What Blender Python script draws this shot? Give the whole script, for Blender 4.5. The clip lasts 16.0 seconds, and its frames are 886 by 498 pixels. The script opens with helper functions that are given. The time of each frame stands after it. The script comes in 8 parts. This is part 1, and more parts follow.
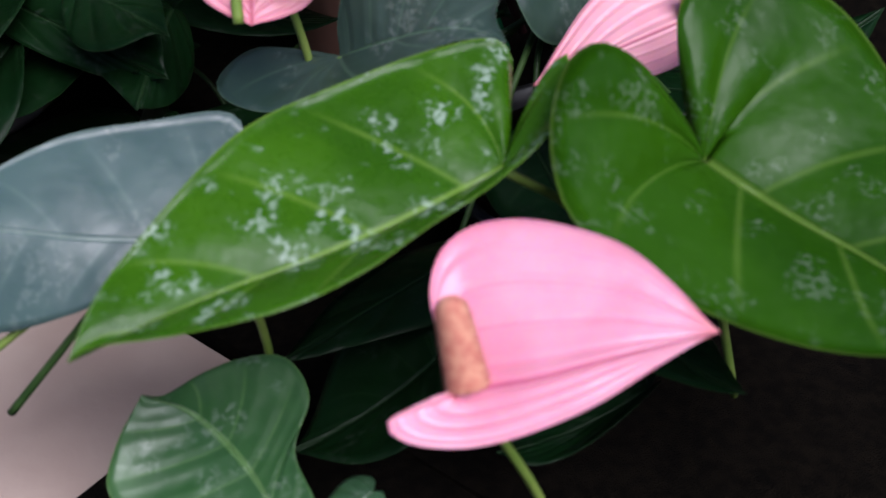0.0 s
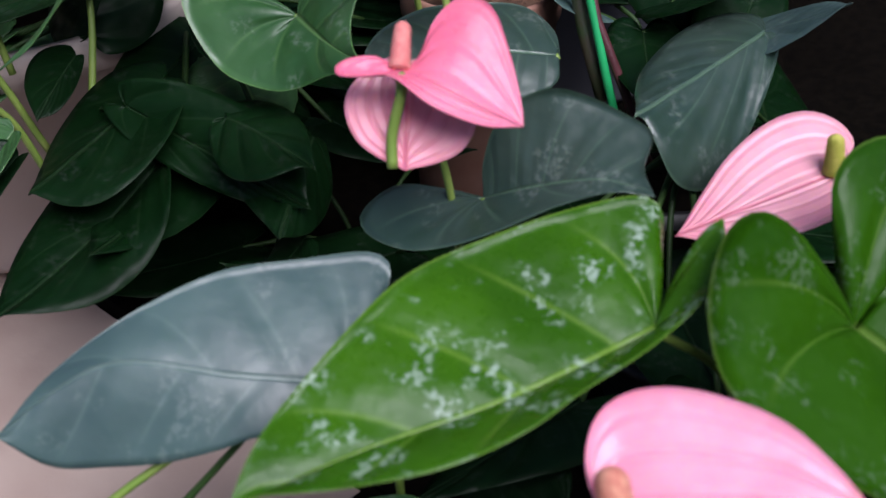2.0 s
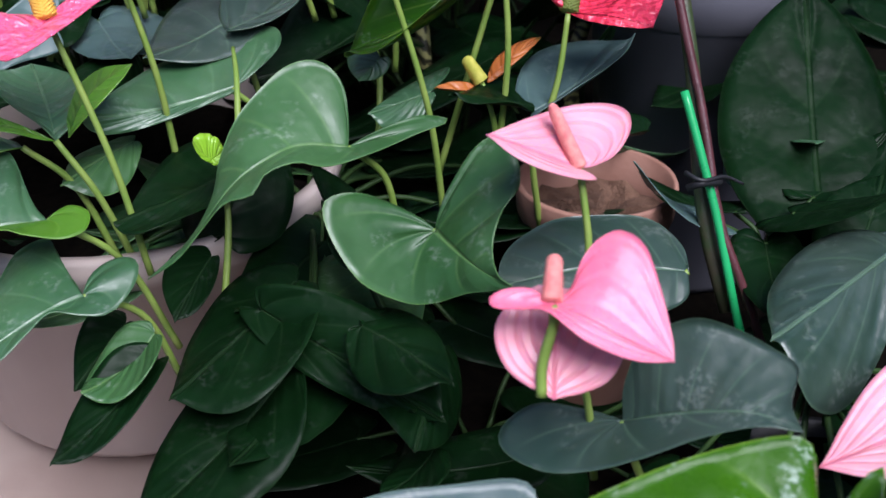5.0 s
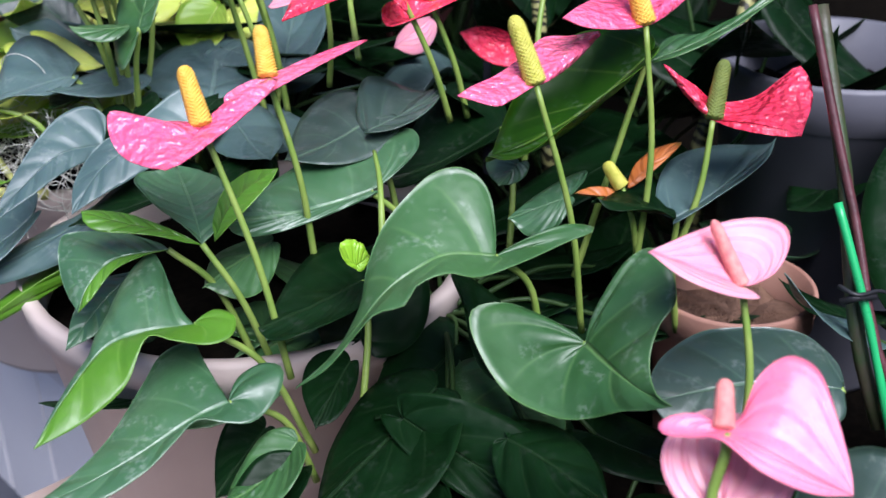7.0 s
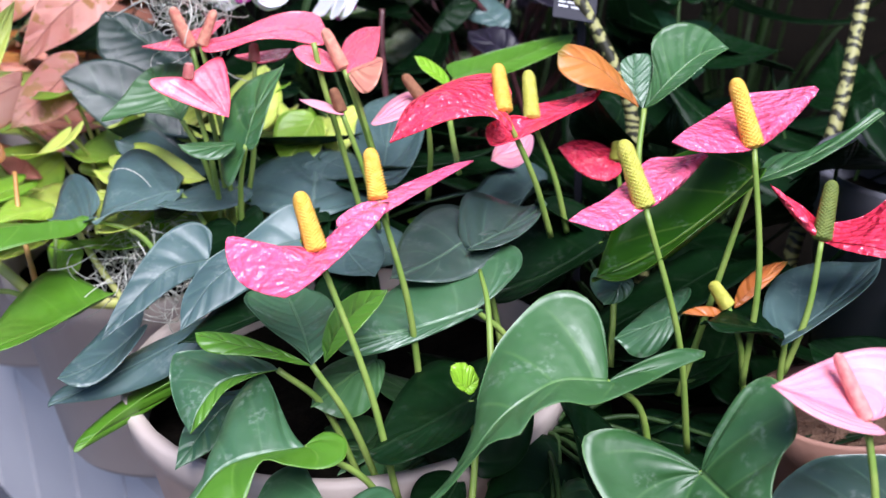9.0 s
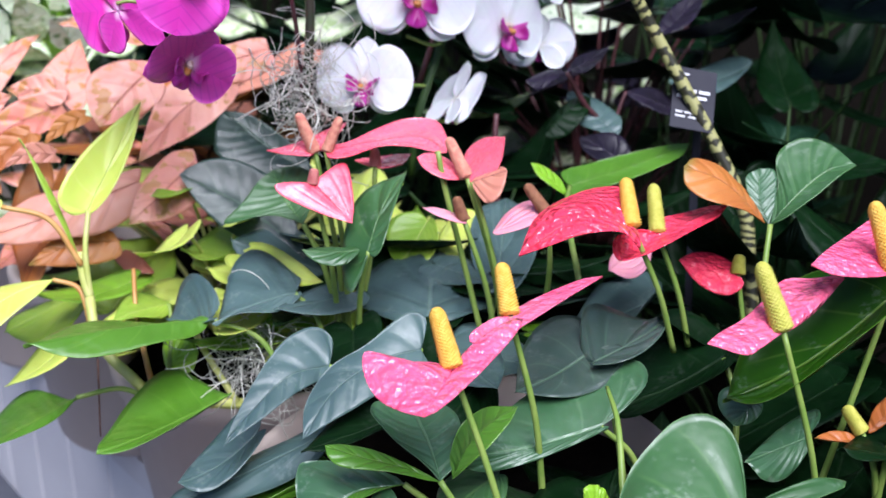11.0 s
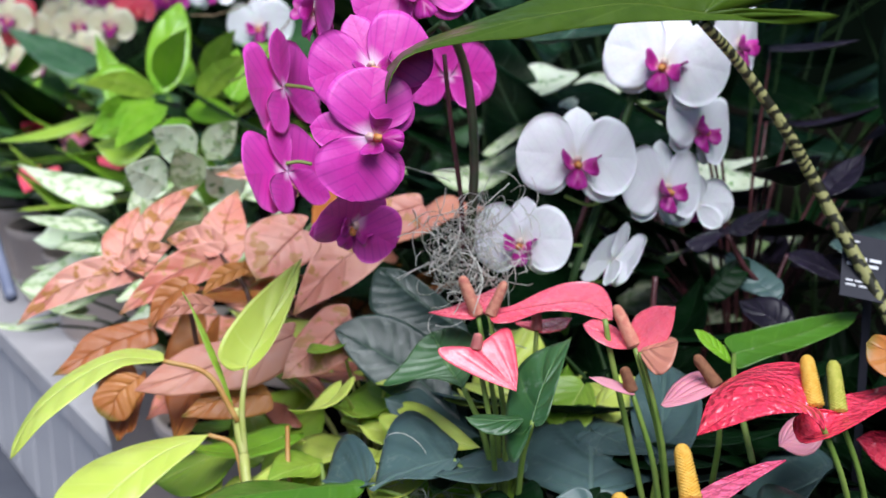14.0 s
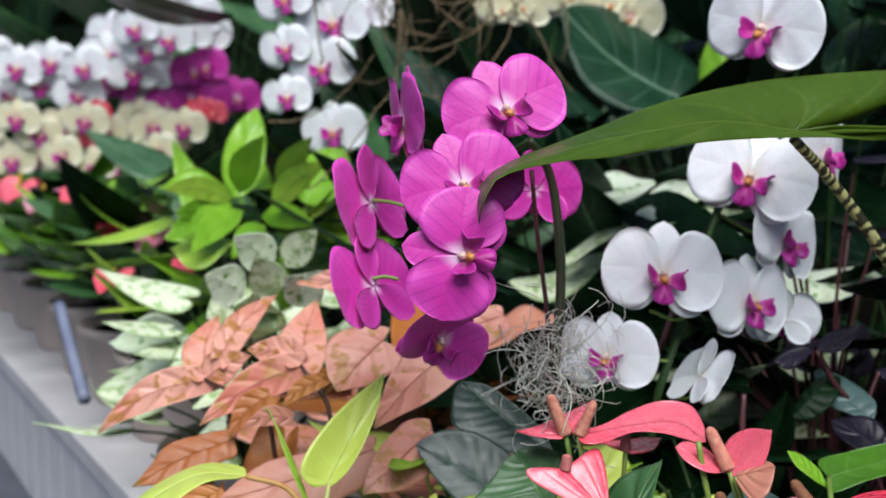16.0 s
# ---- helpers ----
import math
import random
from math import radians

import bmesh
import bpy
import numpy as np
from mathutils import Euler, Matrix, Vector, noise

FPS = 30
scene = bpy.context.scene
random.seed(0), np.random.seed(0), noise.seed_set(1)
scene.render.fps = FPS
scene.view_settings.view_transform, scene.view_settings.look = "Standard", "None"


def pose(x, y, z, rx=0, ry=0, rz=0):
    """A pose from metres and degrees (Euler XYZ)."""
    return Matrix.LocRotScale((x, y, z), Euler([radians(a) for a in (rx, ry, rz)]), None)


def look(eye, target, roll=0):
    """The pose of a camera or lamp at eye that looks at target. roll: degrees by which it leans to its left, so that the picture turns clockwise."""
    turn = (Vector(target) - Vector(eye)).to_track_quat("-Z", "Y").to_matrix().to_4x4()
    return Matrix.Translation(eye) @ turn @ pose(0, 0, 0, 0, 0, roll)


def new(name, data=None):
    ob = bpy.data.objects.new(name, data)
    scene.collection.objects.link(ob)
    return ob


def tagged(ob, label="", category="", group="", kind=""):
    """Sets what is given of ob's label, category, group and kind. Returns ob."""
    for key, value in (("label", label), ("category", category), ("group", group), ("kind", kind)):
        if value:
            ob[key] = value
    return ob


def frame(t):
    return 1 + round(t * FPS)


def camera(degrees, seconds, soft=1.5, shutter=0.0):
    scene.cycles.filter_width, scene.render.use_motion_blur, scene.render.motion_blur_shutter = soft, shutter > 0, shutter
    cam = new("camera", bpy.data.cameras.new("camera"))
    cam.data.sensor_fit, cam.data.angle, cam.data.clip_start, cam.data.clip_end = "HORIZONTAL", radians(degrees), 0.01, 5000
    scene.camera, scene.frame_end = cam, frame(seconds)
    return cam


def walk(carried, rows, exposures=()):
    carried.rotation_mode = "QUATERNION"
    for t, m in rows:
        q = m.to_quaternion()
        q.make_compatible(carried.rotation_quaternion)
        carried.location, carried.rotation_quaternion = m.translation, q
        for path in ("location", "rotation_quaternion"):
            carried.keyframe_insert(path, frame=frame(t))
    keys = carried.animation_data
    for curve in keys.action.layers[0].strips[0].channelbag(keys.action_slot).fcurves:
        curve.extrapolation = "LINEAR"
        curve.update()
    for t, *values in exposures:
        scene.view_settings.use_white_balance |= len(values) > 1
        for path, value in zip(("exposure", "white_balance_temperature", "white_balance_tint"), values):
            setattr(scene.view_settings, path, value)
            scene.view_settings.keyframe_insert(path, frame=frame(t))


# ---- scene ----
cam = camera(39.9, 16.0)
# seconds, place in metres, turn in degrees
PATH = [
    (0.0, -0.0573, -0.0258, 0.8516, 50.26, 0.28, -4.06),
    (0.5, -0.0668, -0.0188, 0.8566, 50.99, 0.62, -2.52),
    (1.0, -0.0764, -0.0153, 0.8629, 51.76, 0.64, -1.48),
    (1.5, -0.0843, -0.0124, 0.8703, 52.88, 0.44, -0.63),
    (2.0, -0.0903, -0.0099, 0.8779, 53.70, -0.05, -0.21),
    (2.5, -0.0961, -0.0071, 0.8850, 54.59, -0.33, 0.07),
    (3.0, -0.1025, -0.0056, 0.8929, 55.91, -0.34, 0.56),
    (5.5, -0.1434, 0.0067, 0.9203, 60.65, 0.08, 2.94),
    (6.0, -0.1538, 0.0096, 0.9241, 61.57, 0.23, 3.80),
    (6.5, -0.1652, 0.0149, 0.9275, 62.42, 0.42, 4.52),
    (7.0, -0.1755, 0.0182, 0.9314, 62.99, 0.62, 5.42),
    (7.5, -0.1849, 0.0191, 0.9359, 63.73, 0.76, 5.86),
    (8.0, -0.1932, 0.0188, 0.9412, 64.68, 1.08, 6.57),
    (8.5, -0.1993, 0.0207, 0.9481, 65.38, 1.29, 7.19),
    (9.0, -0.2054, 0.0238, 0.9552, 66.55, 1.47, 7.77),
    (11.5, -0.2575, 0.0299, 0.9773, 71.10, 1.00, 11.56),
    (12.0, -0.2658, 0.0343, 0.9799, 72.03, 1.04, 12.49),
    (12.5, -0.2716, 0.0376, 0.9822, 72.73, 1.09, 13.49),
    (13.0, -0.2770, 0.0398, 0.9860, 73.68, 1.00, 14.01),
    (13.5, -0.2830, 0.0396, 0.9899, 75.00, 0.95, 14.81),
    (14.0, -0.2896, 0.0381, 0.9937, 76.33, 1.03, 15.75),
    (14.5, -0.2964, 0.0377, 0.9969, 77.45, 1.16, 16.80),
    (15.0, -0.3025, 0.0397, 1.0002, 78.32, 1.23, 17.52),
    (15.5, -0.3074, 0.0409, 1.0033, 79.42, 1.27, 18.03),
    (16.0, -0.3116, 0.0414, 1.0074, 80.76, 1.12, 18.41),
]
cam.data.dof.use_dof, cam.data.dof.focus_distance, cam.data.dof.aperture_fstop = True, 0.66, 10.0
walk(cam, [(t, pose(*p)) for t, *p in PATH], [(0.0, -0.08, 6250, 20), (3.0, 0.0, 6250, 20), (6.0, 0.5, 6100, 19), (9.0, 0.75, 6100, 19), (12.5, 0.26, 6000, 15), (16.0, -0.16, 6450, 7)])

# ---- world and light ----
world = bpy.data.worlds.new("sky")
scene.world = world
world.use_nodes = True
_n = world.node_tree.nodes
_sky = _n.new("ShaderNodeTexSky")
_sky.sky_type, _sky.sun_disc = "NISHITA", False
_sky.sun_elevation, _sky.sun_rotation = radians(56), radians(152)
_n["Background"].inputs["Strength"].default_value = 0.085
world.node_tree.links.new(_sky.outputs[0], _n["Background"].inputs[0])
sun = new("sun", bpy.data.lights.new("sun", "SUN"))
sun.data.energy, sun.data.angle, sun.data.color = 4.5, radians(42), (0.97, 0.98, 1.0)
sun.matrix_world = look((1.05, -1.6, 3.4), (0, 0.4, 0))


# ---- materials ----
class Nodes:
    """A short way to write node materials."""

    def __init__(self, name, rough=0.5, metal=0.0, spec=0.5):
        self.mat = bpy.data.materials.new(name)
        self.mat.use_nodes = True
        self.tree = self.mat.node_tree
        self.bsdf = self.tree.nodes["Principled BSDF"]
        self.bsdf.inputs["Roughness"].default_value = rough
        self.bsdf.inputs["Metallic"].default_value = metal
        self.bsdf.inputs["Specular IOR Level"].default_value = spec

    def add(self, kind, **values):
        node = self.tree.nodes.new("ShaderNode" + kind)
        for key, value in values.items():
            self.put(node.inputs[key], value)
        return node

    def put(self, socket, value):
        if isinstance(value, bpy.types.NodeSocket):
            self.tree.links.new(value, socket)
        else:
            socket.default_value = value

    def math(self, op, a, b=0.0, c=0.0):
        node = self.tree.nodes.new("ShaderNodeMath")
        node.operation = op
        for socket, value in zip(node.inputs, (a, b, c)):
            self.put(socket, value)
        return node.outputs[0]

    def mix(self, fac, a, b):
        node = self.tree.nodes.new("ShaderNodeMix")
        node.data_type = "RGBA"
        self.put(node.inputs[0], fac)
        self.put(node.inputs[6], (*a, 1) if isinstance(a, tuple) else a)
        self.put(node.inputs[7], (*b, 1) if isinstance(b, tuple) else b)
        return node.outputs[2]

    def ramp(self, fac, low, high):
        node = self.tree.nodes.new("ShaderNodeMapRange")
        node.interpolation_type = "SMOOTHSTEP"
        self.put(node.inputs[0], fac)
        node.inputs[1].default_value, node.inputs[2].default_value = low, high
        return node.outputs[0]

    def noise(self, scale, detail=3.0, kind="Object"):
        where = self.tree.nodes.new("ShaderNodeTexCoord").outputs[kind]
        return self.add("TexNoise", Vector=where, Scale=scale, Detail=detail).outputs[0]

    def uv(self, name):
        node = self.tree.nodes.new("ShaderNodeUVMap")
        node.uv_map = name
        split = self.tree.nodes.new("ShaderNodeSeparateXYZ")
        self.tree.links.new(node.outputs[0], split.inputs[0])
        return split.outputs[0], split.outputs[1]

    def bump(self, height, strength=0.3, distance=0.002):
        node = self.add("Bump", Height=height, Strength=strength, Distance=distance)
        self.tree.links.new(node.outputs[0], self.bsdf.inputs["Normal"])

    def color(self, value):
        self.put(self.bsdf.inputs["Base Color"], (*value, 1) if isinstance(value, tuple) else value)

    def random(self):
        return self.tree.nodes.new("ShaderNodeObjectInfo").outputs["Random"]


def leaf_material(name, base, other, vein, rough=0.35, veins=6.0, vein_mix=0.55, pucker=0.35, marks=0.0, mark_color=(0.5, 0.55, 0.5), glow=0.08, edge=0.5, blotch=0.0, blotch_color=(1, 1, 1), back=None, bubble=0.0, arch=False, spec=0.5, swell=1.6, coat=0.0):
    """A leaf: two tones in patches, veins that fan from the stalk, a paler rim, dried water marks, thin enough to let light in."""
    m = Nodes(name, rough, 0.0, spec)
    fan, out = m.uv("fan")
    along, across = m.uv("blade")
    patch = m.ramp(m.noise(18.0, 4.0), 0.35, 0.65)
    tone = m.mix(patch, base, other)
    tone = m.mix(m.math("MULTIPLY", m.random(), 0.35), tone, other)
    wave = m.math("ABSOLUTE", m.math("SUBTRACT", m.math("FRACT", m.math("MULTIPLY", out, veins) if arch else m.math("ADD", m.math("MULTIPLY", fan, veins), m.math("MULTIPLY", out, -0.7))), 0.5))
    side = m.math("MULTIPLY", m.ramp(wave, 0.06, 0.0), m.ramp(out, 1.0, 0.55))
    fine = m.ramp(m.noise(160.0, 2.0), 0.3, 0.8)
    mid = m.ramp(m.math("ABSOLUTE", across), 0.045, 0.012)
    if blotch:
        spots = m.math("MULTIPLY", m.ramp(m.noise(95.0, 5.0), 0.62 - blotch * 0.3, 0.66 - blotch * 0.3), m.ramp(out, 1.0, 0.8))
        tone = m.mix(spots, tone, blotch_color)
    if back:
        tone = m.mix(m.ramp(along, 0.85, 1.0), tone, back)
    tone = m.mix(m.math("MULTIPLY", side, vein_mix * 0.6), tone, vein)
    tone = m.mix(m.math("MULTIPLY", mid, vein_mix * 1.3), tone, vein)
    rim = m.math("MULTIPLY", m.ramp(out, 0.978, 0.995), edge)
    tone = m.mix(rim, tone, vein)
    if marks:
        stain = m.math("MULTIPLY", m.ramp(m.noise(60.0, 3.0), 0.52, 0.66), m.ramp(m.noise(330.0, 5.0), 0.44, 0.64))
        tone = m.mix(m.math("MULTIPLY", stain, marks), tone, mark_color)
    m.color(tone)
    m.put(m.bsdf.inputs["Roughness"], m.math("ADD", rough - 0.08, m.math("MULTIPLY", fine, 0.16)))
    relief = m.math("SUBTRACT", m.math("MULTIPLY", m.ramp(wave, 0.0, 0.3), pucker), m.math("MULTIPLY", mid, 0.5))
    relief = m.math("ADD", relief, m.math("MULTIPLY", m.noise(300.0, 2.0), 0.08))
    relief = m.math("ADD", relief, m.math("MULTIPLY", m.noise(38.0, 2.0), swell))
    if bubble:
        relief = m.math("ADD", relief, m.math("MULTIPLY", m.noise(190.0, 1.5), bubble))
    m.bump(relief, 0.6, 0.0022)
    m.bsdf.inputs["Subsurface Weight"].default_value = glow
    m.bsdf.inputs["Subsurface Radius"].default_value = (0.002, 0.003, 0.001)
    m.bsdf.inputs["Subsurface Scale"].default_value = 0.5
    m.bsdf.inputs["Coat Weight"].default_value = coat
    m.bsdf.inputs["Coat Roughness"].default_value = 0.33
    return m.mat


def plain_material(name, base, other, rough=0.5, scale=40.0, relief=0.2, distance=0.001, metal=0.0, spec=0.5):
    m = Nodes(name, rough, metal, spec)
    m.color(m.mix(m.ramp(m.noise(scale, 5.0), 0.3, 0.7), base, other))
    fine = m.noise(scale * 8, 4.0)
    m.put(m.bsdf.inputs["Roughness"], m.math("ADD", rough - 0.1, m.math("MULTIPLY", fine, 0.2)))
    m.bump(fine, relief, distance)
    return m.mat


def petal_material(name, base, edge, throat, vein, rough=0.45, lines=10.0, amount=0.25, reach=0.3):
    """An orchid petal: a pale throat, fine rays, a soft sheen."""
    m = Nodes(name, rough)
    fan, out = m.uv("fan")
    along, across = m.uv("blade")
    tone = m.mix(m.ramp(out, 0.3, 1.0), base, edge)
    rays = m.ramp(m.math("ABSOLUTE", m.math("SUBTRACT", m.math("FRACT", m.math("MULTIPLY", fan, lines)), 0.5)), 0.16, 0.0)
    tone = m.mix(m.math("MULTIPLY", rays, amount), tone, vein)
    tone = m.mix(m.ramp(m.math("ADD", along, m.math("MULTIPLY", m.math("ABSOLUTE", across), 0.25)), reach, 0.0), tone, throat)
    m.color(tone)
    m.bump(m.math("ADD", m.math("ADD", m.math("MULTIPLY", rays, 0.2), m.noise(400.0, 2.0)), m.math("MULTIPLY", m.noise(60.0, 2.0), 4.0)), 0.22, 0.0008)
    m.bsdf.inputs["Subsurface Weight"].default_value = 0.25
    m.bsdf.inputs["Subsurface Radius"].default_value = (0.003, 0.002, 0.003)
    m.bsdf.inputs["Sheen Weight"].default_value = 0.06
    return m.mat


GREEN = leaf_material("anthurium_green", (0.021, 0.08, 0.019), (0.046, 0.126, 0.04), (0.14, 0.27, 0.08), vein_mix=0.38, rough=0.44, marks=0.14, spec=0.55, coat=0.1, pucker=0.5)
BRIGHT = leaf_material("anthurium_bright_green", (0.014, 0.066, 0.001), (0.036, 0.125, 0.002), (0.17, 0.3, 0.04), rough=0.32, marks=0.75, mark_color=(0.34, 0.44, 0.36), spec=0.22, coat=0.0, pucker=0.6)
# Darker copy of BRIGHT for leaves in shadow, the shade painted in.
DEEP = leaf_material("anthurium_shaded_green", (0.009, 0.047, 0.001), (0.02, 0.08, 0.002), (0.11, 0.2, 0.03), rough=0.36, marks=0.1, spec=0.16, pucker=0.5)
BLUE = leaf_material("anthurium_blue_green", (0.024, 0.085, 0.032), (0.05, 0.13, 0.055), (0.13, 0.24, 0.12), vein_mix=0.38, rough=0.42, marks=0.16, spec=0.75, coat=0.1, swell=0.6, pucker=0.5)
# Near-black green: deep shade low in the plants is put into this colour.
DARK = leaf_material("shade_painted_dark_green", (0.0016, 0.01, 0.0022), (0.0034, 0.017, 0.0045), (0.012, 0.03, 0.011), rough=0.42, marks=0.02, spec=0.1)
# Slate green made paler: part of the sky's sheen is put into the colour.
SLATE = leaf_material("anthurium_slate_green_sheen", (0.042, 0.08, 0.078), (0.068, 0.12, 0.112), (0.13, 0.2, 0.17), vein_mix=0.38, rough=0.44, marks=0.1, spec=0.5, coat=0.12, swell=1.1)
LIME = leaf_material("philodendron_lime", (0.5, 0.6, 0.09), (0.6, 0.7, 0.14), (0.72, 0.78, 0.3), rough=0.4, vein_mix=0.3, pucker=0.15, glow=0.2, edge=0.1)
LIMEDEEP = leaf_material("lime_green", (0.2, 0.36, 0.03), (0.32, 0.47, 0.05), (0.5, 0.6, 0.16), rough=0.4, vein_mix=0.4, glow=0.15, edge=0.1)
FRESHDARK = leaf_material("anthurium_leaf_underside", (0.05, 0.15, 0.008), (0.07, 0.19, 0.012), (0.2, 0.36, 0.06), rough=0.42, vein_mix=0.3, glow=0.12)
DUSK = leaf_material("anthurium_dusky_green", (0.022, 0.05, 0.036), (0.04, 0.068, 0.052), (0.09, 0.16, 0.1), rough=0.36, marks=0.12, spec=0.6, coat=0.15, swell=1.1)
PINKDEEP = leaf_material("spathe_deep_pink", (0.78, 0.14, 0.24), (0.84, 0.23, 0.34), (0.66, 0.1, 0.2), rough=0.34, veins=3.0, arch=True, vein_mix=0.2, pucker=0.3, glow=0.2, edge=0.1, spec=0.35, swell=1.0)
SPRING = leaf_material("fresh_green", (0.14, 0.33, 0.016), (0.23, 0.45, 0.025), (0.36, 0.54, 0.09), rough=0.36, vein_mix=0.3, glow=0.12)
CALADIUM = leaf_material("caladium_salmon", (0.62, 0.19, 0.13), (0.78, 0.38, 0.29), (0.34, 0.08, 0.05), rough=0.5, veins=5.0, vein_mix=0.55, pucker=0.5, glow=0.12, edge=0.25, back=(0.45, 0.23, 0.09), blotch=0.25, blotch_color=(0.5, 0.22, 0.07))
RUST = leaf_material("caladium_rust", (0.34, 0.09, 0.016), (0.5, 0.19, 0.04), (0.2, 0.05, 0.012), rough=0.5, veins=5.0, vein_mix=0.3, pucker=0.5, glow=0.1, edge=0.25, back=(0.2, 0.14, 0.02))
MAUVE = leaf_material("caladium_mauve", (0.46, 0.15, 0.1), (0.56, 0.24, 0.16), (0.24, 0.06, 0.05), rough=0.5, veins=5.0, vein_mix=0.5, pucker=0.5, edge=0.2)
VARIEGATED = leaf_material("variegated_cream", (0.3, 0.45, 0.16), (0.42, 0.55, 0.26), (0.62, 0.7, 0.45), rough=0.42, vein_mix=0.8, blotch=0.6, blotch_color=(0.76, 0.82, 0.58))
PALE = leaf_material("pale_white_leaf", (0.62, 0.7, 0.5), (0.72, 0.78, 0.62), (0.3, 0.45, 0.2), rough=0.42, vein_mix=0.25, blotch=0.1, blotch_color=(0.16, 0.32, 0.1), edge=0.1)
CALATHEA = leaf_material("calathea_banded", (0.008, 0.036, 0.017), (0.015, 0.054, 0.027), (0.09, 0.17, 0.11), rough=0.4, veins=9.0, vein_mix=0.9, spec=0.25)
BLACK = leaf_material("black_purple_leaf", (0.008, 0.007, 0.012), (0.018, 0.013, 0.025), (0.04, 0.03, 0.05), rough=0.4, edge=0.15, spec=0.3)
ALOCASIA = leaf_material("alocasia_olive", (0.04, 0.08, 0.005), (0.06, 0.11, 0.008), (0.16, 0.23, 0.04), rough=0.42, vein_mix=0.3, glow=0.1, spec=0.3)
PINK = leaf_material("spathe_pink", (0.84, 0.25, 0.37), (0.9, 0.4, 0.52), (0.66, 0.07, 0.2), rough=0.36, veins=4.0, arch=True, vein_mix=0.4, pucker=0.5, glow=0.25, edge=0.1, back=(0.82, 0.24, 0.28), spec=0.5, swell=1.0)
PALEPINK = leaf_material("spathe_pale_pink", (0.8, 0.26, 0.34), (0.87, 0.4, 0.47), (0.64, 0.12, 0.2), rough=0.4, veins=4.0, arch=True, vein_mix=0.5, pucker=0.5, glow=0.25, edge=0.1)
CORAL = leaf_material("spathe_coral", (0.84, 0.075, 0.13), (0.88, 0.15, 0.21), (0.72, 0.06, 0.11), rough=0.3, veins=3.0, arch=True, vein_mix=0.08, pucker=0.12, glow=0.2, edge=0.1, swell=0.8, spec=0.9)
RED = leaf_material("spathe_red", (0.82, 0.028, 0.07), (0.88, 0.06, 0.12), (0.6, 0.02, 0.04), rough=0.16, veins=3.0, arch=True, vein_mix=0.06, pucker=0.2, bubble=6.0, spec=0.6, glow=0.15, edge=0.1, swell=0.8, coat=0.2)
ROSE = leaf_material("spathe_rose_red", (0.88, 0.085, 0.2), (0.92, 0.17, 0.3), (0.66, 0.03, 0.08), rough=0.16, veins=3.0, arch=True, vein_mix=0.06, pucker=0.2, bubble=6.0, spec=0.6, glow=0.18, edge=0.1, swell=0.8, coat=0.25)
STALK = plain_material("stalk_green", (0.16, 0.27, 0.045), (0.24, 0.33, 0.07), 0.42, 60.0)
STALKDARK = plain_material("stalk_dark_green", (0.02, 0.05, 0.011), (0.035, 0.075, 0.018), 0.5, 60.0, spec=0.3)
LIMESTALK = plain_material("stalk_lime", (0.45, 0.5, 0.11), (0.55, 0.55, 0.2), 0.45, 60.0)
ORANGESTALK = plain_material("stalk_orange", (0.5, 0.23, 0.06), (0.55, 0.32, 0.1), 0.45, 60.0)
BROWNSTALK = plain_material("stalk_brown", (0.07, 0.03, 0.02), (0.12, 0.05, 0.03), 0.5, 60.0)
YELLOW = plain_material("spadix_yellow", (0.72, 0.38, 0.035), (0.8, 0.5, 0.09), 0.6, 300.0, 0.5)
OLIVE = plain_material("spadix_olive", (0.42, 0.42, 0.05), (0.55, 0.52, 0.1), 0.6, 300.0, 0.5)
DEEPOLIVE = plain_material("spadix_deep_green", (0.1, 0.14, 0.02), (0.15, 0.19, 0.03), 0.6, 300.0, 0.5)
ROSEPIN = plain_material("spadix_rose", (0.72, 0.2, 0.2), (0.8, 0.32, 0.28), 0.6, 300.0, 0.5)
PEACH = plain_material("spadix_peach", (0.6, 0.19, 0.14), (0.74, 0.36, 0.24), 0.6, 300.0, 0.5)
BROWNPIN = plain_material("spadix_brown", (0.22, 0.08, 0.04), (0.3, 0.13, 0.06), 0.6, 300.0, 0.5)
POT = plain_material("pot_plastic_pinkish_white", (0.5, 0.41, 0.365), (0.57, 0.48, 0.43), 0.55, 12.0, 0.12)
POTGREY = plain_material("pot_blue_grey", (0.085, 0.085, 0.1), (0.11, 0.11, 0.13), 0.5, 14.0, 0.15)
TERRACOTTA = plain_material("terracotta", (0.28, 0.13, 0.09), (0.36, 0.19, 0.14), 0.75, 24.0, 0.4)
# Near-black: deep shade under the plants is put into the soil colour.
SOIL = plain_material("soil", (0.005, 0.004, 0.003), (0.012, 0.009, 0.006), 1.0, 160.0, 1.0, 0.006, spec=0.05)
BARK = plain_material("bark_chips", (0.12, 0.06, 0.035), (0.25, 0.14, 0.09), 0.9, 70.0, 1.0, 0.005)
LEDGE = plain_material("bench_ledge_worn_paint", (0.6, 0.57, 0.575), (0.72, 0.69, 0.7), 0.6, 9.0, 0.3)
POTDARK = plain_material("pot_black_plastic", (0.012, 0.012, 0.013), (0.02, 0.02, 0.022), 0.5, 20.0, 0.1)
CANEBLUE = plain_material("marker_blue_grey", (0.16, 0.18, 0.27), (0.22, 0.24, 0.33), 0.5, 20.0, 0.1)
NEARLEDGE = plain_material("bench_ledge_pinkish_brown", (0.42, 0.31, 0.26), (0.5, 0.39, 0.33), 0.6, 14.0, 0.3)
BENCH = plain_material("bench_white_paint", (0.68, 0.66, 0.68), (0.76, 0.74, 0.75), 0.5, 6.0, 0.15)
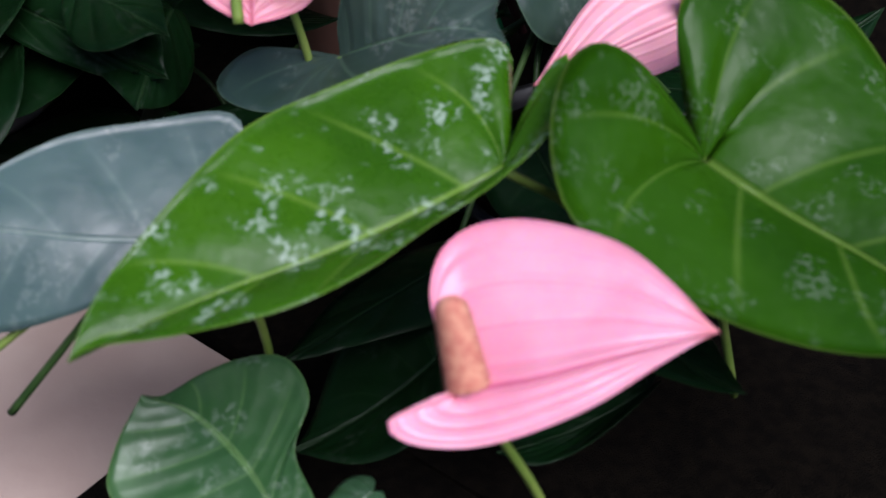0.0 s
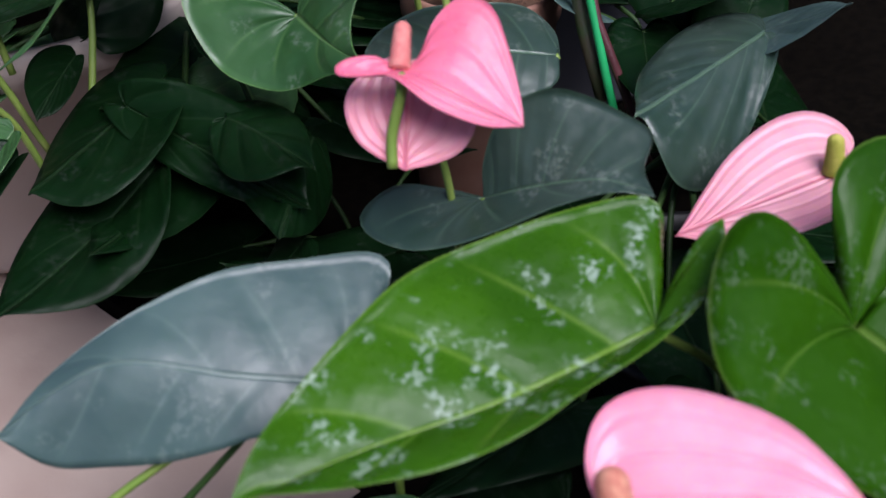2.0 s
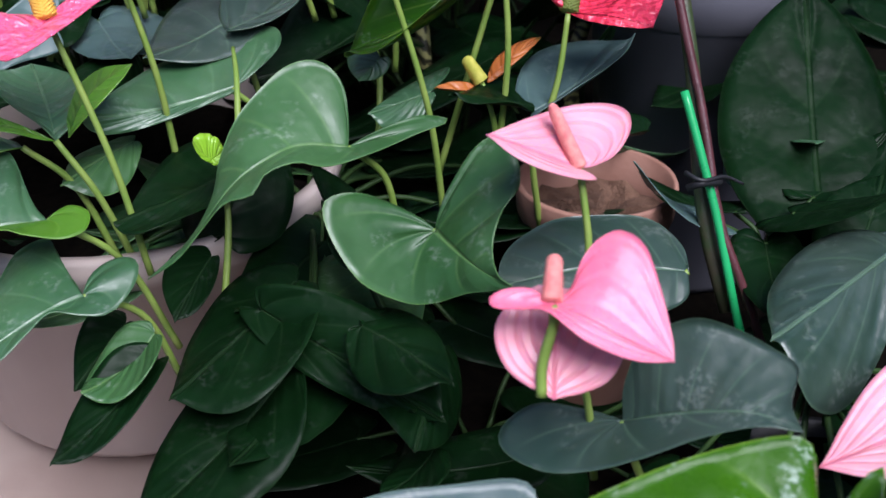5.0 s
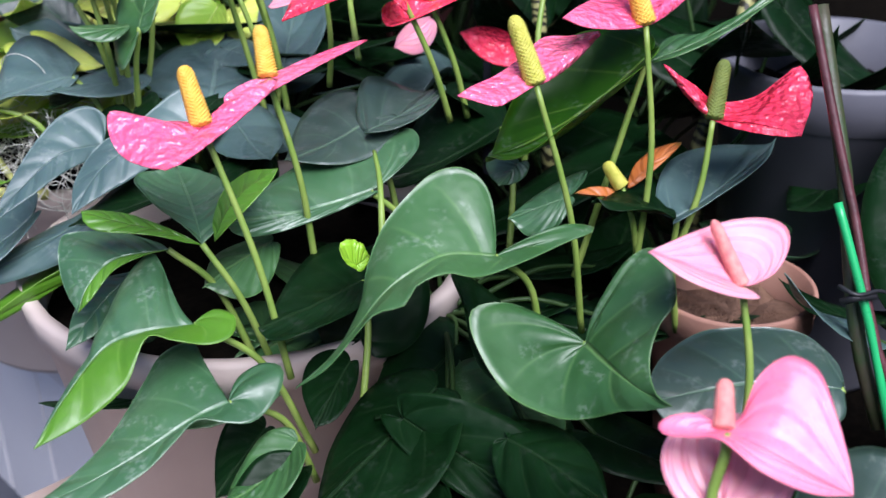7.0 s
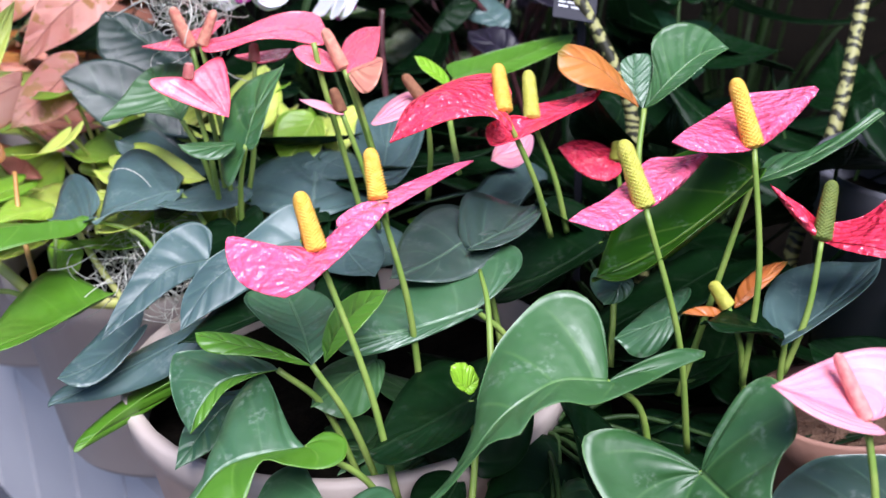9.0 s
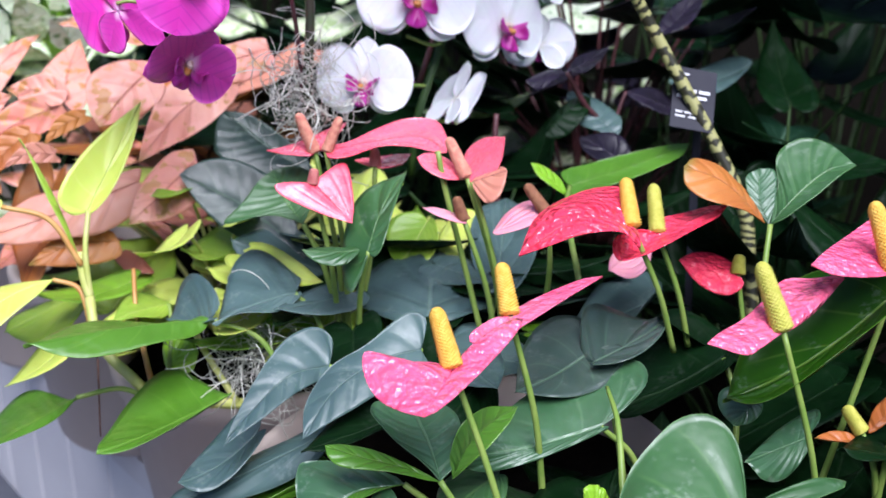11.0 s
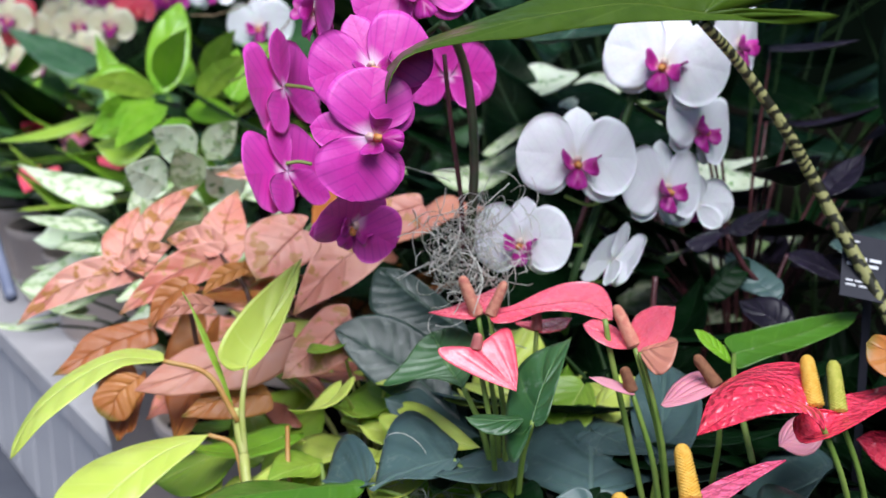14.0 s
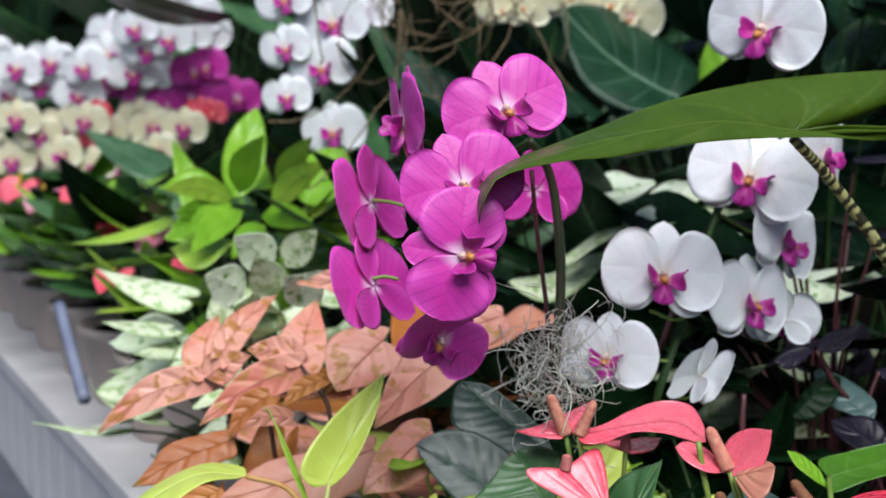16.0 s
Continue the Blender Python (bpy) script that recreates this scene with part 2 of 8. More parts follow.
FLOOR = plain_material("floor_grey", (0.075, 0.08, 0.1), (0.11, 0.115, 0.135), 0.6, 9.0, 0.3)
STAKE = plain_material("stake_green_plastic", (0.01, 0.3, 0.09), (0.015, 0.38, 0.12), 0.3, 30.0, 0.1)
CANE = plain_material("orchid_stem_dark", (0.03, 0.055, 0.018), (0.06, 0.05, 0.03), 0.45, 80.0, 0.3)
MAROON = plain_material("orchid_stem_maroon", (0.06, 0.02, 0.022), (0.1, 0.03, 0.035), 0.4, 80.0, 0.3)
TIE = plain_material("black_tie", (0.012, 0.012, 0.014), (0.025, 0.025, 0.03), 0.5, 60.0, 0.2)
MOSS = plain_material("grey_moss", (0.55, 0.55, 0.48), (0.7, 0.69, 0.62), 0.9, 80.0, 0.3)
PLAQUE = plain_material("plaque_black", (0.02, 0.02, 0.03), (0.03, 0.03, 0.04), 0.6, 20.0, 0.1, spec=0.2)
INK = plain_material("lettering_white", (0.62, 0.62, 0.64), (0.7, 0.7, 0.72), 0.6, 20.0, 0.05)
ROOT = plain_material("hanging_roots", (0.16, 0.11, 0.06), (0.26, 0.18, 0.1), 0.85, 60.0, 0.5)
# Near-black: the background's shade is put into the backdrop colour.
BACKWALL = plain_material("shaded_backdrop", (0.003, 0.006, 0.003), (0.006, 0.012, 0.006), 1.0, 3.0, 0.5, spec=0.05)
PURPLE = petal_material("orchid_purple", (0.66, 0.035, 0.4), (0.73, 0.075, 0.5), (0.9, 0.66, 0.86), (0.42, 0.012, 0.32), amount=0.4, reach=0.28)
WHITE = petal_material("orchid_white", (0.86, 0.86, 0.88), (0.89, 0.89, 0.92), (0.8, 0.76, 0.68), (0.66, 0.64, 0.74), amount=0.12)
MAGENTA = petal_material("orchid_lip_magenta", (0.42, 0.01, 0.24), (0.52, 0.03, 0.36), (0.75, 0.42, 0.4), (0.25, 0.0, 0.1), amount=0.5, reach=0.3)
CREAMPETAL = petal_material("orchid_cream", (0.8, 0.74, 0.5), (0.82, 0.78, 0.6), (0.6, 0.3, 0.3), (0.7, 0.6, 0.4), amount=0.1)
CALLUS = plain_material("orchid_callus", (0.62, 0.2, 0.05), (0.7, 0.36, 0.1), 0.5, 300.0, 0.3)
YELLOWLIP = plain_material("orchid_column", (0.75, 0.5, 0.45), (0.8, 0.66, 0.55), 0.5, 200.0, 0.2)


def zebra_material():
    """Cream stalk with dark broken cross bands."""
    m = Nodes("zebra_stalk", 0.45)
    fan, out = m.uv("fan")
    band = m.math("ADD", m.math("MULTIPLY", fan, 46.0), m.math("MULTIPLY", m.noise(60.0, 3.0), 3.2))
    wave = m.math("ABSOLUTE", m.math("SUBTRACT", m.math("FRACT", band), 0.5))
    m.color(m.mix(m.ramp(wave, 0.2, 0.3), (0.025, 0.024, 0.012), (0.34, 0.33, 0.13)))
    m.bump(m.noise(400.0, 2.0), 0.1, 0.0006)
    return m.mat


ZEBRA = zebra_material()


# ---- builders ----
def link_mesh(name, verts, faces, material, parent=None, label="", uvs=None):
    mesh = bpy.data.meshes.new(name)
    mesh.from_pydata([tuple(v) for v in verts], [], [tuple(f) for f in faces])
    for key, values in (uvs or {}).items():
        layer = mesh.uv_layers.new(name=key)
        loops = np.zeros(len(mesh.loops), dtype=np.int32)
        mesh.loops.foreach_get("vertex_index", loops)
        layer.data.foreach_set("uv", np.asarray(values, dtype=np.float32)[loops].ravel())
    mesh.polygons.foreach_set("use_smooth", np.ones(len(mesh.polygons), dtype=bool))
    mesh.materials.append(material)
    ob = new(name, mesh)
    if parent is not None:
        ob.parent = parent
    if label:
        ob["label"] = label
    return ob


def part(name, bm, material, parent, label=""):
    mesh = bpy.data.meshes.new(name)
    bm.to_mesh(mesh)
    bm.free()
    mesh.materials.append(material)
    ob = new(name, mesh)
    ob.parent = parent
    if label:
        ob["label"] = label
    return ob


def curve_points(keys, count):
    """Catmull-Rom through the keys."""
    keys = np.asarray(keys, dtype=float)
    full = np.vstack([2 * keys[0] - keys[1], keys, 2 * keys[-1] - keys[-2]])
    out = []
    for s in np.linspace(0, len(keys) - 1, count):
        n = min(int(s), len(keys) - 2)
        f = s - n
        a, b, c, d = full[n : n + 4]
        out.append(0.5 * (2 * b + (c - a) * f + (2 * a - 5 * b + 4 * c - d) * f * f + (3 * b - a - 3 * c + d) * f**3))
    return np.array(out)


HEART = np.array([(0, 0), (0.1, -0.45), (0.34, -0.95), (0.7, -0.92), (0.96, -0.4), (0.99, 0.14), (0.78, 0.45), (0.43, 0.72), (0.16, 0.89), (0.03, 0.975), (0, 1)])
ARROW = np.array([(0, 0), (0.12, -0.5), (0.4, -1.0), (0.66, -0.85), (0.86, -0.3), (0.92, 0.1), (0.74, 0.36), (0.46, 0.6), (0.2, 0.82), (0.05, 0.95), (0, 1)])
LANCE = np.array([(0, 0), (0.14, 0.005), (0.4, 0.04), (0.68, 0.11), (0.9, 0.22), (1.0, 0.38), (0.9, 0.58), (0.58, 0.78), (0.24, 0.92), (0.04, 0.985), (0, 1)])
ROUND = np.array([(0, 0), (0.16, 0.0), (0.4, 0.03), (0.68, 0.12), (0.9, 0.27), (1.0, 0.47), (0.96, 0.66), (0.78, 0.85), (0.48, 0.97), (0.2, 1.0), (0, 1)])


def outline(lobe, count, arrow=False):
    """Half a blade's rim, as (across, along): a heart with lobes that reach back by lobe, a lance where lobe is 0, round below 0."""
    if lobe < 0:
        return curve_points(ROUND, count)
    h = ARROW.copy() if arrow else HEART.copy()
    h[1:5, 1] *= lobe
    w = min(1.0, lobe / 0.15)
    return curve_points(h * w + LANCE * (1 - w), count)


def unit(v):
    return v / max(np.linalg.norm(v), 1e-9)


def blade_grid(base, tip, left, right, lobes, bend, cup, wave, rows=23, cols=7, seed=0, droop=0.0, lift=0.0, ridge=0.0, tips=(None, None), arrow=False, ruffle=1.0):
    """Points of a blade whose stalk meets it at base; left and right are its widest places, tips the ends of its back lobes."""
    base, tip, left, right = (np.asarray(p, dtype=float) for p in (base, tip, left, right))
    axis = tip - base
    size = np.linalg.norm(axis)
    normal = unit(np.cross(right - left, axis))
    rng = np.random.RandomState(seed)

    def middle(u):
        u = np.asarray(u)[..., None]
        return base + axis * u + normal * size * (bend * 4 * u * (1 - u) * (u > 0) + bend * 4 * u * (u <= 0) - droop * np.clip(u, 0, 2) ** 3)

    sheets = []
    for side, edge, lobe, end in ((-1, left, lobes[0], tips[0]), (1, right, lobes[1], tips[1])):
        rim = outline(lobe, rows, arrow)
        wide = 0.12 if lobe >= 0.15 else 0.38 - 0.26 * max(lobe, 0) / 0.15
        reach = edge - middle(wide)
        grow = np.clip((np.linspace(0, 1, rows) - 0.3) / 0.7, 0, 1) ** 1.15
        grow = grow if lobe > 0.05 else np.linspace(0, 1, rows) ** 1.1
        ks = np.linspace(0, 1, cols)
        phase = rng.uniform(0, 6.28)
        ripple = np.sin(np.linspace(0, 1, rows) * rng.uniform(9, 15) * ruffle + phase)
        grid = np.zeros((rows, cols, 3))
        uv1, uv2 = np.zeros((rows, cols, 2)), np.zeros((rows, cols, 2))
        for j, k in enumerate(ks):
            across = rim[:, 0] * k
            along = grow + (rim[:, 1] - grow) * k
            span = np.linalg.norm(reach)
            grid[:, j] = middle(along) + across[:, None] * reach
            rise = cup * across**2 * span + wave * ripple * k**2 * span * np.sin(np.pi * np.linspace(0.02, 1, rows)) ** 0.7
            rise = rise + lift * np.clip(-along, 0, 1) * size
            rise = rise - ridge * span * np.cos(2 * np.pi * (6 * np.linspace(0, 1, rows) - 0.7 * k - 0.5)) * np.sin(np.pi * k) * np.sin(np.pi * np.linspace(0, 1, rows)) ** 0.5
            grid[:, j] += rise[:, None] * normal
            uv1[:, j] = np.stack([np.linspace(0, 1, rows), np.full(rows, k)], 1)
            uv2[:, j] = np.stack([along, across * side], 1)
        if end is not None:
            back = np.clip(-uv2[..., 0], 0, 9)
            far = np.unravel_index(back.argmax(), back.shape)
            pull = np.clip((0.22 - uv2[..., 0]) / (0.22 + back[far]), 0, 1) ** 1.2 * np.clip(np.abs(uv2[..., 1]) / 0.3, 0, 1)
            grid += (np.asarray(end, dtype=float) - grid[far]) * (pull / pull[far])[..., None]
        sheets.append((grid, uv1, uv2))
    return sheets, normal


def blade(name, base, tip, left, right, material, parent, lobe=0.3, bend=0.0, cup=0.0, wave=0.03, thick=0.0007, label="", seed=None, droop=0.0, lift=0.0, rows=23, cols=7, ridge=0.0, tips=(None, None), arrow=False, ruffle=1.0):
    """A leaf, spathe or petal with real thickness."""
    lobes = lobe if isinstance(lobe, tuple) else (lobe, lobe)
    seed = int(abs(sum(base) * 7919 + sum(tip) * 104729)) % 100000 if seed is None else seed
    sheets, normal = blade_grid(base, tip, left, right, lobes, bend, cup, wave, rows, cols, seed, droop, lift, ridge, tips, arrow, ruffle)
    verts, faces, fan, flat = [], [], [], []
    for n, (grid, uv1, uv2) in enumerate(sheets):
        for level in (0.5, -0.5):
            start = len(verts)
            taper = np.full(grid.shape[:2], thick)
            taper[:, -1] *= 0.5
            verts += list((grid + normal * (taper * level)[..., None]).reshape(-1, 3))
            fan += list(uv1.reshape(-1, 2))
            flat += list(uv2.reshape(-1, 2))
            flip = (n == 1) == (level > 0)
            for i in range(rows - 1):
                for j in range(cols - 1):
                    a, b = start + i * cols + j, start + (i + 1) * cols + j
                    face = (a, a + 1, b + 1, b)
                    faces.append(face if flip else face[::-1])
        top, low = start - rows * cols, start
        for i in range(rows - 1):
            a, b = top + i * cols + cols - 1, top + (i + 1) * cols + cols - 1
            c, d = low + (i + 1) * cols + cols - 1, low + i * cols + cols - 1
            faces.append((a, d, c, b) if n == 1 else (a, b, c, d))
    return link_mesh(name, verts, faces, material, parent, label, {"fan": fan, "blade": flat})


def even(keys, count):
    """A smooth line through the keys in steps of equal length."""
    line = curve_points(keys, 160)
    far = np.concatenate([[0], np.cumsum(np.linalg.norm(np.diff(line, axis=0), axis=1))])
    steps = np.linspace(0, far[-1], count)
    return np.stack([np.interp(steps, far, line[:, i]) for i in range(3)], 1)


def sheet_normals(grid):
    """Unit normals of a grid of points, also where rows meet in one point."""
    total = np.zeros_like(grid)
    a, b, c, d = grid[:-1, :-1], grid[1:, :-1], grid[1:, 1:], grid[:-1, 1:]
    n = np.cross(c - a, d - b)
    for part_of in (total[:-1, :-1], total[1:, :-1], total[1:, 1:], total[:-1, 1:]):
        part_of += n
    return total / np.maximum(np.linalg.norm(total, axis=2, keepdims=True), 1e-12)


def folded(name, rib, left, right, material, parent, puff=0.04, wave=0.015, ridge=0.012, thick=0.0007, rows=49, cols=11, label="", right_material=None, fan=None, seed=1):
    """A blade between its midrib and two rims; each rim runs from the stalk round its back lobe to the tip."""
    rib = np.asarray(rib, float)
    base, tip = rib[0], rib[-1]
    axis = tip - base
    size = np.linalg.norm(axis)
    spine = even(rib, 200)
    first = unit(spine[20] - spine[0])
    rng = np.random.RandomState(seed)
    s = np.linspace(0, 1, rows)
    ks = np.linspace(0, 1, cols)
    made = []
    packs = [[], []]
    for side, rim in ((-1, left), (1, right)):
        edge = even([base, *rim, tip], rows)
        ahead = (edge - base) @ first
        start = fan if fan is not None else max([s[i] for i in range(rows - 8) if ahead[i] < 0.0], default=0.0)
        grow = np.clip((s - start) / (1 - start), 0, 1) ** 1.12
        foot = np.stack([np.interp(grow, np.linspace(0, 1, 200), spine[:, i]) for i in range(3)], 1)
        grid = foot[:, None] + (edge - foot)[:, None] * ks[None, :, None]
        span = np.linalg.norm(edge - foot, axis=1)[:, None]
        n = sheet_normals(grid) * side
        phase = rng.uniform(0, 6.28)
        rise = puff * np.sin(np.pi * ks**0.8)[None] * span
        rise = rise + wave * np.sin(s * rng.uniform(14, 20) + phase)[:, None] * ks[None] ** 2 * span * np.sin(np.pi * s)[:, None]
        rise = rise - ridge * span * np.cos(2 * np.pi * (6 * s[:, None] - 0.7 * ks[None] - 0.5)) * np.sin(np.pi * ks)[None] * np.sin(np.pi * s)[:, None] ** 0.5
        grid = grid + n * rise[..., None]
        n = sheet_normals(grid) * side
        fanuv = np.stack(np.broadcast_arrays(s[:, None], ks[None]), 2)
        flat = np.stack([(grid - base) @ axis / size**2, np.broadcast_to(ks[None] * side, (rows, cols))], 2)
        packs[1 if side > 0 and right_material else 0].append((side, grid, n, fanuv, flat))
    for pack, paint in zip(packs, (material, right_material)):
        verts, faces, uv1, uv2 = [], [], [], []
        for side, grid, n, fanuv, flat in pack:
            taper = np.full((rows, cols, 1), thick)
            taper[:, -1] *= 0.5
            for level in (0.5, -0.5):
                begin = len(verts)
                verts += list((grid + n * taper * level).reshape(-1, 3))
                uv1 += list(fanuv.reshape(-1, 2))
                uv2 += list(flat.reshape(-1, 2))
                for i in range(rows - 1):
                    for j in range(cols - 1):
                        a, b = begin + i * cols + j, begin + (i + 1) * cols + j
                        face = (a, b, b + 1, a + 1)
                        faces.append(face if (level > 0) == (side > 0) else face[::-1])
            top, low = begin - rows * cols, begin
            for i in range(rows - 1):
                a, b = top + (i + 1) * cols - 1, top + (i + 2) * cols - 1
                faces.append((a, b, b - top + low, a - top + low))
        if verts:
            made.append(link_mesh(name if not made else name + "_fold", verts, faces, paint, parent if not made else made[0], label, {"fan": uv1, "blade": uv2}))
    return made[0]


def tube(name, keys, radius, end, material, parent, label="", count=14, sides=8):
    """A round stalk through the keys, tapering from radius to end, with closed ends."""
    line = curve_points(keys, count)
    way = np.gradient(line, axis=0)
    verts, faces, uv = [], [], []
    side = unit(np.cross(way[0], (0.31, 0.2, 0.9)))
    for i, (p, w) in enumerate(zip(line, way)):
        w = unit(w)
        side = unit(side - w * (side @ w))
        up = np.cross(w, side)
        r = radius + (end - radius) * i / (count - 1)
        for a in np.arange(sides) * 2 * math.pi / sides:
            verts.append(p + r * (math.cos(a) * side + math.sin(a) * up))
            uv.append((i / (count - 1), a / 6.3))
    for i in range(count - 1):
        for j in range(sides):
            a, b = i * sides + j, i * sides + (j + 1) % sides
            faces.append((a, b, b + sides, a + sides))
    faces.append(tuple(range(sides))[::-1])
    faces.append(tuple(range((count - 1) * sides, count * sides)))
    return link_mesh(name, verts, faces, material, parent, label, {"fan": uv})


def spadix(base, top, radius, material, parent, rings=73, sides=44, label=""):
    """A rounded, bumpy spike."""
    base, top = np.asarray(base, float), np.asarray(top, float)
    axis = top - base
    size = np.linalg.norm(axis)
    w = axis / size
    side = unit(np.cross(w, (0.3, 0.8, 0.1)))
    up = np.cross(w, side)
    verts, faces = [], []
    for i in range(rings):
        f = i / (rings - 1)
        r = radius * (1.0 - 0.28 * f) * max(0.0, 1 - max(0.0, (f - 0.82) / 0.18) ** 2.2) ** 0.5 * min(1.0, 0.15 + f / 0.05) ** 0.5 + 1e-5
        for j in range(sides):
            a = 2 * math.pi * j / sides
            knob = 1 + 0.24 * math.cos(math.pi * j / 2) * math.cos(math.pi * i / 2)
            verts.append(base + axis * f + r * knob * (math.cos(a) * side + math.sin(a) * up))
    for i in range(rings - 1):
        for j in range(sides):
            a, b = i * sides + j, i * sides + (j + 1) % sides
            faces.append((a, b, b + sides, a + sides))
    return link_mesh("spadix", verts, faces, material, parent, label)


def plant(name, place, label, category, group=""):
    ob = new(name)
    ob.location = place
    ob.empty_display_size = 0.02
    tagged(ob, label, category, group)
    return Root(ob, np.array(place, float))


class Root:
    """A plant's empty at its base; its parts are given in world places."""

    def __init__(self, ob, place):
        self.ob, self.place = ob, place

    def rel(self, p):
        return np.asarray(p, float) - self.place

    def leaf(self, base, tip, left, right, material, stem=None, stem_material=None, thin=0.0017, **more):
        rng = random.Random(int(abs(base[0] * 5000 + tip[1] * 3000 + tip[2] * 7000)))
        more = {"cup": rng.uniform(-0.3, 0.34), "bend": rng.uniform(-0.04, 0.11), "wave": rng.uniform(0.05, 0.13), "ruffle": rng.uniform(0.6, 1.1), "ridge": 0.016, "rows": 45, "cols": 8, **more}
        if "tips" in more:
            more["tips"] = tuple(p if p is None else self.rel(p) for p in more["tips"])
        if more["rows"] < 30:
            more["ridge"] = 0.0
        ob = blade("leaf", self.rel(base), self.rel(tip), self.rel(left), self.rel(right), material, self.ob, **more)
        if stem is not None:
            a, b = self.rel(base), self.rel(stem)
            mid = (a + b) / 2 + np.array([0, 0, 0.12 * np.linalg.norm(a - b)])
            mid = mid + 0.1 * (a - self.rel(tip)) * 0.6
            tube("petiole", [a, mid, b], thin, thin * 1.25, stem_material or STALK, ob)
        return ob

    def shape(self, rib, left, right, material, stem=None, stem_material=None, thin=0.0017, **more):
        rib, left, right = ([self.rel(p) for p in line] for line in (rib, left, right))
        ob = folded("leaf", rib, left, right, material, self.ob, **more)
        if stem is not None:
            a, b = rib[0], self.rel(stem)
            mid = (a + b) / 2 + np.array([0, 0, 0.12 * np.linalg.norm(a - b)]) + 0.06 * (a - rib[-1])
            tube("petiole", [a, mid, b], thin, thin * 1.25, stem_material or STALK, ob)
        return ob

    def bloom(self, rib, left, right, material, pin=None, pin_radius=0.0045, pin_material=None, foot=None, stalk=0.0016, stalk_material=None, **more):
        rib, left, right = ([self.rel(p) for p in line] for line in (rib, left, right))
        stem = self.ob
        if foot is not None:
            f = self.rel(foot)
            mid = (rib[0] + f) / 2 + (rib[0] - f) @ np.array([0, 0, 1]) * np.array([0.04, -0.03, 0])
            stem = tube("flower_stalk", [rib[0], mid, f], stalk, stalk * 1.3, stalk_material or STALK, self.ob)
        folded("spathe", rib, left, right, material, stem, thick=0.001, rows=41, cols=13, ridge=0.0, wave=0.006, **more)
        if pin is not None:
            spadix(rib[0], self.rel(pin), pin_radius, pin_material or YELLOW, stem)
        return stem

    def flower(self, base, tip, left, right, material, pin=None, pin_radius=0.0045, pin_material=None, foot=None, stalk=0.0016, stalk_material=None, **more):
        b = self.rel(base)
        if "tips" in more:
            more["tips"] = tuple(p if p is None else self.rel(p) for p in more["tips"])
        if foot is not None:
            f = self.rel(foot)
            mid = (b + f) / 2 + (b - f) @ np.array([0, 0, 1]) * np.array([0.04, -0.03, 0])
            stem = tube("flower_stalk", [b, mid, f], stalk, stalk * 1.3, stalk_material or STALK, self.ob)
        else:
            stem = self.ob
        blade("spathe", b, self.rel(tip), self.rel(left), self.rel(right), material, stem, thick=0.001, rows=33, cols=10, **more)
        if pin is not None:
            spadix(b, self.rel(pin), pin_radius, pin_material or YELLOW, stem)
        return stem

    def stem(self, keys, radius, end, material, name="stem", **more):
        return tube(name, [self.rel(k) for k in keys], radius, end, material, self.ob, **more)


def pot(place, radius, height, material, label, taper=0.78, fill=SOIL, group="plant pots along the bench"):
    """A tapered pot with a rolled rim, a hollow and a sheet of soil."""
    ob = new("plant_pot")
    ob.location = place
    tagged(ob, label, "plant pot", group)
    bm = bmesh.new()
    profile = [(0.0, 0.0), (radius * taper * 0.96, 0.0), (radius * taper, 0.006), (radius * 0.96, height * 0.86), (radius, height * 0.87), (radius * 1.02, height * 0.985), (radius * 1.0, height), (radius * 0.95, height * 0.995), (radius * 0.93, height * 0.8), (radius * 0.8, height * 0.5), (0.0, height * 0.5)]
    rings = []
    for r, z in profile:
        rings.append([bm.verts.new((r * math.cos(a), r * math.sin(a), z)) for a in np.arange(40) * 2 * math.pi / 40] if r > 0 else [bm.verts.new((0, 0, z))])
    for a, b in zip(rings, rings[1:]):
        for j in range(40):
            k = (j + 1) % 40
            face = [a[j % len(a)], a[k % len(a)], b[k % len(b)], b[j % len(b)]]
            bm.faces.new(list(dict.fromkeys(face)))
    for f in bm.faces:
        f.smooth = True
    part("pot_body", bm, material, ob)
    bm = bmesh.new()
    rng = random.Random(int(place[0] * 1000))
    centre = bm.verts.new((0, 0, height * 0.86))
    last = [centre]
    for r in (0.3, 0.6, 0.92):
        ring = [bm.verts.new((radius * r * math.cos(a), radius * r * math.sin(a), height * (0.84 + rng.uniform(-0.03, 0.03)))) for a in np.arange(24) * 2 * math.pi / 24]
        for j in range(24):
            k = (j + 1) % 24
            bm.faces.new(list(dict.fromkeys([last[j % len(last)], ring[j], ring[k], last[k % len(last)]])))
        last = ring
    part("soil", bm, fill, ob)
    return ob


PETAL_HIGH = [(0.05, 0.34), (0.22, 0.66), (0.5, 0.82), (0.82, 0.72), (1.04, 0.42)]
PETAL_LOW = [(0.12, -0.2), (0.32, -0.52), (0.62, -0.62), (0.92, -0.5), (1.08, -0.2)]


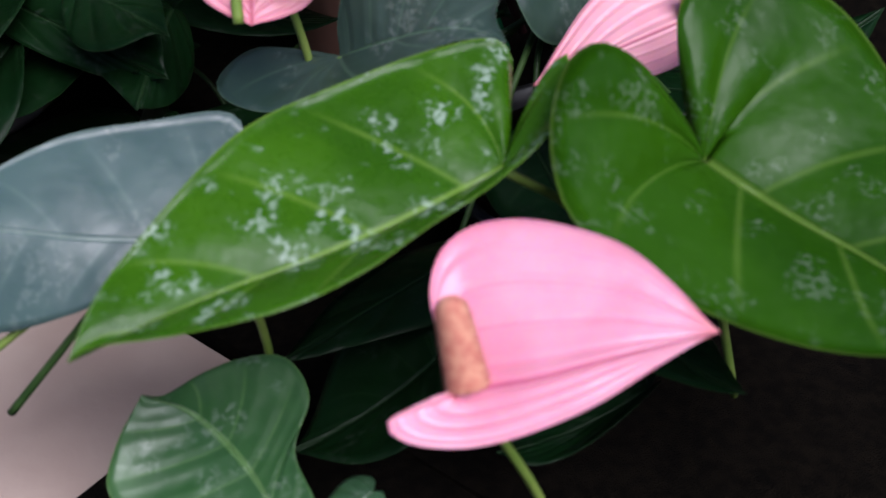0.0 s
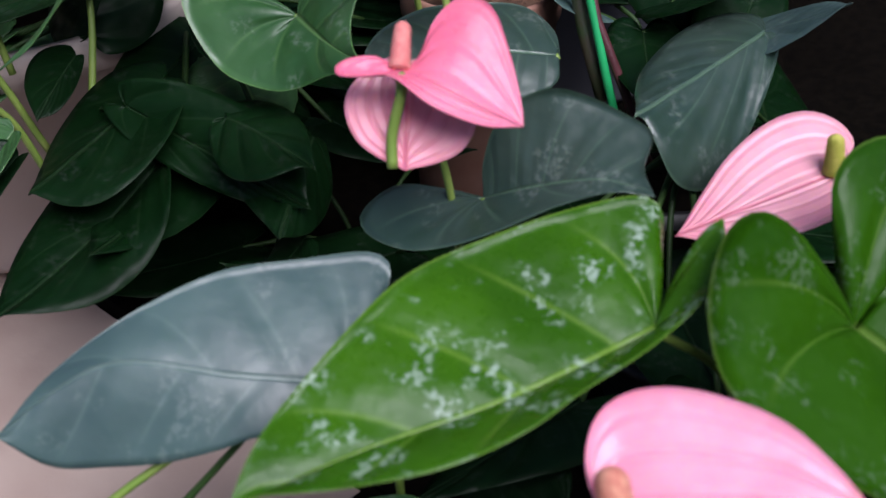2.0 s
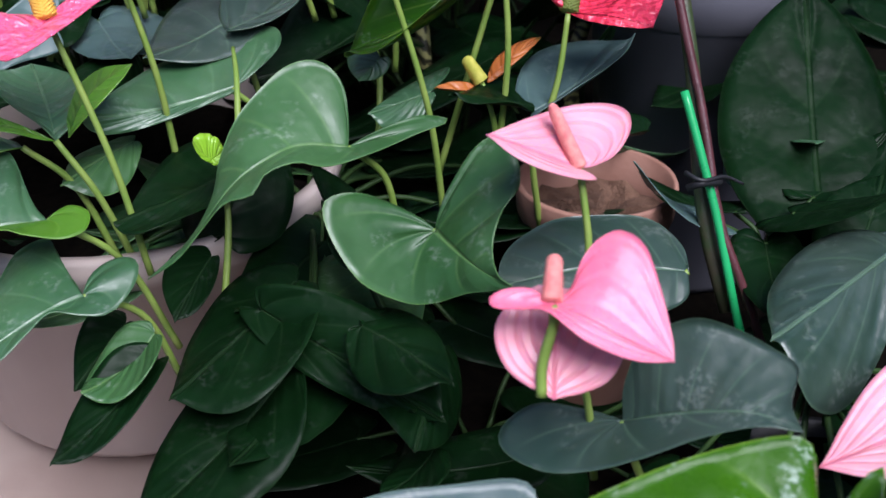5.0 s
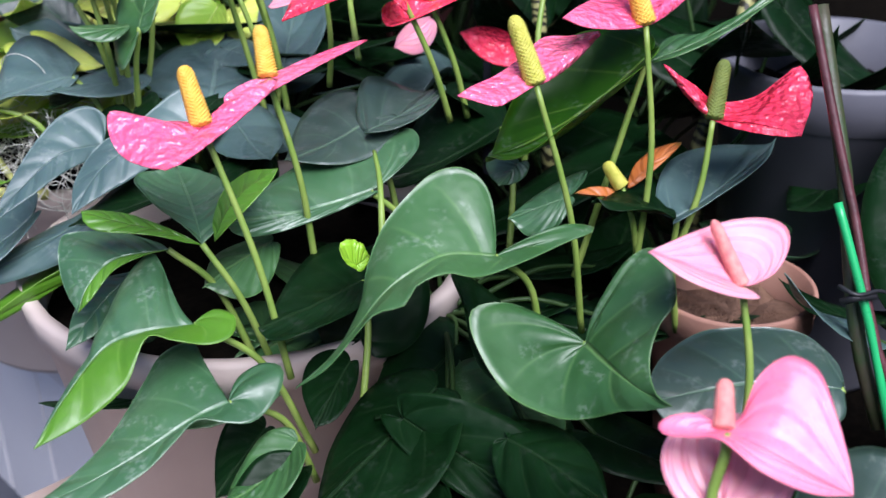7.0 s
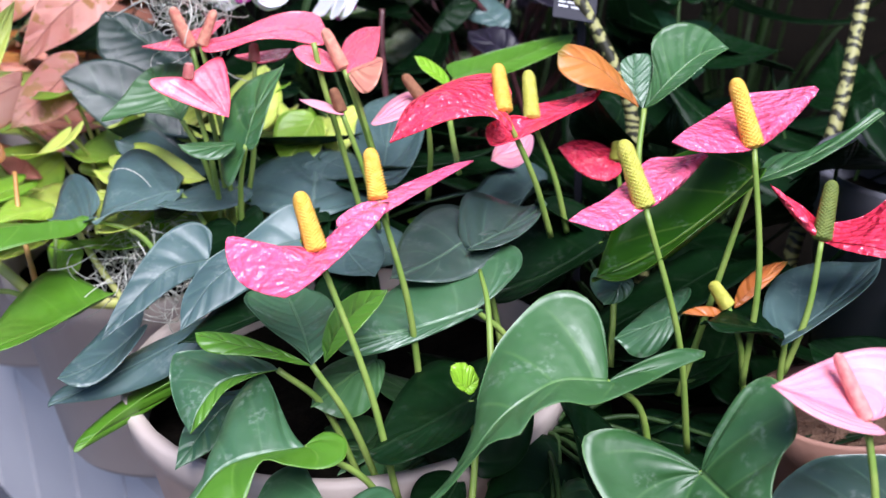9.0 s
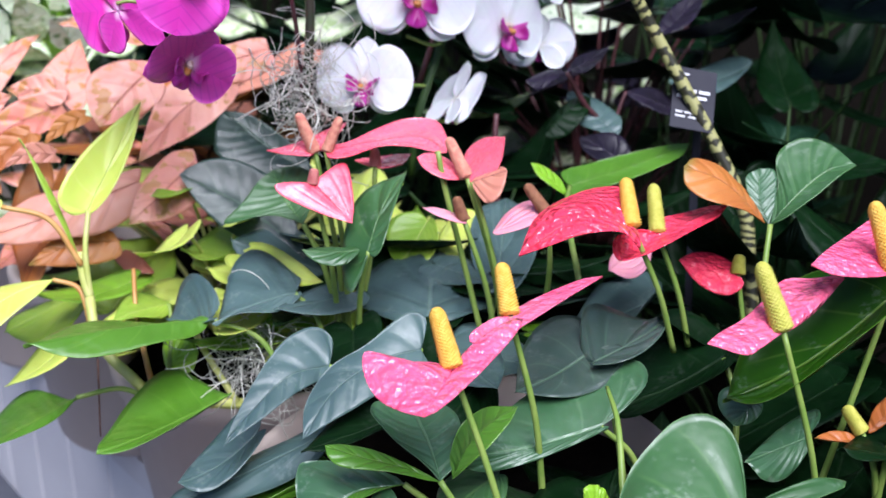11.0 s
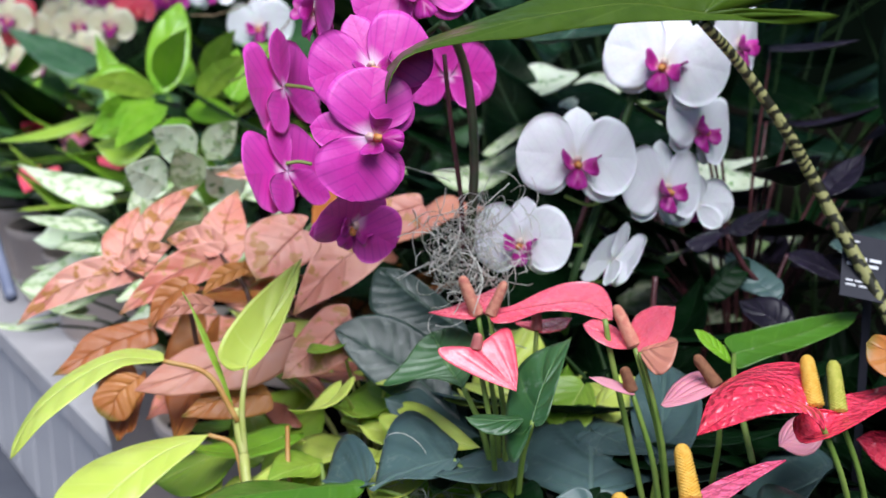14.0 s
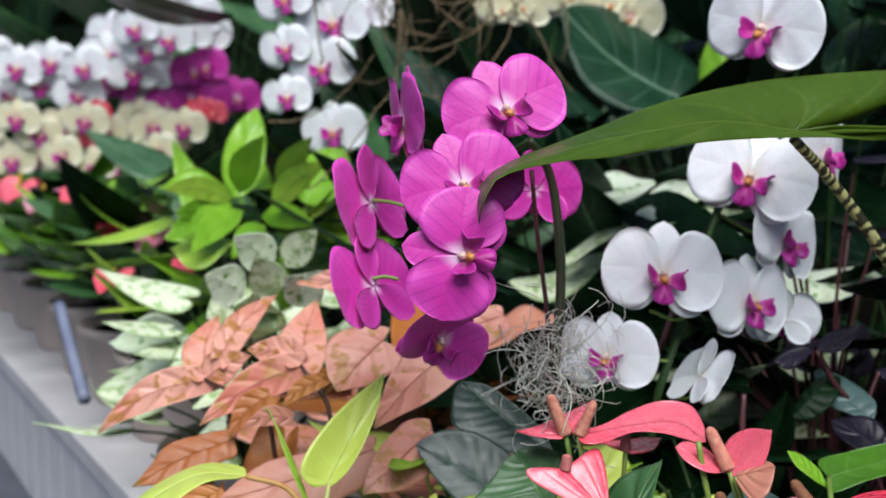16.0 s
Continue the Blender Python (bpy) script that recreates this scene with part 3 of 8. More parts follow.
def orchid_flower(root, centre, face, up, size, petal, lip, fold=0.0, side_open=1.0):
    """A moth orchid flower: three sepals, two broad petals, a three-lobed lip and the column."""
    c = root.rel(centre)
    n = unit(np.asarray(face, float))
    u = np.asarray(up, float)
    u = unit(u - n * (u @ n))
    r = np.cross(u, n)
    seed = int(abs(centre[0] * 9000 + centre[2] * 7000)) % 1000
    rng = random.Random(seed)

    def at(x, y, z=0.0):
        return c + size * (x * r + y * u + z * n)

    near_by = size > 0.03 and centre[1] < 1.3
    fine = {"rows": 25, "cols": 8} if near_by else {"rows": 13, "cols": 5}
    column = spadix(at(0, -0.01, -0.02), at(0, 0.0, 0.2), size * 0.075, YELLOWLIP, root.ob, 13, 12)
    column.name = "flower_column"
    f = fold
    for turn, long in ((0, 0.98), (-128, 0.96), (128, 0.96)):
        cs, sn = math.cos(radians(turn + rng.uniform(-5, 5))), math.sin(radians(turn))
        tilt = rng.uniform(-0.04, 0.04)

        def sep(x, y, z):
            return at(x * cs + y * sn, y * cs - x * sn, z)

        rim = [(0.17, 0.2), (0.3, 0.45), (0.31, 0.68), (0.2, 0.88)]
        z = lambda y: -0.06 - 0.1 * y * y + (0.5 * f + tilt) * y
        folded("sepal", [at(0, 0, -0.03), sep(0, 0.4, z(0.4) + 0.02), sep(0, long, z(1))], [sep(-x, y * long, z(y)) for x, y in rim], [sep(x, y * long, z(y)) for x, y in rim], petal, column, puff=-0.02, wave=0.02, ridge=0.0, thick=0.0008, fan=0.3, seed=seed, **fine)
    for sd in (-1, 1):
        w = side_open * rng.uniform(0.97, 1.03)
        bow = rng.uniform(-0.06, 0.06)
        z = lambda x: 0.02 + 0.05 * x - 0.1 * x * x * x + (0.8 * f + bow) * x
        high, low = [[at(x * sd * w, y, z(x)) for x, y in rim] for rim in (PETAL_HIGH, PETAL_LOW)]
        folded("petal", [at(0.02 * sd, 0.02, 0.0), at(0.5 * sd * w, 0.08, z(0.5)), at(1.12 * sd * w, 0.1, z(1.1))], high if sd < 0 else low, low if sd < 0 else high, petal, column, puff=0.015, wave=0.035, ridge=0.004, thick=0.0006, fan=0.42, seed=seed + 7 + sd, **fine)
    blade("lip", at(0, -0.06, 0.06), at(0, -0.56, 0.2), at(-0.2, -0.4, 0.22), at(0.2, -0.4, 0.22), lip, column, lobe=0.1, bend=-0.18, cup=0.35, thick=0.0012, rows=17, cols=6)
    for sd in (-1, 1):
        blade("lip_lobe", at(0.05 * sd, -0.1, 0.05), at(0.29 * sd, -0.02, 0.3), at(0.22 * sd, -0.27, 0.28), at(0.3 * sd, 0.1, 0.12), lip, column, lobe=-1, bend=0.25 * sd, cup=0.35, thick=0.0012, rows=13, cols=6)
    spadix(at(0, -0.1, 0.1), at(0, -0.15, 0.27), size * 0.07, CALLUS, column, 13, 12).name = "callus"
    return column


def box_part(name, size, place, material, parent=None, bevel=0.003, turn=0.0):
    bm = bmesh.new()
    bmesh.ops.create_cube(bm, size=1.0)
    bmesh.ops.scale(bm, vec=size, verts=bm.verts)
    if bevel:
        bmesh.ops.bevel(bm, geom=bm.edges[:], offset=bevel, segments=2, affect="EDGES", profile=0.6)
    mesh = bpy.data.meshes.new(name)
    bm.to_mesh(mesh)
    bm.free()
    mesh.materials.append(material)
    ob = new(name, mesh)
    ob.matrix_world = pose(*place, 0, 0, turn)
    if parent is not None:
        ob.parent = parent
    return ob


def bush(root, count, spread, length, materials, seed, rise=0.6, slim=0.6, lobe=0.2, high=0.1, stalk=None, low=0.0):
    """Leaves on arching stalks round a plant's foot."""
    rng = random.Random(seed)
    for n in range(count):
        turn = n * 2.4 + rng.uniform(-0.5, 0.5)
        far = spread * math.sqrt((n + 0.5) / count) * rng.uniform(0.8, 1.15)
        out = np.array([math.cos(turn), math.sin(turn), 0.0])
        z = low + high * rng.uniform(0.35, 1.0) * (1.15 - 0.5 * far / spread)
        base = root.place + out * far + np.array([0, 0, z])
        size = length * rng.uniform(0.7, 1.15)
        aim = unit(out * rng.uniform(0.7, 1.0) + np.array([rng.uniform(-0.4, 0.4), rng.uniform(-0.4, 0.4), rise * rng.uniform(-0.4, 1.0)]))
        tip = base + aim * size
        side = unit(np.cross(aim, np.array([rng.uniform(-0.35, 0.35), rng.uniform(-0.35, 0.35), 1.0])))
        mid = base + aim * size * 0.2
        root.leaf(base, tip, mid + side * size * slim * 0.5, mid - side * size * slim * 0.5, rng.choice(materials), stem=root.place + out * 0.15 * far, stem_material=stalk or STALKDARK, lobe=lobe, bend=rng.uniform(0.0, 0.1), cup=rng.uniform(-0.1, 0.2), wave=0.05, droop=rng.uniform(0, 0.12), rows=17, cols=5, thin=0.0014)


def strands(name, place, spread, count, length, material, parent, seed, label="", radius=0.0004):
    """A tangle of curling threads."""
    rng = np.random.RandomState(seed)
    verts, faces = [], []
    for n in range(count):
        p = np.asarray(place, float) + rng.normal(0, 1, 3) * np.asarray(spread, float) * 0.45
        way = unit(rng.normal(0, 1, 3))
        curl = unit(rng.normal(0, 1, 3)) * rng.uniform(0.25, 0.9)
        line = [p]
        for k in range(12):
            way = unit(way + np.cross(curl, way) * 0.8 + rng.normal(0, 0.12, 3) + np.array([0, 0, -0.04]))
            line.append(line[-1] + way * length / 12)
        side = unit(np.cross(way, (0.3, 0.5, 0.8)))
        up = unit(np.cross(way, side))
        start = len(verts)
        for q in line:
            verts += [q + side * radius, q - side * radius * 0.5 + up * radius * 0.87, q - side * radius * 0.5 - up * radius * 0.87]
        for k in range(12):
            for j in range(3):
                a, b = start + 3 * k + j, start + 3 * k + (j + 1) % 3
                faces.append((a, b, b + 3, a + 3))
    return link_mesh(name, verts, faces, material, parent, label)


# ---- the place ----
BENCH_TOP, FLOOR_TOP = 0.40, 0.135


def sheet(name, corners, material, label, thick=0.02):
    verts = [(x, y, z) for x, y, z in corners] + [(x, y, z - thick) for x, y, z in corners]
    n = len(corners)
    faces = [tuple(range(n)), tuple(range(2 * n - 1, n - 1, -1))] + [(i, i + n, (i + 1) % n + n, (i + 1) % n) for i in range(n)]
    ob = link_mesh(name, verts, faces, material)
    ob.data.polygons.foreach_set("use_smooth", np.zeros(len(ob.data.polygons), dtype=bool))
    return tagged(ob, label, kind="structure")


sheet("floor", [(-30, -30, FLOOR_TOP), (30, -30, FLOOR_TOP), (30, 30, FLOOR_TOP), (-30, 30, FLOOR_TOP)], FLOOR, "dark grey smooth floor beside the planting bench", 0.1)
# the low bench runs away from the viewer, its front edge along EDGE
EDGE, ALONG = np.array([-0.487, 0.773]), unit(np.array([-0.745, 0.667]))
INWARD = np.array([ALONG[1], -ALONG[0]])
HEADING = math.degrees(math.atan2(ALONG[1], ALONG[0]))


def spot(along, inward, z=BENCH_TOP):
    p = EDGE + ALONG * along + INWARD * inward
    return (float(p[0]), float(p[1]), z)


sheet("bench_top", [spot(-0.04, -0.012), spot(-0.04, 0.26), spot(6.0, 0.26), spot(6.0, -0.012)], LEDGE, "white painted bench ledge under the plant pots, worn grey-brown", 0.03)
sheet("bench_top", [spot(-0.5, -0.2), spot(-0.5, -0.02), spot(-0.042, -0.02), spot(-0.042, -0.2)], NEARLEDGE, "near end of the worn pinkish bench ledge", 0.03)
front = sheet("bench_front", [spot(-0.04, 0.014, BENCH_TOP - 0.03), spot(-0.04, 0.05, BENCH_TOP - 0.03), spot(6.0, 0.05, BENCH_TOP - 0.03), spot(6.0, 0.014, BENCH_TOP - 0.03)], BENCH, "white painted bench front of upright boards", BENCH_TOP - 0.03 - FLOOR_TOP)
board = box_part("board", (0.116, 0.012, BENCH_TOP - 0.035 - FLOOR_TOP), (0, 0, 0), BENCH, front, 0.003).data
for n in range(48):
    ob = front.children[0] if n == 0 else new("board", board)
    ob.parent = front
    ob.matrix_world = pose(*spot(0.02 + 0.12 * n, 0.007, (BENCH_TOP - 0.034 + FLOOR_TOP) / 2), 0, 0, HEADING)
# Near-black sheets that stand for the deep shade between the plants.
sheet("planting_bed", [spot(-2.5, 0.262, BENCH_TOP + 0.01), spot(-2.5, 3.45, BENCH_TOP + 0.01), spot(6.0, 3.45, BENCH_TOP + 0.01), spot(6.0, 0.262, BENCH_TOP + 0.01)], SOIL, "near-black soil of the planting bed, deep shade painted into its colour", 0.2)
sheet("planting_bed", [spot(-2.5, -0.018, BENCH_TOP + 0.01), spot(-2.5, 0.26, BENCH_TOP + 0.01), spot(-0.044, 0.26, BENCH_TOP + 0.01), spot(-0.044, -0.018, BENCH_TOP + 0.01)], SOIL, "near-black soil at the near end of the bed, deep shade painted into its colour", 0.22)
sheet("planting_bed", [spot(-2.5, -0.7, BENCH_TOP + 0.01), spot(-2.5, -0.02, BENCH_TOP + 0.01), spot(-0.502, -0.02, BENCH_TOP + 0.01), spot(-0.502, -0.7, BENCH_TOP + 0.01)], SOIL, "near-black sheet added before the bed's near end, standing for deep shade", 0.22)
# Dark sheets added all round to block low sky; those behind the viewer are unseen.
sheet("backdrop", [spot(-5.0, 3.5, 2.7), spot(-5.0, 3.6, 2.7), spot(6.5, 3.6, 2.7), spot(6.5, 3.5, 2.7)], BACKWALL, "added near-black backdrop sheet behind the planting, shade painted in, blocks low sky", 2.7)
sheet("backdrop", [spot(6.4, -4.0, 2.7), spot(6.5, -4.0, 2.7), spot(6.5, 3.5, 2.7), spot(6.4, 3.5, 2.7)], BACKWALL, "added near-black sheet at the far end of the path, blocks low sky", 2.7)
sheet("backdrop", [spot(-5.1, -4.0, 2.0), spot(-5.0, -4.0, 2.0), spot(-5.0, 3.5, 2.0), spot(-5.1, 3.5, 2.0)], BACKWALL, "added unseen near-black sheet behind the viewer, blocks low sky", 2.0)
sheet("backdrop", [spot(-5.0, -4.1, 1.4), spot(-5.0, -4.0, 1.4), spot(6.5, -4.0, 1.4), spot(6.5, -4.1, 1.4)], BACKWALL, "added unseen near-black sheet across the path, blocks low sky", 1.4)

near = plant('anthurium_plant', (0.030, 0.500, 0.560), 'pale pink flowering anthurium with glossy green heart-shaped leaves', 'anthurium')
near.shape([(-0.0110, 0.3341, 0.5880), (-0.0393, 0.3178, 0.5845), (-0.0701, 0.3010, 0.5819), (-0.1183, 0.2817, 0.5776), (-0.1602, 0.2630, 0.5709)], [(-0.0125, 0.3538, 0.5923), (-0.0031, 0.3761, 0.6053), (-0.0100, 0.3821, 0.6149), (-0.0351, 0.3799, 0.6118), (-0.0680, 0.3690, 0.6072), (-0.0999, 0.3499, 0.6032), (-0.1196, 0.3269, 0.5992), (-0.1440, 0.2979, 0.5856), (-0.1540, 0.2796, 0.5796)], [(-0.0027, 0.3492, 0.5996), (0.0060, 0.3550, 0.6157), (0.0143, 0.3561, 0.6221), (0.0086, 0.3356, 0.6083), (-0.0149, 0.3135, 0.5987), (-0.0418, 0.2945, 0.5934), (-0.0616, 0.2796, 0.5901), (-0.0897, 0.2688, 0.5840), (-0.1246, 0.2641, 0.5792), (-0.1506, 0.2644, 0.5761)], BRIGHT, stem=(0.039, 0.349, 0.487), puff=0.025)
near.shape([(0.0680, 0.3474, 0.5778), (0.0946, 0.3215, 0.5703), (0.1206, 0.2957, 0.5662), (0.1517, 0.2548, 0.5621)], [(0.0558, 0.3503, 0.5965), (0.0434, 0.3522, 0.6171), (0.0250, 0.3481, 0.6316), (0.0104, 0.3386, 0.6305), (0.0032, 0.3228, 0.6179), (0.0044, 0.3068, 0.6034), (0.0116, 0.2950, 0.5912), (0.0311, 0.2782, 0.5789), (0.0609, 0.2638, 0.5701), (0.1026, 0.2522, 0.5650)], [(0.0715, 0.3589, 0.5898), (0.0629, 0.3668, 0.6068), (0.0582, 0.3751, 0.6243), (0.0693, 0.3874, 0.6340), (0.0916, 0.3967, 0.6332), (0.1263, 0.3963, 0.6164), (0.1497, 0.3652, 0.5920), (0.1570, 0.3027, 0.5758)], DEEP, stem=(0.107, 0.365, 0.427), puff=0.06, wave=0.02)
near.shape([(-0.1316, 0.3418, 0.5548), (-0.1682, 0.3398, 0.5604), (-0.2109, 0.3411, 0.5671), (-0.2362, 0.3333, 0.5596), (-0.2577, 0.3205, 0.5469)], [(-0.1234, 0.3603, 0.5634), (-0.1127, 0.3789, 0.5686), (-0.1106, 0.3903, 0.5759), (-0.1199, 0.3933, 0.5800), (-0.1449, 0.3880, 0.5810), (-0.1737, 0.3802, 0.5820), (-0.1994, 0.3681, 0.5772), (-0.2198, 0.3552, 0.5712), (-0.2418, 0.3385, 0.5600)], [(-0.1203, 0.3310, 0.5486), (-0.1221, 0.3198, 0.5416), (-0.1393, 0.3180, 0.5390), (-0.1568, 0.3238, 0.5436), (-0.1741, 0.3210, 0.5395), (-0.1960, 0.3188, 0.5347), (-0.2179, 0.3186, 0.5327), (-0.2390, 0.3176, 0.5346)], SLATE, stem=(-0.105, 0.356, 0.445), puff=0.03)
near.shape([(-0.0948, 0.2569, 0.4761), (-0.1122, 0.2875, 0.4849), (-0.1340, 0.3112, 0.4913), (-0.1549, 0.3177, 0.4974)], [(-0.1139, 0.2555, 0.4730), (-0.1419, 0.2640, 0.4730), (-0.1650, 0.2810, 0.4807), (-0.1637, 0.2987, 0.4895)], [(-0.0861, 0.2682, 0.4826), (-0.0943, 0.2924, 0.4875), (-0.0885, 0.3151, 0.4949), (-0.0979, 0.3312, 0.5009), (-0.1165, 0.3335, 0.4991), (-0.1324, 0.3287, 0.4967), (-0.1468, 0.3206, 0.4937)], GREEN, stem=(-0.072, 0.290, 0.416), puff=0.06)
near.stem([(-0.1896, 0.3285, 0.5329), (-0.2148, 0.3202, 0.5169), (-0.2394, 0.3139, 0.4966)], 0.0017, 0.002, STALK, name='petiole')
near.stem([(-0.1664, 0.3309, 0.5362), (-0.1853, 0.3268, 0.5141), (-0.2083, 0.3202, 0.4887)], 0.0014, 0.0018, STALKDARK, name='petiole')
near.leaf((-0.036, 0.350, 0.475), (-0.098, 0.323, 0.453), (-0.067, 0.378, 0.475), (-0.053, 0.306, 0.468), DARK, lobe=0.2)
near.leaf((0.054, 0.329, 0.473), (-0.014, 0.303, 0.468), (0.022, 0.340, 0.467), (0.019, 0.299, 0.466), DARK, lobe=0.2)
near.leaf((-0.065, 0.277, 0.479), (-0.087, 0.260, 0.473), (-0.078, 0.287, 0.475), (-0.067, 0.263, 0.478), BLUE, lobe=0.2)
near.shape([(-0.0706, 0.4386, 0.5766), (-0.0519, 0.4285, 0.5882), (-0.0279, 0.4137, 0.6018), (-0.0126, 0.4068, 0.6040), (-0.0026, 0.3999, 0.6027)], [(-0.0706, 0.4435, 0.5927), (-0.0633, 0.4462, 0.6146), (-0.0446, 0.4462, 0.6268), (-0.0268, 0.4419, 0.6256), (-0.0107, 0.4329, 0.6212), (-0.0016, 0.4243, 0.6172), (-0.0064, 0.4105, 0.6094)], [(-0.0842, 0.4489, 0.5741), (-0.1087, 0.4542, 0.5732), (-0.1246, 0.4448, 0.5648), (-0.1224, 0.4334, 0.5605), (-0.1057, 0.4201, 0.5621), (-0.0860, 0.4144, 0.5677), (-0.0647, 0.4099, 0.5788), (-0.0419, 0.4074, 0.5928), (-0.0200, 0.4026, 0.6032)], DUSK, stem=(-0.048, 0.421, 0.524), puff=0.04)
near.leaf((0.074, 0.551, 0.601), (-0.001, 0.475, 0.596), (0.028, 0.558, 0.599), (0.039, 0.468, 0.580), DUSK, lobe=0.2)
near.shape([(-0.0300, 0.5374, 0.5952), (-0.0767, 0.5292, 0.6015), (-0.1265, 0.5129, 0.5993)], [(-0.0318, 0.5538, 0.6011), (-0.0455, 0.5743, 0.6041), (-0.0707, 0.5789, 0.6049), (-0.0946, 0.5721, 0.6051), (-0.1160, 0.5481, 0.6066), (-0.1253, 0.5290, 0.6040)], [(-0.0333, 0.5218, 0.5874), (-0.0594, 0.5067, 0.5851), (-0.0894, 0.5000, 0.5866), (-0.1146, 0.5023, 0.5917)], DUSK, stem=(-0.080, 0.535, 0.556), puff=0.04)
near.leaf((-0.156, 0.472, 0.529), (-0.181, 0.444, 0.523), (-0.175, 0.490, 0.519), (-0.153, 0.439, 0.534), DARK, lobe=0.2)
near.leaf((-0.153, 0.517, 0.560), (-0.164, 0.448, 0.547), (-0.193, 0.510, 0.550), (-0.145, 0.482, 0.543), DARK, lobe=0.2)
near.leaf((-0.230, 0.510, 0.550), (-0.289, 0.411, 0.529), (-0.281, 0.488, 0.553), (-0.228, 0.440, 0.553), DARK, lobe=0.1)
near.bloom([(-0.0311, 0.2453, 0.5659), (-0.0100, 0.2412, 0.5737), (0.0204, 0.2437, 0.5807), (0.0493, 0.2488, 0.5828)], [(-0.0358, 0.2546, 0.5704), (-0.0416, 0.2727, 0.5791), (-0.0387, 0.2861, 0.5877), (-0.0291, 0.2931, 0.5936), (-0.0138, 0.2936, 0.5971), (0.0044, 0.2880, 0.5981), (0.0235, 0.2773, 0.5962), (0.0380, 0.2631, 0.5897), (0.0453, 0.2524, 0.5852)], [(-0.0368, 0.2425, 0.5668), (-0.0479, 0.2373, 0.5675), (-0.0569, 0.2338, 0.5673), (-0.0568, 0.2296, 0.5653), (-0.0486, 0.2265, 0.5623), (-0.0328, 0.2257, 0.5610), (-0.0149, 0.2277, 0.5633), (0.0068, 0.2325, 0.5692), (0.0293, 0.2415, 0.5772), (0.0436, 0.2470, 0.5817)], PINK, pin=(-0.0366, 0.2608, 0.5934), pin_radius=0.0068, pin_material=PEACH, foot=(0.012, 0.272, 0.432), puff=0.07)
near.bloom([(-0.1058, 0.4228, 0.6480), (-0.0913, 0.4127, 0.6471), (-0.0733, 0.4081, 0.6392), (-0.0567, 0.4068, 0.6313)], [(-0.0982, 0.4301, 0.6501), (-0.0925, 0.4398, 0.6606), (-0.0857, 0.4439, 0.6672), (-0.0772, 0.4439, 0.6705), (-0.0678, 0.4386, 0.6663), (-0.0616, 0.4267, 0.6528), (-0.0574, 0.4133, 0.6388)], [(-0.1145, 0.4278, 0.6516), (-0.1249, 0.4264, 0.6519), (-0.1312, 0.4227, 0.6500), (-0.1294, 0.4174, 0.6486), (-0.1183, 0.4143, 0.6503), (-0.1085, 0.4111, 0.6519), (-0.0929, 0.4034, 0.6429), (-0.0734, 0.4030, 0.6343)], PINKDEEP, pin=(-0.1045, 0.4404, 0.6607), pin_radius=0.0042, pin_material=ROSEPIN, puff=0.05)
near.flower((-0.103, 0.443, 0.641), (-0.104, 0.408, 0.610), (-0.129, 0.427, 0.625), (-0.075, 0.426, 0.619), PALEPINK, lobe=0.18, cup=-0.1, wave=0.01, foot=(-0.080, 0.448, 0.535))
near.stem([(-0.106, 0.419, 0.649), (-0.105, 0.417, 0.642), (-0.109, 0.414, 0.624), (-0.109, 0.409, 0.611)], 0.0022, 0.0024, STALK, name='flower_stalk')
near.flower((-0.091, 0.503, 0.669), (-0.134, 0.497, 0.688), (-0.072, 0.550, 0.685), (-0.110, 0.483, 0.681), PALEPINK, pin_radius=0.0034, pin_material=ROSEPIN, lobe=(0.25, 0.3), cup=0.1, wave=0.01, pin=(-0.105, 0.515, 0.696), foot=(-0.086, 0.484, 0.600))
near.flower((0.082, 0.438, 0.589), (0.011, 0.414, 0.573), (0.060, 0.468, 0.594), (0.063, 0.405, 0.578), PALEPINK, pin_radius=0.0045, pin_material=OLIVE, lobe=0.25, cup=-0.15, wave=0.01, pin=(0.080, 0.440, 0.608), foot=(0.096, 0.392, 0.511))

red = plant('anthurium_plant', (-0.240, 0.660, 0.560), 'red flowering anthurium with yellow spadices and wavy green leaves', 'anthurium')
red.shape([(-0.2039, 0.5627, 0.6491), (-0.2259, 0.5506, 0.6552), (-0.2400, 0.5361, 0.6543), (-0.2552, 0.5229, 0.6467), (-0.2743, 0.5081, 0.6254), (-0.2955, 0.4991, 0.6074)], [(-0.2049, 0.5773, 0.6614), (-0.2096, 0.5915, 0.6737), (-0.2217, 0.5982, 0.6815), (-0.2362, 0.5959, 0.6804), (-0.2478, 0.5869, 0.6739), (-0.2603, 0.5710, 0.6624), (-0.2667, 0.5497, 0.6476), (-0.2690, 0.5316, 0.6336), (-0.2795, 0.5137, 0.6174)], [(-0.1886, 0.5755, 0.6533), (-0.1685, 0.5864, 0.6570), (-0.1530, 0.5890, 0.6536), (-0.1686, 0.5753, 0.6523), (-0.1883, 0.5564, 0.6505), (-0.2098, 0.5344, 0.6522), (-0.2242, 0.5248, 0.6591), (-0.2377, 0.5156, 0.6573), (-0.2437, 0.5107, 0.6485), (-0.2569, 0.5093, 0.6444), (-0.2670, 0.5061, 0.6334), (-0.2804, 0.5014, 0.6176)], GREEN, stem=(-0.179, 0.581, 0.577), puff=0.03, wave=0.01, ridge=0.008)
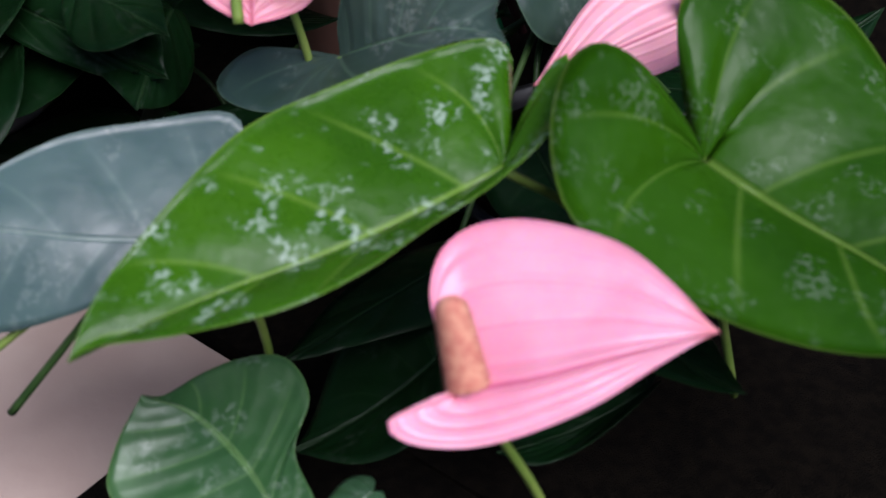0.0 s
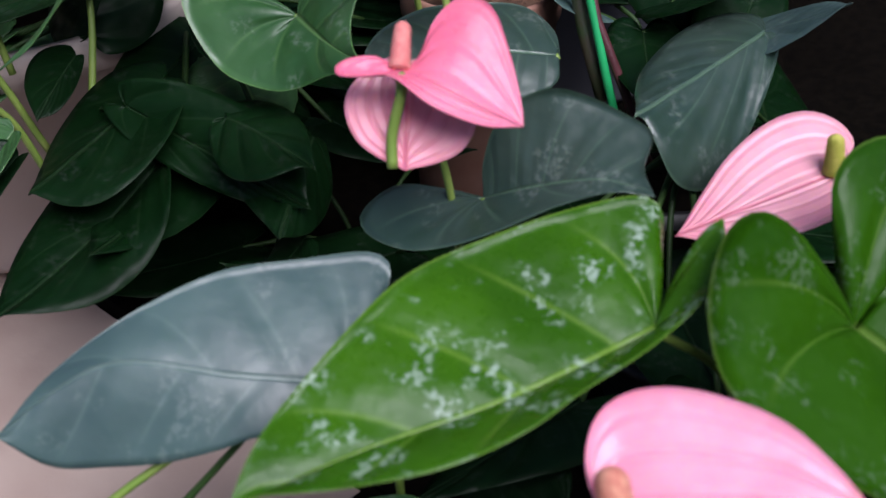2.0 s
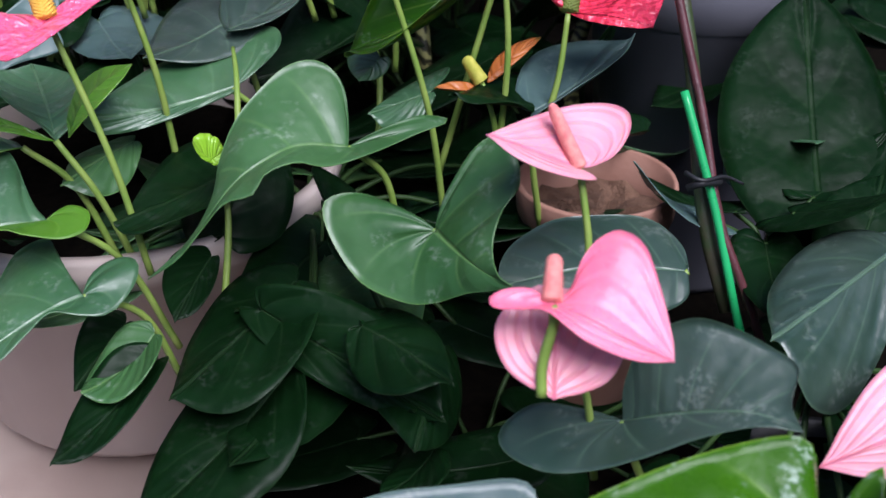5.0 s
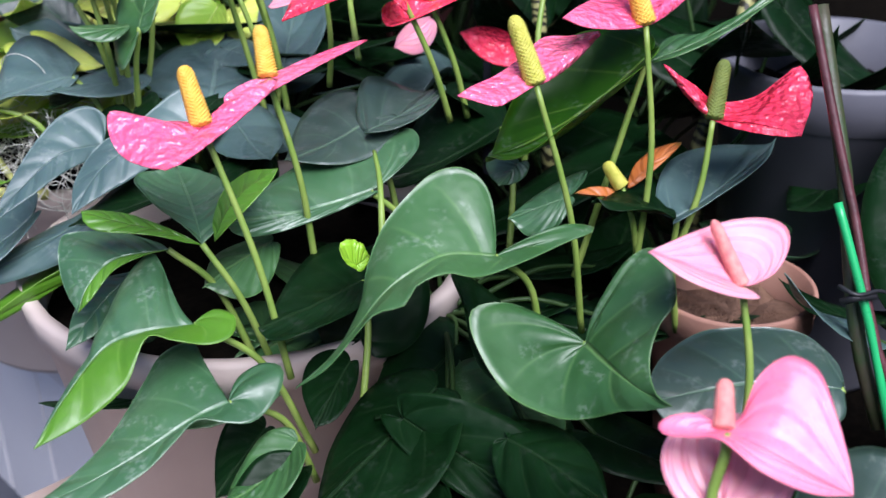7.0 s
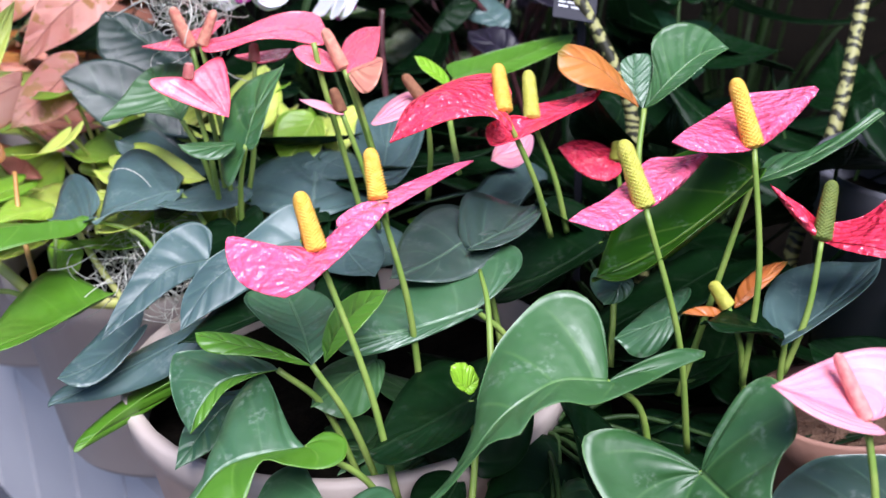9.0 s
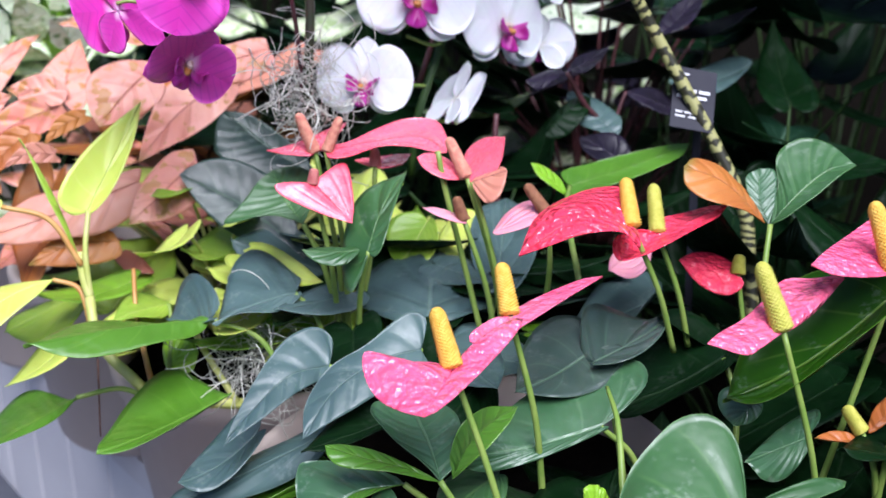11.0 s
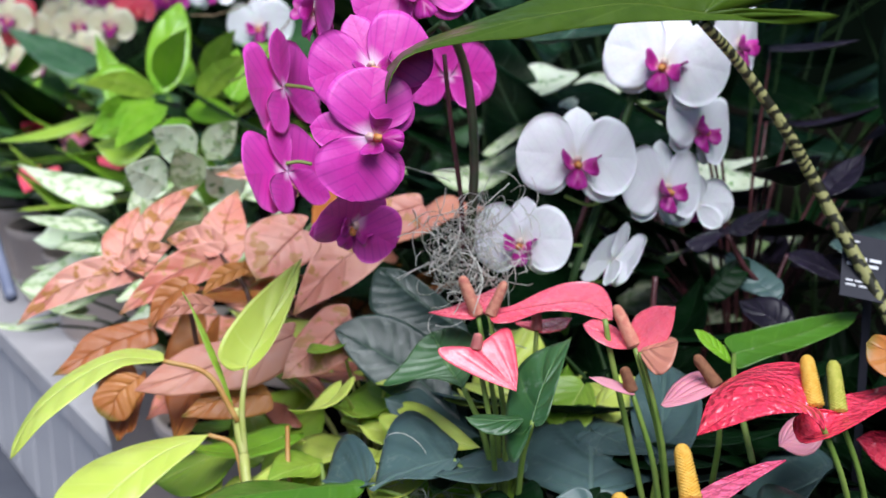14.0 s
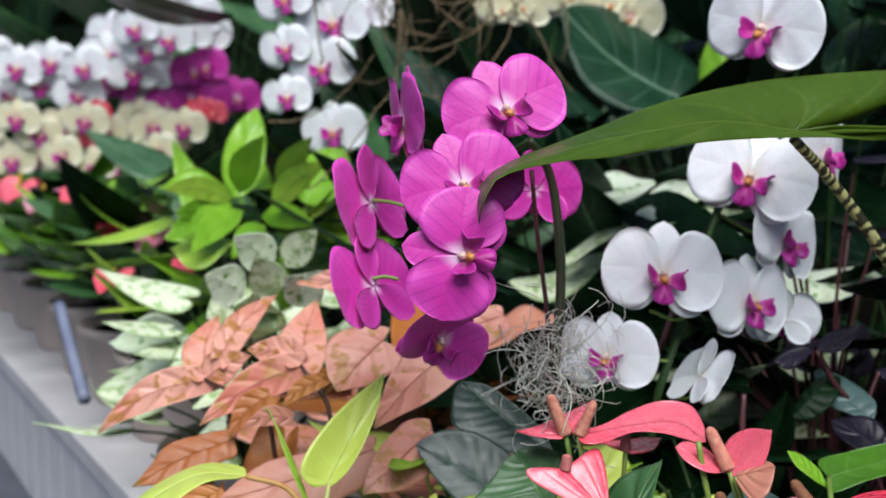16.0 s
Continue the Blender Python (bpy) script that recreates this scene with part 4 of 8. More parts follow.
red.shape([(-0.1577, 0.5278, 0.6213), (-0.1478, 0.5106, 0.6211), (-0.1345, 0.4881, 0.6230), (-0.1206, 0.4715, 0.6252)], [(-0.1721, 0.5389, 0.6259), (-0.1948, 0.5480, 0.6306), (-0.2125, 0.5463, 0.6285), (-0.2147, 0.5382, 0.6218), (-0.2054, 0.5258, 0.6070), (-0.1920, 0.5150, 0.5964), (-0.1707, 0.5011, 0.5959), (-0.1563, 0.4957, 0.6001), (-0.1415, 0.4861, 0.6116), (-0.1296, 0.4783, 0.6183)], [(-0.1542, 0.5322, 0.6249), (-0.1494, 0.5393, 0.6400), (-0.1420, 0.5440, 0.6564), (-0.1290, 0.5456, 0.6658), (-0.1194, 0.5346, 0.6622), (-0.1176, 0.5178, 0.6534), (-0.1256, 0.5082, 0.6451), (-0.1298, 0.4942, 0.6339), (-0.1276, 0.4796, 0.6269)], GREEN, stem=(-0.178, 0.564, 0.566), puff=0.06, wave=0.02)
red.shape([(-0.3312, 0.5058, 0.5925), (-0.3460, 0.4921, 0.5908), (-0.3686, 0.4721, 0.5825), (-0.3928, 0.4528, 0.5761), (-0.4168, 0.4376, 0.5730)], [(-0.3396, 0.5126, 0.5921), (-0.3511, 0.5320, 0.5992), (-0.3601, 0.5460, 0.6018), (-0.3759, 0.5415, 0.5962), (-0.3811, 0.5239, 0.5893), (-0.3861, 0.4948, 0.5817), (-0.3940, 0.4715, 0.5775), (-0.4057, 0.4504, 0.5739)], [(-0.3305, 0.5216, 0.5968), (-0.3195, 0.5312, 0.6003), (-0.3081, 0.5260, 0.6011), (-0.3076, 0.5138, 0.5947), (-0.3160, 0.4967, 0.5893), (-0.3286, 0.4916, 0.5908), (-0.3422, 0.4894, 0.5936), (-0.3497, 0.4776, 0.5895), (-0.3603, 0.4617, 0.5827), (-0.3774, 0.4477, 0.5762), (-0.3963, 0.4403, 0.5744)], BLUE, stem=(-0.298, 0.540, 0.521), puff=0.05, wave=0.01)
red.shape([(-0.3554, 0.5377, 0.6174), (-0.3729, 0.5256, 0.6200), (-0.3928, 0.5136, 0.6165), (-0.4049, 0.4876, 0.6048), (-0.4134, 0.4633, 0.5911)], [(-0.3656, 0.5478, 0.6226), (-0.3838, 0.5778, 0.6319), (-0.3914, 0.5828, 0.6326), (-0.4015, 0.5720, 0.6243), (-0.4043, 0.5532, 0.6159), (-0.4019, 0.5318, 0.6102), (-0.4078, 0.4980, 0.6040)], [(-0.3468, 0.5472, 0.6212), (-0.3346, 0.5418, 0.6207), (-0.3334, 0.5291, 0.6172), (-0.3426, 0.5193, 0.6176), (-0.3576, 0.5131, 0.6226), (-0.3703, 0.5105, 0.6252), (-0.3772, 0.4929, 0.6087), (-0.3936, 0.4768, 0.5978)], BLUE, right_material=FRESHDARK, stem=(-0.301, 0.555, 0.529), puff=0.06, wave=0.01)
red.shape([(-0.3586, 0.5756, 0.6440), (-0.3678, 0.5954, 0.6529), (-0.3813, 0.6233, 0.6564), (-0.3906, 0.6408, 0.6605)], [(-0.3674, 0.5807, 0.6501), (-0.3877, 0.5906, 0.6596), (-0.4008, 0.6028, 0.6652), (-0.4045, 0.6185, 0.6641), (-0.3986, 0.6339, 0.6598)], [(-0.3529, 0.5842, 0.6489), (-0.3525, 0.6043, 0.6560), (-0.3593, 0.6265, 0.6574), (-0.3760, 0.6411, 0.6573)], BLUE, stem=(-0.325, 0.582, 0.559), puff=0.08, wave=0.02)
red.shape([(-0.3592, 0.5754, 0.6437), (-0.3764, 0.5701, 0.6534), (-0.3980, 0.5643, 0.6611), (-0.4168, 0.5645, 0.6662)], [(-0.3716, 0.5742, 0.6515), (-0.3919, 0.5735, 0.6601), (-0.4090, 0.5710, 0.6639)], [(-0.3650, 0.5706, 0.6470), (-0.3798, 0.5616, 0.6553), (-0.4042, 0.5552, 0.6599), (-0.4131, 0.5579, 0.6631)], FRESHDARK, puff=0.08, wave=0.01)
red.shape([(-0.3521, 0.5770, 0.6452), (-0.3461, 0.5844, 0.6591), (-0.3367, 0.5933, 0.6685), (-0.3215, 0.6034, 0.6763)], [(-0.3559, 0.5910, 0.6521), (-0.3515, 0.6026, 0.6636), (-0.3397, 0.6079, 0.6717)], [(-0.3446, 0.5762, 0.6533), (-0.3328, 0.5808, 0.6646), (-0.3243, 0.5933, 0.6722)], FRESHDARK, puff=0.06, wave=0.01)
red.shape([(-0.3790, 0.5805, 0.6374), (-0.4034, 0.5661, 0.6377), (-0.4130, 0.5502, 0.6301), (-0.4161, 0.5401, 0.6204)], [(-0.3885, 0.5899, 0.6369), (-0.4116, 0.5935, 0.6402), (-0.4361, 0.5901, 0.6409), (-0.4379, 0.5781, 0.6392), (-0.4337, 0.5644, 0.6316), (-0.4254, 0.5514, 0.6242)], [(-0.3886, 0.5737, 0.6376), (-0.4017, 0.5597, 0.6353), (-0.4092, 0.5441, 0.6272)], BLUE, right_material=FRESHDARK, stem=(-0.340, 0.592, 0.562), wave=0.01)
red.shape([(-0.4040, 0.5951, 0.6162), (-0.4181, 0.5773, 0.6054), (-0.4320, 0.5517, 0.5896)], [(-0.4248, 0.5945, 0.6093), (-0.4333, 0.5733, 0.6016)], [(-0.4028, 0.5800, 0.6065), (-0.4144, 0.5629, 0.5966)], BLUE, wave=0.02)
red.leaf((-0.280, 0.648, 0.644), (-0.351, 0.595, 0.648), (-0.298, 0.688, 0.667), (-0.320, 0.612, 0.639), BLUE, lobe=(0.35, 0.2), cup=0.2, stem=(-0.251, 0.650, 0.588))
red.leaf((-0.291, 0.700, 0.665), (-0.329, 0.648, 0.662), (-0.325, 0.730, 0.671), (-0.280, 0.676, 0.659), DUSK, lobe=0.3, stem=(-0.264, 0.683, 0.568))
red.leaf((-0.286, 0.689, 0.665), (-0.244, 0.733, 0.677), (-0.284, 0.746, 0.668), (-0.258, 0.695, 0.669), DUSK, lobe=0.2)
red.leaf((-0.125, 0.690, 0.714), (-0.214, 0.645, 0.666), (-0.176, 0.707, 0.695), (-0.164, 0.628, 0.685), DEEP, lobe=0.2, stem=(-0.162, 0.662, 0.586))
red.leaf((-0.122, 0.699, 0.708), (-0.046, 0.745, 0.736), (-0.083, 0.746, 0.727), (-0.092, 0.699, 0.723), GREEN, lobe=0.1)
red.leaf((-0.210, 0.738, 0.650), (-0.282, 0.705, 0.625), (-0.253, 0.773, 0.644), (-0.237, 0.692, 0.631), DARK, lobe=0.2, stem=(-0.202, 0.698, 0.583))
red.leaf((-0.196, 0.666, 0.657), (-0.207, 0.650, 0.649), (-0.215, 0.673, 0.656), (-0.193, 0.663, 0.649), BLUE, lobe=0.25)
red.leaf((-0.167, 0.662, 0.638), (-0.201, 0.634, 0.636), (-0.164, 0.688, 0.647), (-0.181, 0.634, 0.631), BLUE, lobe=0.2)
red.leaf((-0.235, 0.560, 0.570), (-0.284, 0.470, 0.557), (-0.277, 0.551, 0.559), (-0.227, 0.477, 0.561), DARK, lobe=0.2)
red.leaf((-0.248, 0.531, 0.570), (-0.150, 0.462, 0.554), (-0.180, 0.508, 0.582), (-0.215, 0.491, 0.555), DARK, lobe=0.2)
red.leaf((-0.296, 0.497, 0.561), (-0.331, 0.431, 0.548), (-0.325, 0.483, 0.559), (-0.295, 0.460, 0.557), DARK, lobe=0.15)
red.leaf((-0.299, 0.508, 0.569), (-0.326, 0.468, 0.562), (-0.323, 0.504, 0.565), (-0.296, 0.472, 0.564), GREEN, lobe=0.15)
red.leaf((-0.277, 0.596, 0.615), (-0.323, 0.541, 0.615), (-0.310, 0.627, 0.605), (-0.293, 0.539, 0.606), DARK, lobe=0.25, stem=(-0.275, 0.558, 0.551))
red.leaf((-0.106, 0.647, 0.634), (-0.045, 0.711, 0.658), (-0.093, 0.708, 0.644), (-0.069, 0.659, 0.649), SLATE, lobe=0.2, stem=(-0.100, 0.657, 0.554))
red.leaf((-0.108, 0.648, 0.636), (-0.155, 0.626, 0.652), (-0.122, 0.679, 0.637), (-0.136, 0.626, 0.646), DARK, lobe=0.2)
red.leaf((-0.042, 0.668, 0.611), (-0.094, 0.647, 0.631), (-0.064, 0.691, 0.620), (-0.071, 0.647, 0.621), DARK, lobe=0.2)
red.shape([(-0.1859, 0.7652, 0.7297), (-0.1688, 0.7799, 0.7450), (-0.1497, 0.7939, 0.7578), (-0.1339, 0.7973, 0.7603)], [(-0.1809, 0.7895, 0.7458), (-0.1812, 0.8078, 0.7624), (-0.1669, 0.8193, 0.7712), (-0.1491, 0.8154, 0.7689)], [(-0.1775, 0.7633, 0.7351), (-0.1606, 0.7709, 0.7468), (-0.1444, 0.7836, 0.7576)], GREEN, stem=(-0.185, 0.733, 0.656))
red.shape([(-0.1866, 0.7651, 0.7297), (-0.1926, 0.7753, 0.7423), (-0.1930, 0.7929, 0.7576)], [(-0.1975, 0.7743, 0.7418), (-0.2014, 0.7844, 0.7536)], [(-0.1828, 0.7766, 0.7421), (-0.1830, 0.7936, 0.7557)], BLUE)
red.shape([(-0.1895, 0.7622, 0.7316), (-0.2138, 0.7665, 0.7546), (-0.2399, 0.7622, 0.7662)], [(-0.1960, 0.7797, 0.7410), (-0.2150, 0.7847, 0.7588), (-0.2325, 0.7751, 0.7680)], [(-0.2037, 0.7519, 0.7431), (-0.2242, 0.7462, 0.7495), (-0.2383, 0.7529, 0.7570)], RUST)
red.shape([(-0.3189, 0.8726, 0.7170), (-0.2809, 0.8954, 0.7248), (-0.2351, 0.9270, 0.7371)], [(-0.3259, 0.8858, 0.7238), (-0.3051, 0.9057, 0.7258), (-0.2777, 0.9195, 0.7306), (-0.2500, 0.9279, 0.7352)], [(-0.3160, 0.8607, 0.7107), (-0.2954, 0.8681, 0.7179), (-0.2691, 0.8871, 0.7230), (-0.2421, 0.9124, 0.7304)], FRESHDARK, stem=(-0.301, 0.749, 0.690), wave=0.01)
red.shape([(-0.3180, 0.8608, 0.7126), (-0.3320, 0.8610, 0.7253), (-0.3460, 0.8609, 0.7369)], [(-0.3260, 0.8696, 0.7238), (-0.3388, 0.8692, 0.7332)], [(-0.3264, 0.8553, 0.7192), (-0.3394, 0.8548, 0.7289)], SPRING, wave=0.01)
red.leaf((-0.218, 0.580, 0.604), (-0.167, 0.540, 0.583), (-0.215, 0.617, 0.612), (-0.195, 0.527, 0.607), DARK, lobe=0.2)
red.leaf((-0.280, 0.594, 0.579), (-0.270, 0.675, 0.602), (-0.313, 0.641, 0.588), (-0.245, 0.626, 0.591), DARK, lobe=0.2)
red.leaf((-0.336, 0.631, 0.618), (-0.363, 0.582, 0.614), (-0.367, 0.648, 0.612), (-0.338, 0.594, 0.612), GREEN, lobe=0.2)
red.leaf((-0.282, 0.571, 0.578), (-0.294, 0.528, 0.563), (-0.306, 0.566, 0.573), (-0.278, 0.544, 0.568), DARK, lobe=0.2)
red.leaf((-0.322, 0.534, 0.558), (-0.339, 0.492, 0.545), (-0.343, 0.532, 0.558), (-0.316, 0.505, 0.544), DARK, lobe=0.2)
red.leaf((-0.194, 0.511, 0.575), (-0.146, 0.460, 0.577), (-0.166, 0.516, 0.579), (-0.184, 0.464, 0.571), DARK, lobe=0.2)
red.stem([(-0.264, 0.582, 0.640), (-0.269, 0.614, 0.664), (-0.277, 0.648, 0.669)], 0.002, 0.0012, STALK, name='leaf_shoot')
red.leaf((-0.276, 0.569, 0.638), (-0.283, 0.563, 0.651), (-0.279, 0.574, 0.650), (-0.280, 0.564, 0.641), SPRING, lobe=0.2, rows=11, cols=4)
red.leaf((-0.276, 0.569, 0.638), (-0.270, 0.576, 0.640), (-0.275, 0.574, 0.649), (-0.272, 0.568, 0.636), SPRING, lobe=0.2, rows=11, cols=4)
red.bloom([(-0.3493, 0.5683, 0.7126), (-0.3516, 0.5453, 0.7112), (-0.3551, 0.5238, 0.7087)], [(-0.3624, 0.5723, 0.7135), (-0.3779, 0.5656, 0.7162), (-0.3919, 0.5610, 0.7229), (-0.3899, 0.5493, 0.7156), (-0.3806, 0.5379, 0.7091), (-0.3668, 0.5285, 0.7081)], [(-0.3450, 0.5853, 0.7123), (-0.3331, 0.6021, 0.7215), (-0.3202, 0.6107, 0.7242), (-0.3219, 0.5978, 0.7204), (-0.3304, 0.5728, 0.7165), (-0.3408, 0.5473, 0.7122), (-0.3494, 0.5305, 0.7093)], ROSE, pin_radius=0.0052, pin_material=YELLOW, pin=(-0.361, 0.584, 0.739), foot=(-0.312, 0.557, 0.575), puff=0.05)
red.bloom([(-0.3283, 0.6239, 0.7192), (-0.3076, 0.6498, 0.7211), (-0.2824, 0.6722, 0.7260)], [(-0.3248, 0.6386, 0.7189), (-0.3119, 0.6566, 0.7204), (-0.2943, 0.6697, 0.7242)], [(-0.3367, 0.6194, 0.7194), (-0.3463, 0.6037, 0.7170), (-0.3439, 0.5971, 0.7137), (-0.3304, 0.6018, 0.7147), (-0.3204, 0.6136, 0.7182), (-0.3082, 0.6330, 0.7207), (-0.2929, 0.6584, 0.7232)], ROSE, pin_radius=0.0052, pin_material=YELLOW, pin=(-0.336, 0.644, 0.742), foot=(-0.310, 0.627, 0.606), puff=0.05)
red.bloom([(-0.1865, 0.6274, 0.7172), (-0.2064, 0.6141, 0.7187), (-0.2256, 0.6009, 0.7201)], [(-0.1799, 0.6401, 0.7188), (-0.1614, 0.6630, 0.7270), (-0.1522, 0.6725, 0.7330), (-0.1687, 0.6743, 0.7301), (-0.1842, 0.6716, 0.7293), (-0.1964, 0.6510, 0.7240), (-0.2081, 0.6313, 0.7208), (-0.2194, 0.6132, 0.7209)], [(-0.1904, 0.6212, 0.7170), (-0.1976, 0.6117, 0.7152), (-0.2053, 0.6016, 0.7148), (-0.2161, 0.5991, 0.7180)], ROSE, pin_radius=0.0055, pin_material=OLIVE, pin=(-0.200, 0.640, 0.751), foot=(-0.157, 0.632, 0.566), puff=0.05)
red.bloom([(-0.1294, 0.6623, 0.7398), (-0.1528, 0.6497, 0.7440), (-0.1741, 0.6431, 0.7489)], [(-0.1208, 0.6753, 0.7414), (-0.1075, 0.6918, 0.7494), (-0.0908, 0.7100, 0.7602), (-0.1098, 0.7167, 0.7567), (-0.1299, 0.7178, 0.7534), (-0.1485, 0.6965, 0.7489), (-0.1658, 0.6614, 0.7500)], [(-0.1344, 0.6562, 0.7402), (-0.1453, 0.6496, 0.7413), (-0.1619, 0.6429, 0.7442)], ROSE, pin_radius=0.0055, pin_material=YELLOW, pin=(-0.141, 0.676, 0.775), foot=(-0.127, 0.652, 0.601), puff=0.05)
red.bloom([(-0.0894, 0.6628, 0.6867), (-0.0658, 0.6503, 0.6894), (-0.0440, 0.6456, 0.6854)], [(-0.0936, 0.6702, 0.6915), (-0.1104, 0.6716, 0.7105), (-0.1198, 0.6681, 0.7175), (-0.0995, 0.6796, 0.7012), (-0.0858, 0.6818, 0.6906), (-0.0644, 0.6901, 0.6907), (-0.0488, 0.6968, 0.7005), (-0.0389, 0.6959, 0.7078), (-0.0346, 0.6749, 0.6978)], [(-0.0796, 0.6555, 0.6852), (-0.0687, 0.6481, 0.6856), (-0.0545, 0.6442, 0.6853)], RED, pin_radius=0.005, pin_material=DEEPOLIVE, pin=(-0.083, 0.684, 0.715), foot=(-0.105, 0.650, 0.610), puff=0.05)
red.bloom([(-0.2680, 0.7093, 0.7430), (-0.2967, 0.6928, 0.7527), (-0.3295, 0.6699, 0.7366)], [(-0.2657, 0.7290, 0.7493), (-0.2758, 0.7467, 0.7554), (-0.2968, 0.7482, 0.7533), (-0.3150, 0.7275, 0.7501), (-0.3250, 0.6997, 0.7478)], [(-0.2629, 0.6957, 0.7354), (-0.2735, 0.6883, 0.7471), (-0.2945, 0.6751, 0.7492), (-0.3148, 0.6702, 0.7424)], RED, pin_radius=0.005, pin_material=YELLOW, pin=(-0.274, 0.730, 0.767), foot=(-0.241, 0.726, 0.658), puff=0.12)
red.bloom([(-0.2538, 0.7387, 0.7299), (-0.2346, 0.7541, 0.7334), (-0.2121, 0.7663, 0.7410)], [(-0.2571, 0.7510, 0.7340), (-0.2406, 0.7696, 0.7330), (-0.2231, 0.7740, 0.7371)], [(-0.2657, 0.7284, 0.7354), (-0.2790, 0.7146, 0.7335), (-0.2756, 0.7006, 0.7256), (-0.2632, 0.6985, 0.7293), (-0.2477, 0.7132, 0.7324), (-0.2305, 0.7387, 0.7346), (-0.2174, 0.7579, 0.7361)], RED, pin_radius=0.0048, pin_material=OLIVE, pin=(-0.258, 0.760, 0.755), foot=(-0.232, 0.747, 0.653), puff=0.05)
red.flower((-0.202, 0.788, 0.687), (-0.240, 0.786, 0.696), (-0.220, 0.811, 0.695), (-0.216, 0.772, 0.681), RED, pin_radius=0.0045, pin_material=OLIVE, lobe=0.2, cup=0.1, pin=(-0.201, 0.794, 0.699), foot=(-0.196, 0.775, 0.605))
spadix(red.rel((-0.137, 0.659, 0.646)), red.rel((-0.147, 0.663, 0.660)), 0.0042, OLIVE, red.ob)
red.leaf((-0.134, 0.659, 0.646), (-0.103, 0.683, 0.665), (-0.124, 0.678, 0.661), (-0.118, 0.666, 0.656), RUST, wave=0.15, lobe=0.0)
red.leaf((-0.137, 0.657, 0.643), (-0.164, 0.645, 0.648), (-0.150, 0.657, 0.646), (-0.150, 0.646, 0.646), RUST, wave=0.15, lobe=0.0)
red.stem([(-0.137, 0.659, 0.646), (-0.130, 0.651, 0.627), (-0.125, 0.658, 0.590)], 0.0016, 0.002, STALK)

coral = plant('anthurium_plant', (-0.420, 0.820, 0.580), 'coral pink anthurium with dark slate-green leaves', 'anthurium')
coral.bloom([(-0.4723, 0.7465, 0.7506), (-0.4588, 0.7401, 0.7416), (-0.4431, 0.7313, 0.7304)], [(-0.4829, 0.7444, 0.7519), (-0.4944, 0.7400, 0.7516), (-0.4923, 0.7359, 0.7477), (-0.4809, 0.7332, 0.7424), (-0.4605, 0.7314, 0.7352)], [(-0.4653, 0.7539, 0.7546), (-0.4593, 0.7626, 0.7600), (-0.4541, 0.7636, 0.7594), (-0.4489, 0.7551, 0.7508), (-0.4445, 0.7422, 0.7393)], CORAL, pin=(-0.4713, 0.7488, 0.7605), pin_radius=0.0035, pin_material=ROSEPIN, foot=(-0.463, 0.758, 0.634), puff=0.05)
coral.bloom([(-0.4783, 0.7759, 0.7629), (-0.4940, 0.7747, 0.7636), (-0.5109, 0.7732, 0.7643)], [(-0.4743, 0.7949, 0.7643), (-0.4732, 0.8366, 0.7688), (-0.4846, 0.8152, 0.7669), (-0.4963, 0.7917, 0.7652), (-0.5046, 0.7792, 0.7645)], [(-0.4817, 0.7699, 0.7626), (-0.4963, 0.7691, 0.7633)], CORAL, pin=(-0.4896, 0.7774, 0.7895), pin_radius=0.0042, pin_material=PEACH, foot=(-0.462, 0.769, 0.633), puff=0.05)
coral.bloom([(-0.4676, 0.7645, 0.7673), (-0.4396, 0.7876, 0.7691), (-0.4127, 0.8010, 0.7693), (-0.3915, 0.7830, 0.7645)], [(-0.4735, 0.7711, 0.7689), (-0.4581, 0.7815, 0.7695), (-0.4430, 0.8067, 0.7731), (-0.4257, 0.8264, 0.7756), (-0.4073, 0.8277, 0.7742), (-0.3957, 0.8057, 0.7688)], [(-0.4624, 0.7569, 0.7656), (-0.4506, 0.7622, 0.7656), (-0.4359, 0.7810, 0.7676), (-0.4176, 0.7854, 0.7669), (-0.3975, 0.7811, 0.7646)], CORAL, pin=(-0.4590, 0.7716, 0.7891), pin_radius=0.0036, pin_material=PEACH, foot=(-0.460, 0.770, 0.633), puff=0.08)
coral.bloom([(-0.4444, 0.8004, 0.7480), (-0.4347, 0.8133, 0.7485), (-0.4255, 0.8291, 0.7494)], [(-0.4542, 0.8070, 0.7490), (-0.4612, 0.8096, 0.7495), (-0.4486, 0.8176, 0.7496), (-0.4350, 0.8270, 0.7497)], [(-0.4388, 0.7983, 0.7476), (-0.4276, 0.8088, 0.7478)], CORAL, pin=(-0.4448, 0.8027, 0.7603), pin_radius=0.0036, pin_material=ROSEPIN, foot=(-0.461, 0.788, 0.625), puff=0.05)
coral.flower((-0.375, 0.764, 0.753), (-0.351, 0.768, 0.780), (-0.374, 0.786, 0.768), (-0.358, 0.763, 0.753), CORAL, pin_radius=0.0042, pin_material=PEACH, lobe=0.15, cup=0.1, wave=0.01, pin=(-0.389, 0.774, 0.777), foot=(-0.352, 0.765, 0.644))
coral.flower((-0.378, 0.769, 0.752), (-0.408, 0.766, 0.765), (-0.396, 0.784, 0.762), (-0.393, 0.756, 0.756), CORAL, lobe=0.1, wave=0.01)
coral.flower((-0.371, 0.759, 0.752), (-0.348, 0.757, 0.761), (-0.359, 0.770, 0.759), (-0.356, 0.744, 0.744), MAUVE, lobe=0.1, wave=0.01, foot=(-0.352, 0.765, 0.644))
coral.flower((-0.324, 0.768, 0.730), (-0.357, 0.752, 0.721), (-0.345, 0.785, 0.730), (-0.344, 0.750, 0.723), PALEPINK, pin_radius=0.004, pin_material=BROWNPIN, lobe=0.2, wave=0.02, pin=(-0.339, 0.776, 0.747), foot=(-0.326, 0.777, 0.661))
